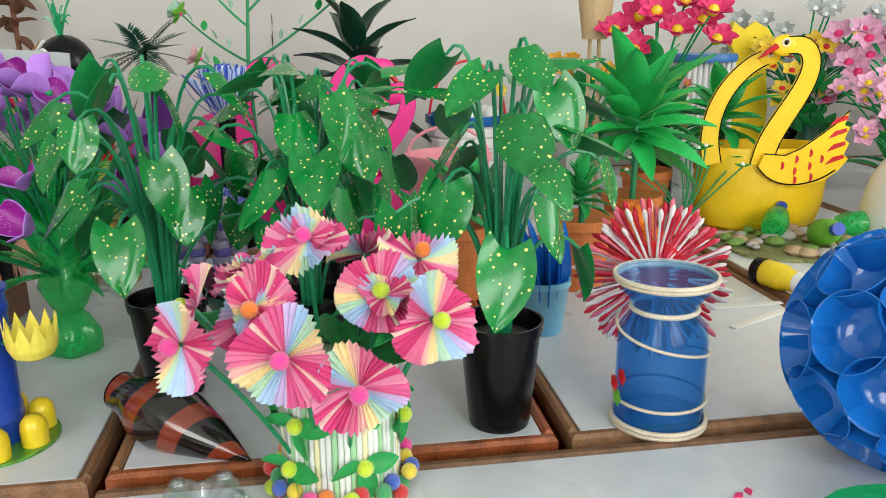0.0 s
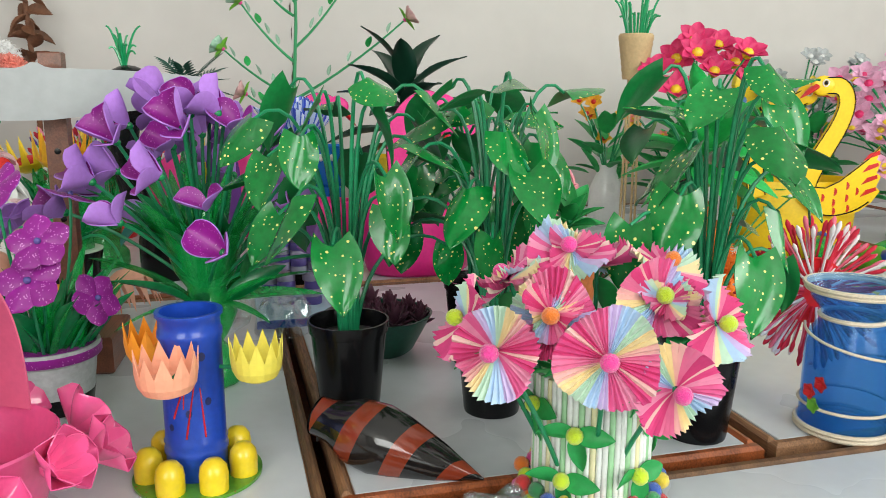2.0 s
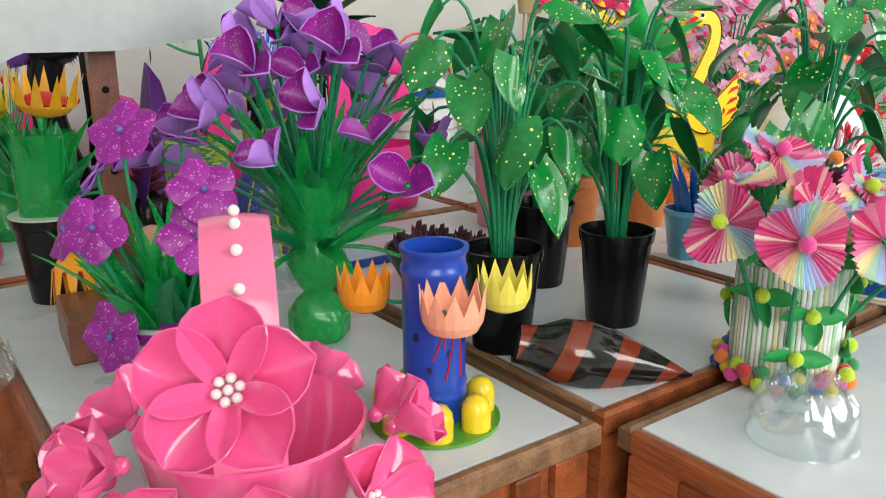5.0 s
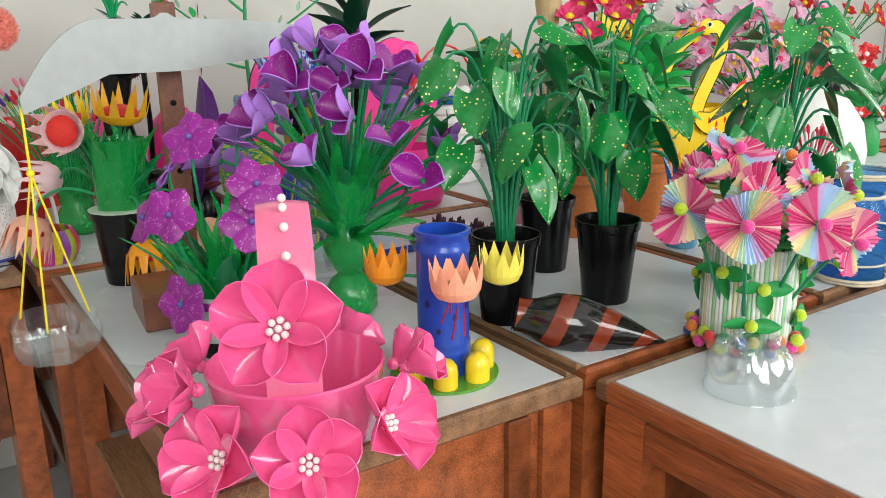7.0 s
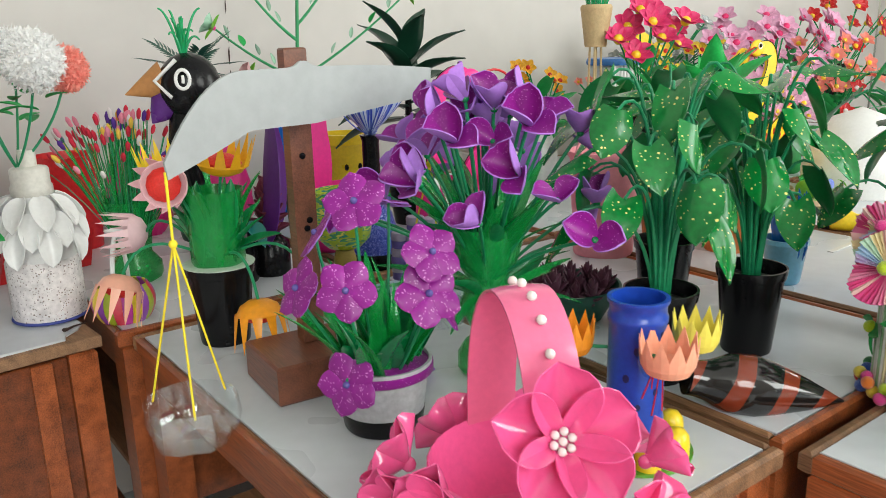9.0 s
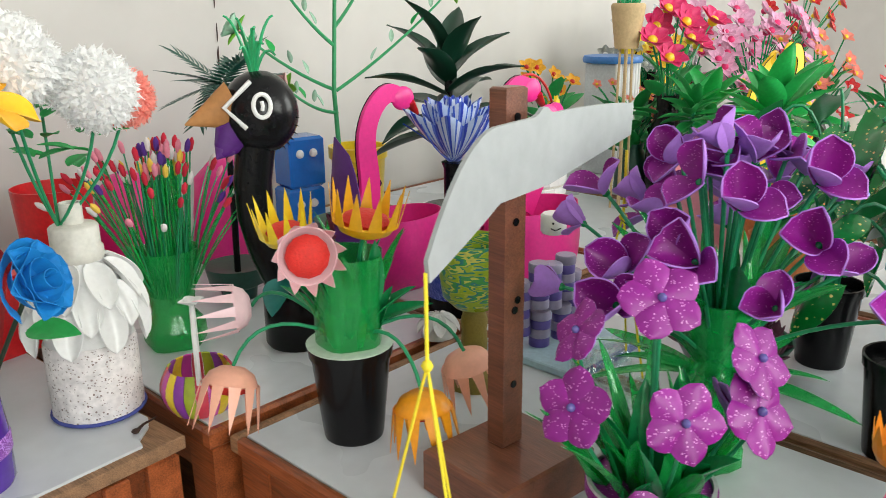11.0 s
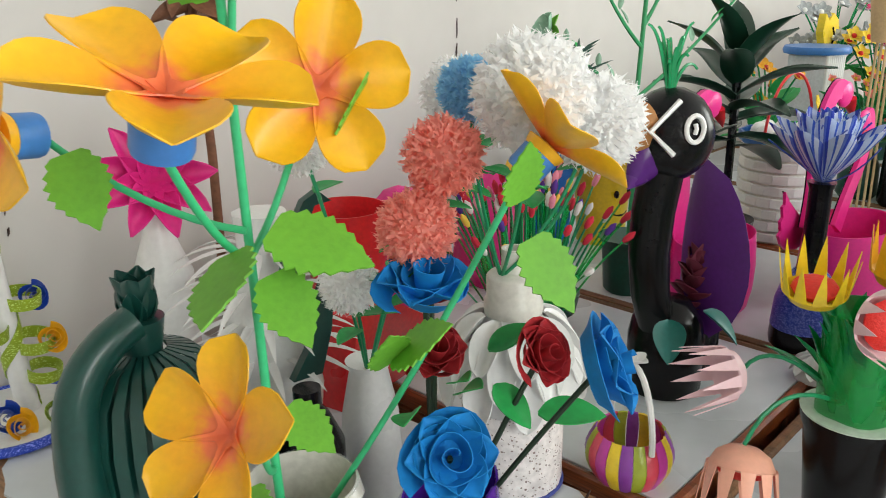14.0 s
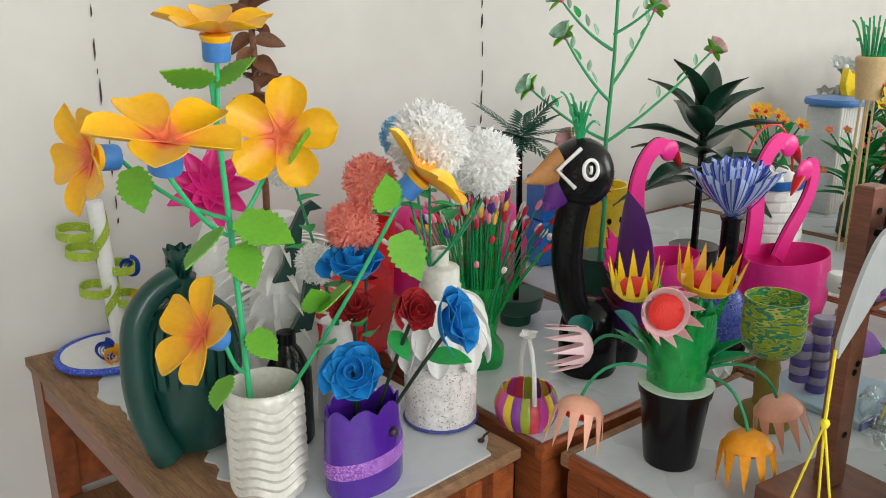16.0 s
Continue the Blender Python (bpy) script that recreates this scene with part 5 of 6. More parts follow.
def swan_planter(p, turn, s, material, label, necks, spots=None, wide=0.15, low=1.0):
    """A planter cut from a canister: open body, raised tail, flat curved necks with head, beak and eye."""
    root = thing("swan_planter", p, label, "planter", "swan planters", turn)
    root.matrix_world = root.matrix_world @ Matrix.Scale(s, 4)
    g = lathe([(0.80, 0), (0.9, 0.01), (0.98, 0.05), (1.0, 0.10), (0.97, 0.15), (0.93, 0.185), (0.91, 0.185), (0.95, 0.10), (0.85, 0.03), (0.001, 0.02)], 44)
    part("body", ([Vector((q.x * wide, q.y * wide * 0.62, q.z * low)) for q in g[0]], g[1]), material, root)
    f = -wide * 0.62 - 0.004
    wing = [(-0.038, 0.178), (0.007, 0.174), (0.04, 0.188), (0.075, 0.213), (0.108, 0.238), (0.137, 0.267), (0.130, 0.236), (0.142, 0.232), (0.133, 0.206), (0.145, 0.198), (0.135, 0.174), (0.146, 0.164), (0.128, 0.140), (0.098, 0.118), (0.037, 0.105), (-0.02, 0.118), (-0.05, 0.15)]
    wing = [(x * wide / 0.15, z * low) for x, z in wing]
    part("wing", plate(wing, 0.005), material, root, m=pose(0, f, 0, 90, 0, 0), smooth=False)
    part("wing_line", tube(smooth_line([(x * wide / 0.15, f - 0.005, z * low) for x, z in ((-0.052, 0.150), (-0.03, 0.126), (0.0, 0.112), (0.04, 0.108), (0.09, 0.120), (0.12, 0.14))]), 0.0018, 5), BLACK, root)
    part("wing_line", tube([(x, f - 0.005, z) for x, z in wing[:6]], 0.0015, 5), BLACK, root)
    if spots:
        for x, z in ((0.0, 0.152), (0.03, 0.165), (0.06, 0.178), (0.028, 0.140), (0.06, 0.150), (0.085, 0.165), (0.03, 0.120), (0.065, 0.126)):
            part("spot", plate([(0.007 * math.cos(a), 0.009 * math.sin(a)) for a in [-1.6 + 0.45 * k for k in range(8)]], 0.0012), spots, root, m=pose(x, f - 0.005, z, 90))
        for z in (0.245, 0.218, 0.19, 0.162):
            part("feather_stripe", plate([(-0.026, -0.010), (0.014, 0.004), (0.012, 0.012), (-0.012, 0.006)], 0.0012), spots, root, m=pose(0.122, f - 0.005, z, 90))
    for k, (line, w0, w1) in enumerate(necks):
        y = f + 0.012 + 0.03 * k
        line = smooth_line([(x, y, z) for x, z in line])
        geo, left, right = strap(line, w0, w1, 0.008)
        neck = part("neck", geo, material, root)
        part("marker_line", tube([q - Vector((0, 0.0045, 0)) for q in left], 0.0013, 5), BLACK, neck)
        part("marker_line", tube([q - Vector((0, 0.0045, 0)) for q in right], 0.0013, 5), BLACK, neck)
        d = (line[-1] - line[-3]).normalized()
        tip = line[-1] + d * 0.006
        head = part("head", at(ball(0.025, 16, 0.9), Matrix.Diagonal((1.15, 0.35, 1, 1))), material, root, m=Matrix.Translation(tip))
        part("beak", at(lathe([(0.014, 0), (0.010, 0.022), (0.001, 0.046)], 12), face(d * 0.018, d + Vector((0, 0, -0.7))) @ Matrix.Diagonal((1, 0.5, 1, 1))), RED, head, "red beak")
        part("eye", ball(0.005, 8), BLACK, head, m=Matrix.Translation((0, -0.0085, 0.006)))
        part("eye_ring", tube([Vector((0.0075 * math.cos(a), -0.0088, 0.006 + 0.0075 * math.sin(a))) for a in [2 * math.pi * q / 12 for q in range(13)]], 0.0014, 5), WHITE, head)
    return root


PAIR = [([(0.03, 0.12), (0.02, 0.19), (0.035, 0.265), (0.012, 0.322), (-0.03, 0.352), (-0.062, 0.335)], 0.05, 0.03), ([(-0.02, 0.11), (-0.05, 0.16), (-0.10, 0.21), (-0.124, 0.265), (-0.108, 0.302), (-0.088, 0.288)], 0.042, 0.024)]
swan_planter((-0.195, 1.672, T), 188, 1.0, HOT, "hot pink twin-necked swan planter cut from a canister", PAIR, wide=0.115, low=0.72)
swan_planter((-0.415, 1.785, T), 190, 0.98, HOT, "hot pink swan planter with one curved neck", PAIR[:1], wide=0.10, low=0.72)
swan_planter((0.655, 1.765, T), 4, 0.93, mat("sunny_yellow_paint", (0.90, 0.58, 0.01), 0.4, vary=0.08), "yellow twin-headed swan planter with red marks", [([(-0.038, 0.15), (-0.03, 0.20), (0.007, 0.262), (0.041, 0.318), (0.055, 0.368), (0.035, 0.405), (-0.005, 0.402)], 0.050, 0.034), ([(-0.135, 0.15), (-0.146, 0.20), (-0.140, 0.262), (-0.113, 0.318), (-0.07, 0.362), (-0.035, 0.378)], 0.042, 0.032)], RED)

# ---- woven basket, robot, tray, pink bin ----
wb = thing("woven_basket", (0.04, 1.94, T), "white woven basket with blue rim and thin red handle", "basket")
part("liner", lathe([(0.085, 0), (0.085, 0.2), (0.08, 0.2), (0.08, 0.01), (0.001, 0.01)], 32), IVORY, wb)
weave = mesh("weave", slab(0.028, 0.006, 0.02, 0.002), WHITE, False)
for row in range(8):
    for k in range(20):
        yaw = 360 * (k + 0.5 * (row % 2)) / 20
        part("weave", weave, None, wb, m=pose(*(sph(yaw, 0, 0.087) + Vector((0, 0, 0.004 + 0.0245 * row))), 0, 0, yaw + 90))
part("rim", lathe([(0.09, 0.2), (0.094, 0.204), (0.094, 0.222), (0.088, 0.222), (0.085, 0.2)], 36, lambda a, k: 1 + 0.03 * math.cos(12 * a)), mat("blue_rim", (0.01, 0.12, 0.42), 0.3), wb, "scalloped blue rim")
for k in range(9):
    part("egg", ball(0.02, 12, 1.2), WHITE, wb, m=Matrix.Translation(sph(40 * k, 0, 0.055 if k < 8 else 0) + Vector((0, 0, 0.215))))
part("handle", tube([Vector((0.088 * math.cos(a), 0, 0.2 + 0.14 * math.sin(a))) for a in [math.pi * k / 18 for k in range(19)]], 0.003), RED, wb)
part("flower", ring_of(thick(petal(0.016, 0.013, 0.9, 0.2), 0.001), 6, 15), YELLOW, wb, m=face((0.075, -0.01, 0.275), (0.3, -1, 0.2)))
tray = thing("foam_tray", (-0.40, 1.395, T), "pale blue foam board with dark edge", "board", turn=9)
part("board", slab(0.17, 0.17, 0.012, 0.002), mat("pale_blue_board", (0.42, 0.58, 0.68), 0.5), tray, smooth=False)
part("edge", slab(0.172, 0.004, 0.013, 0.001), BLUE, tray, m=pose(0, -0.0875, 0), smooth=False)
rb = thing("cap_robot", (-0.413, 1.402, T + 0.012), "robot figure of stacked purple bottle caps", "figure")
CAPV, CAPG = mat("violet_cap", (0.10, 0.07, 0.30), 0.35), mat("grey_violet_cap", (0.30, 0.27, 0.40), 0.35)
capm = [mesh("cap", lathe([(0.0145, 0), (0.015, 0.001), (0.015, 0.011), (0.0135, 0.013), (0.001, 0.013)], 18, lambda a, k: 1 + 0.02 * math.cos(18 * a)), m) for m in (CAPV, CAPG)]
for x, y, z0, n in ((-0.022, 0, 0, 4), (0.022, 0, 0, 4), (0, 0, 0.053, 5), (-0.028, -0.002, 0.06, 5), (0.028, 0.002, 0.06, 5), (-0.05, 0.012, 0.02, 6), (0.05, 0.01, 0.03, 5)):
    for k in range(n):
        part("cap", capm[(k + n) % 2], None, rb, m=Matrix.Translation((x + r.uniform(-0.002, 0.002), y, z0 + 0.0135 * k)))
head = part("head", lathe([(0.016, 0), (0.0185, 0.003), (0.0185, 0.026), (0.016, 0.029), (0.001, 0.029)], 24), WHITE, rb, "white head with drawn smile", m=pose(0, 0, 0.165))
for x in (-0.006, 0.006):
    part("eye", ball(0.0018, 8), BLACK, head, m=Matrix.Translation((-0.011 + x * 0.8, -0.0148, 0.019)))
part("smile", tube([(-0.016, -0.0105, 0.011), (-0.011, -0.0152, 0.008), (-0.004, -0.0185, 0.011)], 0.0009, 5), BLACK, head)
ROSE = mat("rose_pink_plastic", (0.80, 0.30, 0.36), 0.45, vary=0.07)
bn = thing("pink_bin", (0.0, 1.46, T), "pale pink plastic bin with handle", "bin")
part("bin", lathe([(0.058, 0), (0.06, 0.004), (0.07, 0.19), (0.074, 0.194), (0.074, 0.204), (0.069, 0.204), (0.066, 0.18), (0.056, 0.01), (0.001, 0.008)], 32, lambda a, k: 1 + 0.03 * math.cos(4 * a)), ROSE, bn)
part("handle", tube([Vector((0.07 * math.cos(a), 0, 0.2 + 0.05 * math.sin(a))) for a in [math.pi * k / 12 for k in range(13)]], 0.003), ROSE, bn)

# ---- succulent bowl ----
su = thing("succulent_bowl", (-0.285, 1.185, T), "dark green bowl of wine-coloured succulents", "plant")
part("bowl", lathe([(0.045, 0), (0.05, 0.004), (0.072, 0.045), (0.078, 0.056), (0.074, 0.056), (0.06, 0.03), (0.001, 0.028)], 36, lambda a, k: 1 + 0.012 * math.cos(30 * a)), FAN, su)
DUSK = mat("dusky_succulent", (0.12, 0.04, 0.07), 0.55)
sc = mesh("petal", thick(petal(0.024, 0.011, 0.8, 0.3, 0.25, nl=5, nw=3), 0.0012), DUSK)
for k in range(16):
    ro = part("rosette", ball(0.005, 8), DUSK, su, m=Matrix.Translation(sph(k * 137.5, 0, 0.017 * math.sqrt(k)) + Vector((0, 0, 0.035 + 0.01 * r.random()))) @ Matrix.Scale(r.uniform(0.8, 1.2), 4))
    for j in range(14):
        part("petal", sc, None, ro, m=Matrix.Translation((0, 0, 0.0012 * j)) @ Matrix.Rotation(j * 2.4, 4, "Z") @ Matrix.Rotation(-radians(8 + 5 * j), 4, "Y"))

# ---- torn desk: plate stand ----
LIMEGLIT = mat("lime_glitter", (0.30, 0.42, 0.02), 0.4, glitter=0.1)
ps = thing("ring_stand", (-1.413, 2.113, T), "white round plate stand with lime glitter rings", "stand")
part("plate", lathe([(0.08, 0), (0.088, 0.003), (0.088, 0.011), (0.001, 0.012)], 48), WHITE, ps)
part("rim", tube(hoop(0.089, 0.007, 0.007), 0.0065, 8), mat("blue_tinsel", (0.01, 0.05, 0.45), 0.5, glitter=0.2, bump=0.8), ps, "blue tinsel rim")
part("column", lathe([(0.014, 0.011), (0.014, 0.285), (0.001, 0.285)], 24), WHITE, ps, m=pose(0.02, 0.005, 0, 0, -3, 0))
sw = [sph(360 * 2.2 * k / 40, 0, 0.0152) + Vector((0, 0, 0.02 + 0.25 * k / 40)) for k in range(41)]
part("spiral", thick(([p + Vector((0, 0, s)) for p in sw for s in (-0.011, 0.011)], [(2 * k, 2 * k + 2, 2 * k + 3, 2 * k + 1) for k in range(40)]), -0.001), LIMEGLIT, ps, m=pose(0.02, 0.005, 0, 0, -3, 0))
for x, y, z, rr in ((-0.032, 0.0, 0.235, 0.03), (-0.025, 0.0, 0.20, 0.027), (0.035, 0.01, 0.16, 0.024), (0.04, 0.01, 0.10, 0.026), (0.045, 0.0, 0.06, 0.022), (-0.012, -0.005, 0.13, 0.026)):
    g = lathe([(rr, -0.008), (rr, 0.008)], 32)
    part("ring", thick((g[0], g[1][:32]), 0.0015), LIMEGLIT, ps, "lime glitter ring", m=pose(x, y, z, 8, 6, 0))


def rolled(parent, p, d, rad, material, name="rose", turns=3.2, label=""):
    """A rose rolled from one strip that opens outward."""
    n = int(turns * 22)
    pts = []
    for k in range(n + 1):
        a = 2 * math.pi * turns * k / n
        q = rad * (0.08 + 0.92 * (k / n) ** 0.8) * (1 + 0.07 * math.sin(2.6 * a))
        for s in (0, 0.5, 1):
            w = q * (0.75 + 0.25 * s + 0.22 * s * s * k / n)
            pts.append(Vector((w * math.cos(a), w * math.sin(a), rad * (0.75 * s * (1 - 0.55 * k / n)) - 0.25 * rad * k / n)))
    fs = [(3 * k + j, 3 * k + 3 + j, 3 * k + 4 + j, 3 * k + 1 + j) for k in range(n) for j in range(2)]
    return part(name, thick((pts, fs), 0.0006), material, parent, label, m=face(p, d))


for p, m in (((0.0, -0.06, 0.022), GOLD), ((0.045, -0.05, 0.022), LIMEGLIT), ((-0.012, -0.04, 0.028), BLUE), ((0.06, 0.0, 0.10), GOLD), ((0.05, 0.02, 0.155), BLUE)):
    rolled(ps, p, (0.2, -0.8, 0.5), 0.018, m)

# ---- dark green swan vase ----
SWG = mat("bottle_green_paint", (0.006, 0.055, 0.045), 0.32, vary=0.15, coat=0.2)
gv = thing("swan_vase", (-1.338, 1.742, T), "dark green swan vase with fringed strips", "vase")
part("body", lathe([(0.045, 0), (0.055, 0.006), (0.066, 0.06), (0.066, 0.13), (0.058, 0.175), (0.03, 0.2), (0.016, 0.215), (0.022, 0.25), (0.001, 0.25)], 36), SWG, gv)
for k in range(28):
    yaw = 360 * k / 28
    part("strip", thick(([sph(yaw + s * 4.6, 0, q) + Vector((0, 0, z)) for q, z in ((0.02, 0.22), (0.045, 0.212), (0.066, 0.19), (0.074, 0.15), (0.072, 0.11)) for s in (-1, 1)], [(2 * k2, 2 * k2 + 1, 2 * k2 + 3, 2 * k2 + 2) for k2 in range(4)]), 0.0012), SWG, gv)
for k in range(6):
    part("top_leaf", thick(petal(0.055, 0.035, 0.8, 0.35, 0.15), 0.0012), SWG, gv, m=Matrix.Translation((0, 0, 0.24)) @ Matrix.Rotation(k * 1.05, 4, "Z") @ Matrix.Rotation(-radians(62), 4, "Y"))
neck = [Vector(p) for p in ((-0.045, -0.045, 0.004), (-0.066, -0.042, 0.05), (-0.076, -0.038, 0.11), (-0.074, -0.034, 0.17), (-0.066, -0.03, 0.215), (-0.036, -0.024, 0.245), (-0.01, -0.018, 0.255))]
part("neck", tube(smooth_line(neck), 0.022, 14, 0.016), SWG, gv, "thick curved dark green neck")
wsn = thing("fringed_vase", (-1.165, 1.86, T), "white fringed vase with a dark green bird neck", "vase")
part("body", lathe([(0.04, 0), (0.05, 0.01), (0.058, 0.08), (0.05, 0.16), (0.026, 0.22), (0.03, 0.29), (0.001, 0.29)], 30, lambda a, k: 1 + 0.02 * math.cos(20 * a)), WHITE, wsn)
fr = mesh("fringe", thick(petal(0.07, 0.01, 0.7, 0.2, -0.35, nl=6, nw=2), 0.0008), WHITE)
for k in range(60):
    part("fringe", fr, None, wsn, m=aim(sph(k * 24, 0, 0.03 + 0.012 * (k // 15 % 2)) + Vector((0, 0, 0.25 - 0.04 * (k // 15))), sph(k * 24 + 6 * (k // 15), 5), 0))
birdp = [(0.0, 0.0), (0.02, 0.03), (0.03, 0.08), (0.055, 0.125), (0.075, 0.135), (0.092, 0.12), (0.07, 0.118), (0.055, 0.09), (0.05, 0.05), (0.035, 0.0)]
part("bird_neck", plate(birdp, 0.012), SWG, wsn, m=pose(-0.015, -0.075, 0.12, 90, 0, 0))
part("bird_neck", plate(birdp, 0.012), SWG, wsn, m=pose(-0.03, -0.06, 0.20, 90, 0, 0) @ Matrix.Scale(0.9, 4))
bk = thing("black_bottle", (-1.215, 1.672, T), "plain black plastic bottle behind the white vase", "bottle")
part("body", lathe([(0.03, 0), (0.033, 0.006), (0.033, 0.11), (0.02, 0.14), (0.012, 0.15), (0.012, 0.152), (0.001, 0.152)], 28), BLACK, bk)
part("cap", lathe([(0.0135, 0.152), (0.0135, 0.168), (0.001, 0.169)], 20), BLACK, bk)

# ---- white wavy vase with yellow bottle flowers ----
YPET = ramped("amber_petal_with_red_heart", [(0, (0.62, 0.09, 0.03)), (0.3, (0.84, 0.18, 0.06)), (0.5, (0.84, 0.37, 0.006)), (1.0, (0.86, 0.46, 0.005))], "radius", 0.4, 1.0, 0.055)
YPET.node_tree.nodes["Principled BSDF"].inputs["Coat Weight"].default_value = 0.12
CAPB = mat("blue_bottle_cap", (0.05, 0.20, 0.55), 0.4)
wv = thing("wavy_vase", (-1.279, 1.564, T), "white wavy-ribbed bottle vase", "vase")
wv.scale = (1.14, 1.14, 1.0)
part("sand_filling", lathe([(0.0375, 0.101), (0.037, 0.104), (0.001, 0.106)], 28), mat("white_sand", (0.62, 0.58, 0.50), 0.95, bump=0.9, scale=90), wv, "white sand filling")
part("mouth_rim", tube(hoop(0.0402, 0.151, 0.151), 0.0012, 6), CLEAR, wv)
CREAM = mat("cream_white_paint", (0.74, 0.72, 0.66), 0.25, coat=0.5, bump=0.15)
wavy = lathe([(0.036, 0), (0.041, 0.005)] + [(0.0418 + (0.0026 if k % 2 else -0.0012), 0.010 + 0.0068 * k) for k in range(20)] + [(0.041, 0.15), (0.039, 0.152), (0.038, 0.1), (0.001, 0.1)], 60)
part("bottle", ([p + Vector((0, 0, 0.0042 * math.sin(5 * math.atan2(p.y, p.x)) if 0.009 < p.z < 0.142 and p.x * p.x + p.y * p.y > 0.0015 else 0)) for p in wavy[0]], wavy[1]), CREAM, wv)
yp = thing("yellow_flower_plant", (-1.283, 1.568, T + 0.102), "tall stems of amber bottle flowers with blue caps", "plant")
yb = Vector((-1.283, 1.568, T + 0.102))
AMBER_PETAL = petal(0.070, 0.048, 1.75, 0.22, 0.02, 0.55, 0.008, nl=12, nw=8, root=0.4)


def amber(p, d, s=1.0, spin=0.0, lift=28):
    q = Vector(p) - yb
    g = ring_of(thick(AMBER_PETAL, 0.0008), 5, lift)
    f = part("flower", g, YPET, yp, "amber bottle flower with red heart", m=face(q, d, spin) @ Matrix.Scale(s, 4))
    part("collar", lathe([(0.013, -0.012), (0.017, -0.006), (0.018, -0.001), (0.008, 0.001), (0.001, 0.0)], 24), GOLD, f)
    part("cap", lathe([(0.012, -0.03), (0.0145, -0.03), (0.0155, -0.027), (0.0155, -0.009), (0.014, -0.008), (0.001, -0.008)], 28), CAPB, f, "blue bottle cap")
    return q - Vector(d).normalized() * 0.03 * s


SERR = []
for i in range(17):
    t = i / 16
    w = 0.025 * math.sin(math.pi * (0.2 + 0.8 * t)) ** 1.1 * (1 + (0.14 if i % 2 else -0.06)) if i < 16 else 0
    SERR.append((0.075 * t, w))
serr = mesh("leaf", plate(SERR + [(x, -w) for x, w in SERR[-2::-1]], 0.0018), LIME, False)
MINT = mat("mint_green_tube", (0.04, 0.48, 0.20), 0.45)
top = Vector((-1.318, 1.535, 1.262)) - yb
part("main_stem", tube([(-0.012, -0.004, -0.02), (-0.015, 0, 0.10), (-0.022, -0.01, 0.25), top], 0.0042, 8, 0.0032), MINT, yp)
for p, d, s, j, spin in (((-1.312, 1.522, 1.302), (0.0, -0.15, 1), 0.95, 0.85, 0.2), ((-1.382, 1.462, 1.203), (0.05, -0.35, 1), 1.1, 0.55, 0.5), ((-1.232, 1.582, 1.182), (-0.25, -0.9, 0.2), 1.0, 0.55, 0.1), ((-1.437, 1.64, 1.163), (-0.88, -0.3, 0.1), 1.0, 0.6, 0.9), ((-1.359, 1.49, 0.985), (-0.82, -0.3, 0.5), 0.92, 0.12, 0.4), ((-1.098, 1.478, 1.137), (0.62, -0.3, 0.7), 0.95, 0.05, 0.3)):
    q = amber(p, d, s, spin, 12 if s != 1.1 else 8)
    base_ = Vector((-0.015, 0, 0.02)).lerp(top, j) if j > 0.06 else Vector((0.015, 0, 0.0))
    part("stem", tube(bow(base_, q, (0, 0, -0.012)), 0.0027, 8), MINT, yp)
for p, d, s in (((-1.33, 1.525, 1.09), (-0.6, -0.7, -0.35), 1.1), ((-1.30, 1.53, 1.10), (0.6, -0.7, -0.3), 1.15), ((-1.305, 1.525, 1.07), (0.1, -0.8, -0.8), 0.9), ((-1.215, 1.585, 1.14), (0.15, -0.6, 0.9), 1.0), ((-1.40, 1.62, 1.15), (0.1, -0.6, -0.8), 0.9), ((-1.32, 1.53, 1.25), (-0.7, -0.3, 0.2), 0.95), ((-1.315, 1.53, 1.25), (0.8, -0.3, 0.5), 0.8), ((-1.29, 1.555, 0.95), (0.35, -0.8, -0.5), 0.8), ((-1.33, 1.54, 0.905), (-0.4, -0.8, -0.35), 0.8), ((-1.21, 1.525, 0.98), (0.3, -0.7, 0.55), 1.0), ((-1.215, 1.525, 0.975), (-0.35, -0.6, 0.8), 0.8), ((-1.14, 1.45, 1.08), (0.2, -0.6, -0.9), 0.95), ((-1.155, 1.445, 1.11), (-0.2, -0.4, 0.9), 0.8)):
    part("leaf", serr, None, yp, m=aim(Vector(p) - yb, d, 0.5) @ Matrix.Scale(s * 0.86, 4))

# ---- purple vase with roses ----
VIOLET = mat("violet_plastic", (0.09, 0.02, 0.36), 0.22, coat=0.4)
pv = thing("violet_vase", (-1.165, 1.517, T), "violet plastic vase with glitter band", "vase", turn=12)
g = lathe([(0.95, 0), (1.0, 0.006), (1.02, 0.06), (0.93, 0.112), (0.88, 0.112), (0.95, 0.06), (0.9, 0.01), (0.001, 0.01)], 48)
part("body", ([Vector((p.x * 0.056, p.y * 0.036, p.z + (0.012 * abs(math.sin(4 * math.atan2(p.y, p.x))) if p.z > 0.1 else 0))) for p in g[0]], g[1]), VIOLET, pv)
g = lathe([(1.018, 0.034), (1.036, 0.036), (1.04, 0.054), (1.02, 0.056)], 48)
part("band", ([Vector((p.x * 0.056, p.y * 0.036, p.z + 0.004 * p.x)) for p in g[0]], [f for f in g[1] if len(f) == 4]), mat("violet_glitter", (0.25, 0.06, 0.42), 0.35, glitter=0.3), pv, "violet glitter band")
part("button", ball(0.007, 12), mat("dark_button", (0.03, 0.01, 0.03), 0.3), pv, m=Matrix.Translation((0.022, -0.035, 0.082)))
CYAN = mat("blue_crepe_paper", (0.0, 0.21, 0.58), 0.75, vary=0.12)
CRIM = mat("crimson_felt", (0.33, 0.006, 0.012), 0.8, vary=0.2)
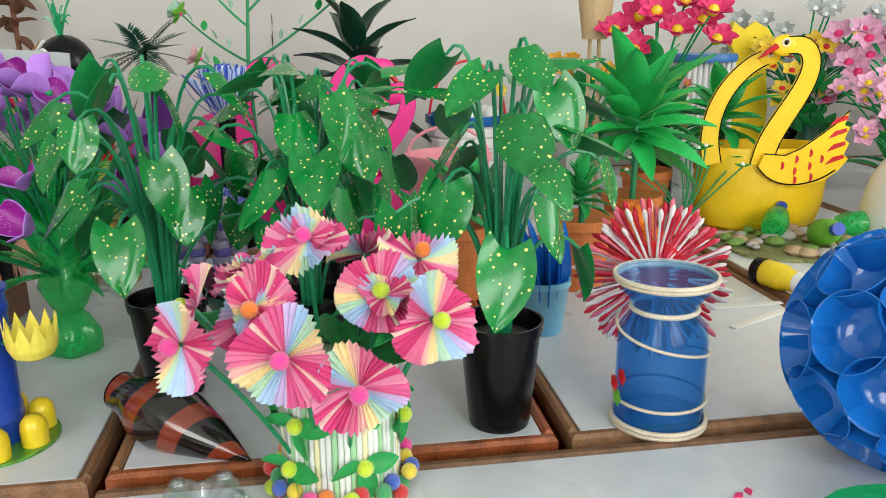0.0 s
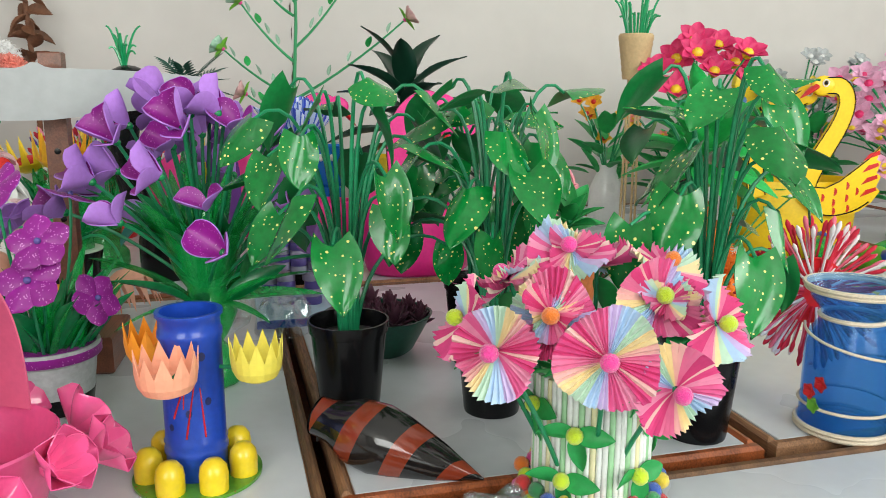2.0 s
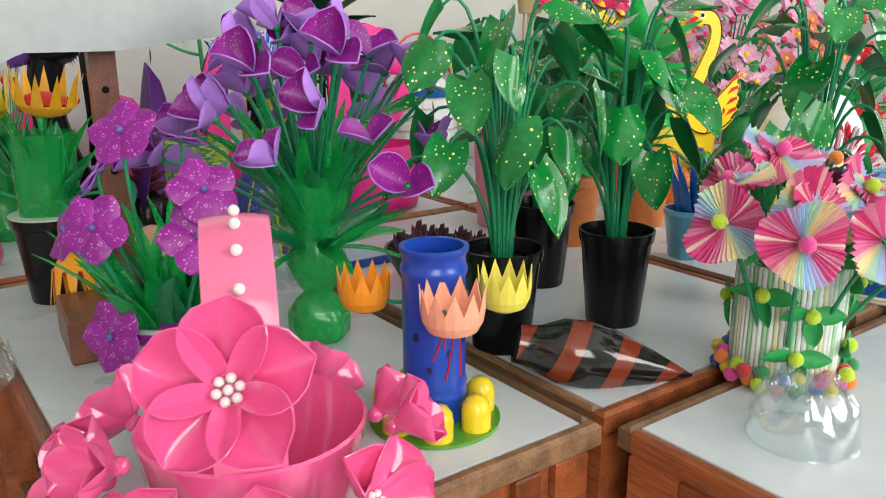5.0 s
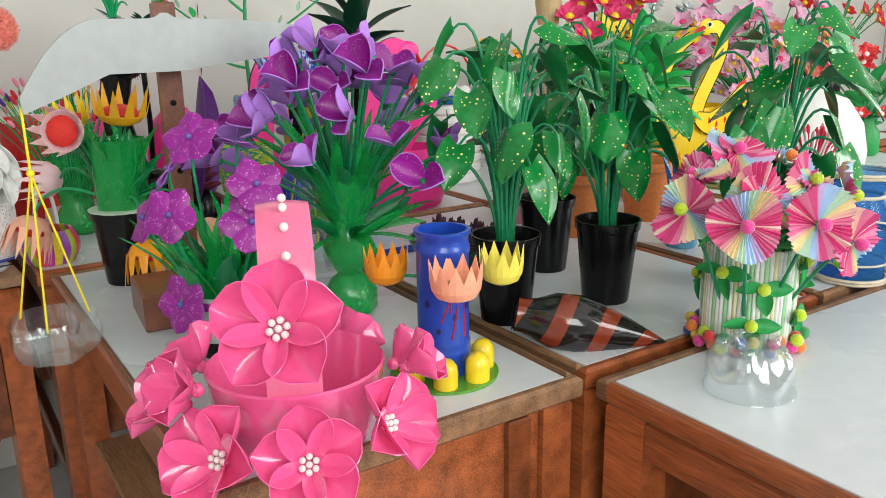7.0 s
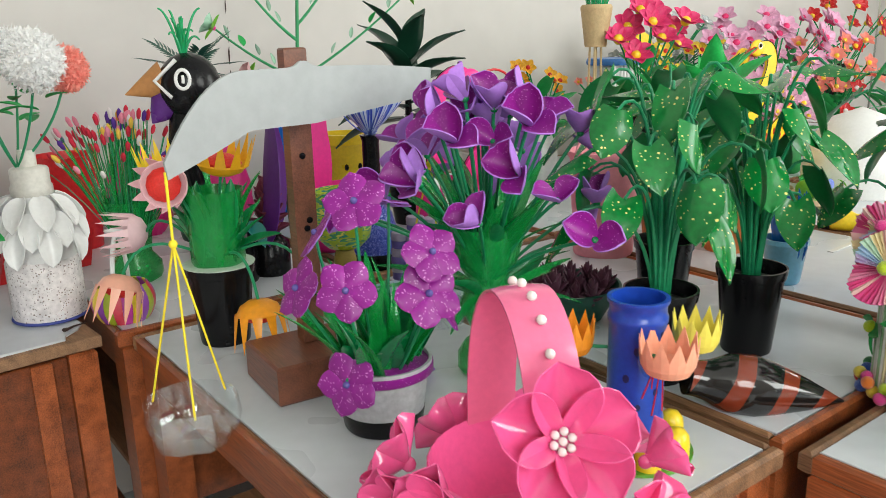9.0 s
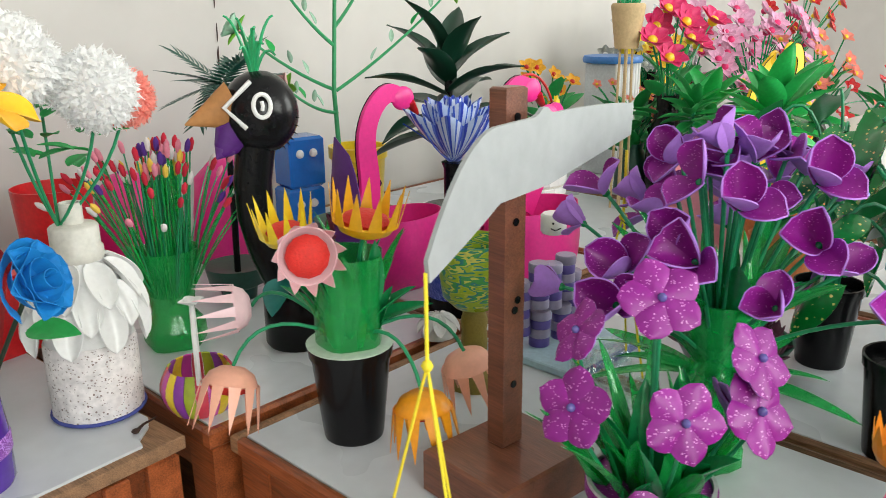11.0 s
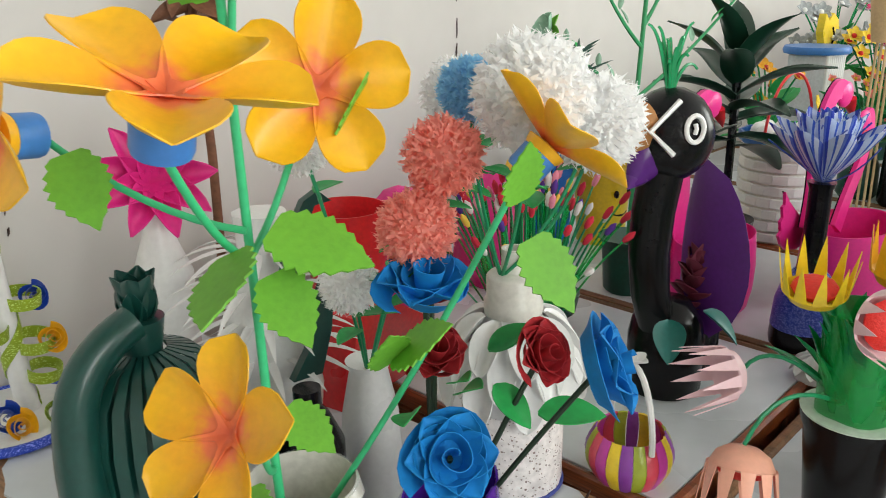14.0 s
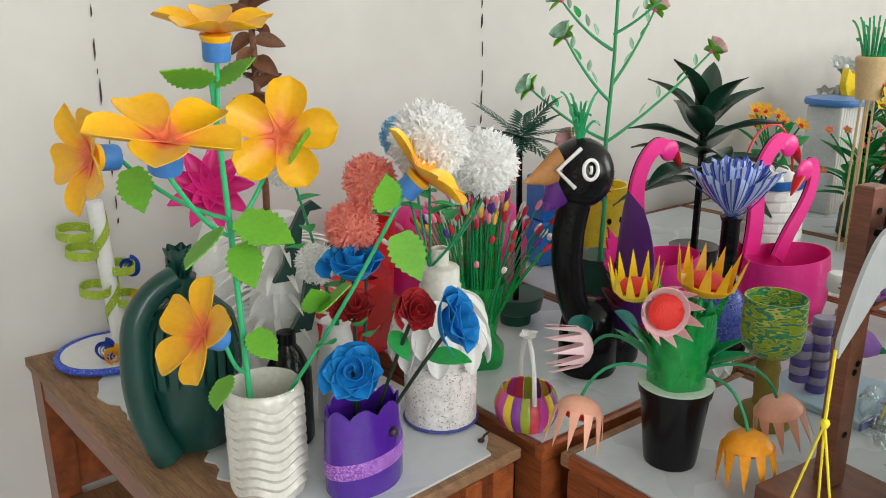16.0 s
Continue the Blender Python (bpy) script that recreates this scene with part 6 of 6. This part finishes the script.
rs = thing("rose_bouquet", (-1.16, 1.548, T + 0.0103), "blue and dark red paper roses with green leaves", "flowers")
rbase = Vector((-1.16, 1.548, T + 0.0103))
for k, (p, d, rad, m) in enumerate((((-1.189, 1.484, 0.902), (-0.35, -0.75, 0.6), 0.038, CYAN), ((-1.078, 1.432, 0.966), (0.5, -0.55, 0.3), 0.042, CYAN), ((-1.115, 1.462, 0.977), (0.1, -0.8, 0.5), 0.028, CRIM), ((-1.165, 1.535, 0.965), (-0.2, -0.5, 0.8), 0.028, CRIM), ((-1.155, 1.56, 1.012), (-0.1, -0.25, 1), 0.042, CYAN), ((-1.12, 1.60, 0.985), (0.3, 0.4, 0.8), 0.03, CRIM))):
    q = Vector(p) - rbase
    part("stem", tube(bow((q.x * 0.25, q.y * 0.15, 0.05), q, (0, 0, 0.004)), 0.0025), mat("dark_stem", (0.012, 0.03, 0.015), 0.5), rs)
    rolled(rs, q, d, rad * 0.9, m, "rose", 3.6)
    geo = ring_of(thick(petal(rad * 1.05, rad * 0.95, 1.0, 0.3, -0.1, 0.6, 0.05), 0.0006), 6, 30)
    part("outer_petals", geo, m, rs, m=face(q - Vector(d).normalized() * 0.006, d))
for p, d, s in (((-1.08, 1.50, 0.895), (0.6, -0.6, 0.1), 0.9), ((-1.20, 1.52, 0.93), (-0.6, -0.6, 0.4), 0.7), ((-1.13, 1.50, 0.94), (0.1, -0.7, -0.4), 0.7), ((-1.15, 1.52, 0.93), (-0.2, -0.7, 0.6), 0.7), ((-1.12, 1.52, 0.96), (0.7, -0.4, 0.5), 0.7), ((-1.17, 1.50, 0.955), (-0.3, -0.6, 0.5), 0.6)):
    part("leaf", small_leaf, None, rs, m=aim(Vector(p) - rbase, d, 0.4) @ Matrix.Scale(1.9 * s, 4))

# ---- red and pink things behind ----
rbx = thing("red_box", (-1.0, 1.94, T), "red plastic box with slanted top", "box", turn=20)
part("box", plate([(-0.09, 0), (0.08, 0), (0.095, 0.07), (0.0, 0.13), (-0.06, 0.12)], 0.10), RED, rbx, m=pose(0, 0.05, 0, 90, 0, 0))
rc = thing("red_pail", (-0.92, 2.10, T), "red plastic pail with pink plastic inside", "pail")
part("pail", lathe([(0.055, 0), (0.06, 0.1), (0.065, 0.2), (0.063, 0.2), (0.055, 0.1), (0.001, 0.02)], 28), RED, rc)
for p, s in (((-0.60, 2.12), 0.85), ((-0.78, 2.16), 0.8)):
    pg = thing("pink_bag", (*p, T), "crumpled hot pink plastic bag", "bag", "pink bags")
    part("bag", lathe([(0.07 * s, 0), (0.085 * s, 0.03), (0.08 * s, 0.12 * s), (0.065 * s, 0.2 * s), (0.03 * s, 0.24 * s), (0.001, 0.25 * s)], 28, lambda a, k: 1 + 0.09 * math.sin(5 * a + 2 * k) + 0.05 * math.sin(11 * a + k)), HOT, pg)
pbow = thing("pink_bow_flower", (-1.24, 1.985, T), "hot pink ribbon flower in a white bottle", "flower")
part("bottle", lathe([(0.035, 0), (0.036, 0.2), (0.014, 0.26), (0.014, 0.3), (0.001, 0.3)], 24), WHITE, pbow)
part("ribbon", ring_of(thick(petal(0.075, 0.035, 0.8, 0.4, -0.25, 0.8, 0.03), 0.001), 9, 35), HOT, pbow, m=face((0, 0, 0.31), (-0.1, -0.8, 0.4)))
br = thing("dried_branch", (-1.10, 2.165, T), "brown dried leaf branch standing by the wall", "plant")
DRY = mat("dried_leaf", (0.17, 0.07, 0.035), 0.7, vary=0.3)
part("stem", tube([(0, 0, 0), (0.005, 0, 0.3), (-0.005, 0, 0.7)], 0.008, 8, 0.006), DRY, br)
dlm = mesh("leaf", thick(petal(0.06, 0.032, 0.8, 0.3, -0.2), 0.0008), DRY)
for k in range(30):
    part("leaf", dlm, None, br, m=aim((0, 0, 0.40 + 0.011 * k), sph(k * 137.5, r.uniform(-40, 40)), r.uniform(-1, 1)))
em = thing("smile_pot", (-0.27, 2.16, T), "yellow pot with a drawn smiling face", "pot")
part("pot", lathe([(0.05, 0), (0.06, 0.16), (0.066, 0.165), (0.066, 0.19), (0.058, 0.19), (0.05, 0.02), (0.001, 0.02)], 28), YELLOW, em)
for x in (-0.018, 0.018):
    part("eye", ball(0.006, 8, 1.4), BLACK, em, m=Matrix.Translation((x, -0.0555, 0.11)))
part("smile", tube([Vector((0.024 * math.sin(a), -0.054 + 0.006 * abs(math.sin(a)), 0.075 - 0.012 * math.cos(a))) for a in [-1 + 0.25 * k for k in range(9)]], 0.0022), BLACK, em)
bs = thing("blue_face_boxes", (-0.40, 2.20, T), "stack of two blue boxes with cartoonlike eyes", "box")
for k in range(2):
    b = part("box", slab(0.085, 0.07, 0.11, 0.006), SKY, bs, m=pose(0.004 * k, 0, 0.1105 * k), smooth=False)
    for x in (-0.016, 0.016):
        part("eye", ball(0.010, 10), WHITE, b, m=Matrix.Translation((x, -0.034, 0.075)))

# ---- far right tables ----
cp = thing("cane_pot", (0.32, 1.905, T), "woven cane flower pot raised on thin sticks", "pot")
for k in range(4):
    part("stick", tube([sph(90 * k + 45, 0, 0.02), sph(90 * k + 45, 0, 0.014) + Vector((0, 0, 0.385))], 0.003), mat("bamboo", (0.52, 0.38, 0.20), 0.6), cp)
part("pot", lathe([(0.027, 0.385)] + [(0.027 + 0.0009 * k + (0.0008 if k % 2 else 0), 0.387 + 0.0068 * k) for k in range(15)] + [(0.036, 0.487), (0.001, 0.47)], 28), mat("cane_weave", (0.50, 0.36, 0.19), 0.7, bump=0.6), cp)
for k in range(26):
    part("strip", tube(bow(sph(k * 137, 0, 0.02) + Vector((0, 0, 0.47)), sph(k * 137, 0, r.uniform(0.02, 0.06)) + Vector((0, 0, r.uniform(0.52, 0.58))), (0, 0, 0.02), 5), 0.0025, 5), CREST, cp)
ORPOT = mat("terracotta_paint", (0.55, 0.16, 0.035), 0.6, vary=0.2)
BRIGHT = mat("bright_green_sheet", (0.025, 0.46, 0.10), 0.3, vary=0.2, coat=0.2, clear=0.1)


def burst(p, label, n, L, W, z, material, pot, potlabel="", seed=3, lift0=-25):
    """A potted burst of pointed leaves."""
    q = random.Random(seed)
    root = thing("potted_plant", p, label, "plant", "potted plants")
    part("pot", lathe([(0.04, 0), (0.05, 0.1), (0.055, 0.102), (0.055, 0.118), (0.05, 0.118), (0.001, 0.1)], 28), pot, root)
    part("stem", tube([(0, 0, 0.09), (0.003, 0, z * 0.7), (0, 0, z)], 0.006), STEM, root)
    me = mesh("leaf", thick(petal(L, W, 0.75, 0.2, -0.2, 1.0, 0.015), 0.0007), material)
    for k in range(n):
        part("leaf", me, None, root, m=aim((0, 0, z * (0.8 + 0.2 * k / n)), sph(k * 137.5, lift0 + 100 * k / n), q.uniform(-0.4, 0.4)) @ Matrix.Scale(q.uniform(0.75, 1.1), 4))
    return root


burst((0.335, 1.52, T), "bright green pointed-leaf plant in orange pot", 34, 0.15, 0.05, 0.27, BRIGHT, ORPOT)
burst((0.60, 1.86, T), "green broad-leaf plant in orange pot", 22, 0.12, 0.045, 0.24, BRIGHT, ORPOT, seed=8)
burst((0.215, 1.345, T), "small mixed green plant in terracotta pot", 26, 0.06, 0.02, 0.17, GREEN, ORPOT, seed=9, lift0=-10)
burst((0.42, 1.78, T), "leafy green plant in terracotta pot", 24, 0.10, 0.035, 0.26, GREEN, ORPOT, seed=10)
of = thing("orange_flower_heap", (0.30, 1.36, T), "orange paper flowers beside a clay pot", "flowers")
for k in range(5):
    ruffle(of, (0.02 * (k % 3), 0.012 * k, 0.03 + 0.035 * (k // 2)), (0.1, -0.6, 0.8), 0.03, mat("orange_paper", (0.85, 0.22, 0.02), 0.8), 150, 40 + k, "paper_flower")
bl = thing("blue_leaf_cup", (0.135, 1.14, T), "pale blue cup holding blue pointed leaves", "cup")
part("cup", lathe([(0.026, 0), (0.028, 0.004), (0.036, 0.068), (0.0385, 0.07), (0.0385, 0.078), (0.035, 0.078), (0.026, 0.01), (0.001, 0.01)], 30), mat("aqua_cup", (0.16, 0.44, 0.60), 0.3, coat=0.3), bl)
for k in range(9):
    part("leaf", thick(petal(0.13, 0.032, 0.6, 0.4, -0.05), 0.0012), SKY, bl, m=aim(sph(k * 40, 0, 0.014) + Vector((0, 0, 0.03)), sph(k * 40, 82), 1.0))
lt = thing("bead_tree", (0.48, 1.70, T), "small green wire tree with pale beads", "ornament")
part("base", lathe([(0.035, 0), (0.034, 0.03), (0.001, 0.032)], 24), WHITE, lt)
for k in range(12):
    d = sph(k * 137.5, r.uniform(35, 80), 0.16)
    part("branch", tube(bow((0, 0, 0.02), d + Vector((0, 0, 0.03)), (0.01, 0, 0.01)), 0.0018), BRANCH, lt)
    part("leaf", ring_of(thick(petal(0.018, 0.013, 0.9, 0.2), 0.0005), 5, 15), GREEN_PET, lt, m=Matrix.Translation(d + Vector((0, 0, 0.03))))
    part("bead", ball(0.005, 8), PEARL, lt, m=Matrix.Translation(d + Vector((0, 0, 0.035))))
gd = thing("pebble_garden", (0.68, 1.58, T), "mossy pebble mat with cut green bottles", "ornament")
part("mat", plate([(0.17 * math.cos(a) * (1 + 0.08 * math.sin(5 * a)), 0.12 * math.sin(a)) for a in [2 * math.pi * k / 40 for k in range(40)]], 0.006), mat("moss_mat", (0.20, 0.22, 0.08), 0.9, bump=0.9, vary=0.5), gd)
for k in range(60):
    a, q = r.uniform(0, 6.28), math.sqrt(r.random())
    part("pebble", ball(r.uniform(0.008, 0.02), 8, 0.6), mat(("pebble_tan", "pebble_grey", "pebble_moss")[k % 3], ((0.42, 0.30, 0.18), (0.38, 0.37, 0.34), (0.16, 0.28, 0.06))[k % 3], 0.8), gd, m=Matrix.Translation((0.16 * q * math.cos(a), 0.11 * q * math.sin(a), 0.012)))
for k, (x, y) in enumerate(((0.02, -0.02), (0.08, 0.03), (0.13, -0.04), (-0.05, 0.02))):
    part("cut_bottle", at(lathe([(0.022, 0), (0.026, 0.02), (0.022, 0.05), (0.010, 0.06), (0.01, 0.075), (0.001, 0.075)], 20), pose(0, 0, 0, 70, 0, 50 * k)), GREEN_PET if k % 2 else LIME, gd, m=Matrix.Translation((x, y, 0.03)))
    part("bottle_cap", at(lathe([(0.012, 0.07), (0.012, 0.085), (0.001, 0.085)], 16), pose(0, 0, 0, 70, 0, 50 * k)), BLUE, gd, m=Matrix.Translation((x, y, 0.03)))
wd = thing("white_shade", (0.93, 1.58, T), "plain white paper dome", "shade")
part("dome", lathe([(0.13, 0), (0.135, 0.06), (0.12, 0.13), (0.08, 0.19), (0.001, 0.22)], 36), WHITE, wd)
wbx = thing("ribbed_box", (0.66, 2.24, T), "pale ribbed stand with blue top edge", "stand", turn=9)
part("core", slab(0.13, 0.1, 0.32, 0.003), mat("pale_grey_card", (0.60, 0.63, 0.66), 0.6), wbx, smooth=False)
for k in range(9):
    part("rib", lathe([(0.006, 0), (0.006, 0.32), (0.001, 0.32)], 8), WHITE, wbx, m=Matrix.Translation((-0.06 + 0.015 * k, -0.052, 0)))
part("top", lathe([(0.085, 0.321), (0.088, 0.33), (0.084, 0.34), (0.001, 0.342)], 28), CAPB, wbx)


def blossom_vase(p, label, material, centre, spots, rad, vase, z0=0.12, petals=5, seed=1, greens=10):
    """A vase of stemmed blossoms at spots relative to its base."""
    q = random.Random(seed)
    root = thing("blossom_vase", p, label, "flowers", "blossom vases")
    part("vase", lathe([(0.04, 0), (0.048, 0.01), (0.045, z0 * 0.8), (0.025, z0 * 1.2), (0.028, z0 * 1.35), (0.001, z0 * 1.3)], 24), vase, root)
    pet = mesh("petal", thick(petal(rad, rad * 0.72, 0.9, 0.25, 0.08, 0.9), 0.0008), material)
    for x, y, z in spots:
        d = Vector((x * 1.5 - 0.1, y - 0.5, 0.5 + q.uniform(-0.3, 0.3)))
        part("stem", tube(bow((0, 0, z0), (x, y, z), (0, 0, 0.02), 5), 0.0025, 5), DEEP_GREEN, root)
        f = part("blossom", at(ball(rad * 0.28, 10), Matrix.Translation((0, 0, 0.003))), centre, root, m=face((x, y, z), d, q.uniform(0, 6)))
        for k in range(petals):
            part("petal", pet, None, f, m=Matrix.Rotation(2 * math.pi * k / petals, 4, "Z") @ Matrix.Rotation(-radians(22), 4, "Y"))
    for k in range(greens):
        part("leaf", small_leaf, None, root, m=aim(sph(k * 137.5, 0, 0.012 * (k % 5)) + Vector((0, 0, z0 + 0.018 * (k % 8))), sph(k * 137.5, 15 + 6 * (k % 9)), 0.2) @ Matrix.Scale(2.4, 4))
    return root


CHERRY = mat("cherry_pink_foam", (0.72, 0.03, 0.16), 0.55, vary=0.12)
blossom_vase((0.455, 1.88, T), "cherry pink flowers with yellow hearts in bottle", CHERRY, YELLOW, [(x, y, z) for x, y, z in ((-0.10, -0.02, 0.40), (-0.04, 0.02, 0.43), (0.03, -0.03, 0.40), (0.09, 0.0, 0.42), (-0.06, -0.04, 0.36), (0.06, 0.03, 0.46), (0.0, 0.02, 0.47), (0.13, 0.02, 0.38), (0.10, -0.04, 0.44), (-0.02, -0.05, 0.44))], 0.048, BLACK, 0.2, 6, 2)
GREYF = mat("silver_grey_film", (0.52, 0.55, 0.56), 0.3, clear=0.3)
q_ = random.Random(4)
blossom_vase((0.97, 2.36, T), "silvery film flowers in a black bottle", GREYF, WHITE, [(q_.uniform(-0.22, 0.22), q_.uniform(-0.08, 0.06), q_.uniform(0.28, 0.46)) for _ in range(34)], 0.032, BLACK, 0.2, 6, 5)
PINKLILAC = mat("pink_lilac_foam", (0.76, 0.40, 0.58), 0.65, vary=0.15)
blossom_vase((1.16, 2.08, T), "pink lilac foam blossoms crowded in a vase", PINKLILAC, CHERRY, [(q_.uniform(-0.2, 0.2), q_.uniform(-0.1, 0.1), q_.uniform(0.22, 0.42)) for _ in range(40)], 0.042, ROSE, 0.14, 5, 6)
blossom_vase((1.55, 2.35, T), "pink lilac foam blossoms on tall stems", PINKLILAC, CHERRY, [(q_.uniform(-0.25, 0.25), q_.uniform(-0.1, 0.1), q_.uniform(0.2, 0.46)) for _ in range(40)], 0.046, WHITE, 0.16, 5, 7)
blossom_vase((1.95, 2.42, T), "red foam flowers on tall green stems", RED, YELLOW, [(q_.uniform(-0.25, 0.25), q_.uniform(-0.08, 0.08), q_.uniform(0.3, 0.52)) for _ in range(18)], 0.04, BLACK, 0.2, 6, 8)
blossom_vase((0.35, 2.18, T), "small mixed flowers with green leaves", mat("warm_yellow_foam", (0.85, 0.45, 0.03), 0.6), RED, [(q_.uniform(-0.1, 0.1), q_.uniform(-0.06, 0.06), q_.uniform(0.2, 0.34)) for _ in range(10)], 0.026, WHITE, 0.12, 5, 9, 20)
blossom_vase((0.47, 1.99, T), "tiny blue and coral flowers over green leaves", CORAL, YELLOW, [(q_.uniform(-0.12, 0.12), q_.uniform(-0.08, 0.08), q_.uniform(0.18, 0.30)) for _ in range(14)], 0.014, FAN, 0.1, 5, 10, 26)
blossom_vase((1.30, 1.72, T), "red and white foam flowers in a green bowl", RED, WHITE, [(q_.uniform(-0.15, 0.15), q_.uniform(-0.1, 0.1), q_.uniform(0.12, 0.3)) for _ in range(22)], 0.028, GREEN, 0.08, 5, 11, 24)
ch = thing("yellow_rooster", (0.80, 2.30, T), "yellow cut-out rooster figure with black lines", "figure", turn=9)
part("figure", plate([(-0.05, 0), (0.05, 0), (0.055, 0.2), (0.04, 0.3), (0.06, 0.36), (0.04, 0.40), (0.0, 0.42), (-0.03, 0.40), (-0.06, 0.42), (-0.07, 0.37), (-0.045, 0.33), (-0.05, 0.2)], 0.02), YELLOW, ch, m=pose(0, 0, 0, 90, 0, 0))
part("line", tube([(0.0, -0.021, 0.38), (0.02, -0.021, 0.35), (0.0, -0.021, 0.33), (0.02, -0.021, 0.30)], 0.003), BLACK, ch)
blossom_vase((1.02, 1.88, T), "lilac foam blossoms over a green bowl", PINKLILAC, YELLOW, [(q_.uniform(-0.14, 0.14), q_.uniform(-0.1, 0.1), q_.uniform(0.14, 0.32)) for _ in range(26)], 0.03, GREEN, 0.08, 5, 12, 18)
blossom_vase((0.93, 2.18, T), "mixed yellow flowers over broad leaves", mat("lemon_foam", (0.85, 0.62, 0.05), 0.6), RED, [(q_.uniform(-0.14, 0.14), q_.uniform(-0.06, 0.06), q_.uniform(0.2, 0.38)) for _ in range(14)], 0.03, FAN, 0.12, 5, 13, 26)
blossom_vase((1.42, 2.02, T), "red and coral flowers with dense leaves", CORAL, YELLOW, [(q_.uniform(-0.18, 0.18), q_.uniform(-0.1, 0.1), q_.uniform(0.16, 0.38)) for _ in range(24)], 0.032, BLACK, 0.1, 5, 14, 26)
burst((0.02, 1.30, T), "dense green leaf plant in a terracotta pot", 20, 0.07, 0.03, 0.17, GREEN, ORPOT, seed=15)

# ---- scraps on the desks ----
sd = thing("spoon_dome", (-0.515, 1.542, T), "small white dome of plastic spoon bowls", "ornament")
part("dome", lathe([(0.026, 0), (0.027, 0.004), (0.022, 0.022), (0.010, 0.033), (0.001, 0.035)], 20), WHITE, sd)
for k in range(9):
    part("spoon_petal", sp, None, sd, m=aim(sph(40 * k, 0, 0.006) + Vector((0, 0, 0.036)), sph(40 * k, -42), 0.1) @ Matrix.Scale(0.62, 4))
wk = thing("dark_splinter", (-0.964, 1.543, T), "dark splinter of wood lying on laminate", "splinter", turn=35)
part("splinter", at(tube([(-0.016, 0, 0.003), (0, 0.002, 0.0035), (0.02, -0.001, 0.003)], 0.0028, 6, 0.001), Matrix.Diagonal((1, 1, 0.8, 1))), CHIP, wk)
part("knot", ball(0.0055, 8, 0.5), CHIP, wk, m=Matrix.Translation((-0.017, 0, 0.003)))
for x, y, a in ((0.270, 0.722, 20), (0.282, 0.728, 75), (0.31, 1.07, 10), (0.345, 1.11, 50)):
    sc_ = thing("paper_scrap", (x, y, T), "tiny cherry pink scrap of foam", "scrap", "foam scraps", a)
    part("scrap", plate([(-0.006, -0.002), (0.003, -0.004), (0.007, 0.001), (0.001, 0.004)], 0.0012), CHERRY, sc_, smooth=False)
fp = thing("fallen_petal", (-0.584, 1.102, T), "dark purple foam petal fallen on the desk", "petal", turn=15)
part("petal", TULIP[1], None, fp, m=pose(-0.02, 0, 0.008, 0, 0, 0) @ Matrix.Scale(0.85, 4))
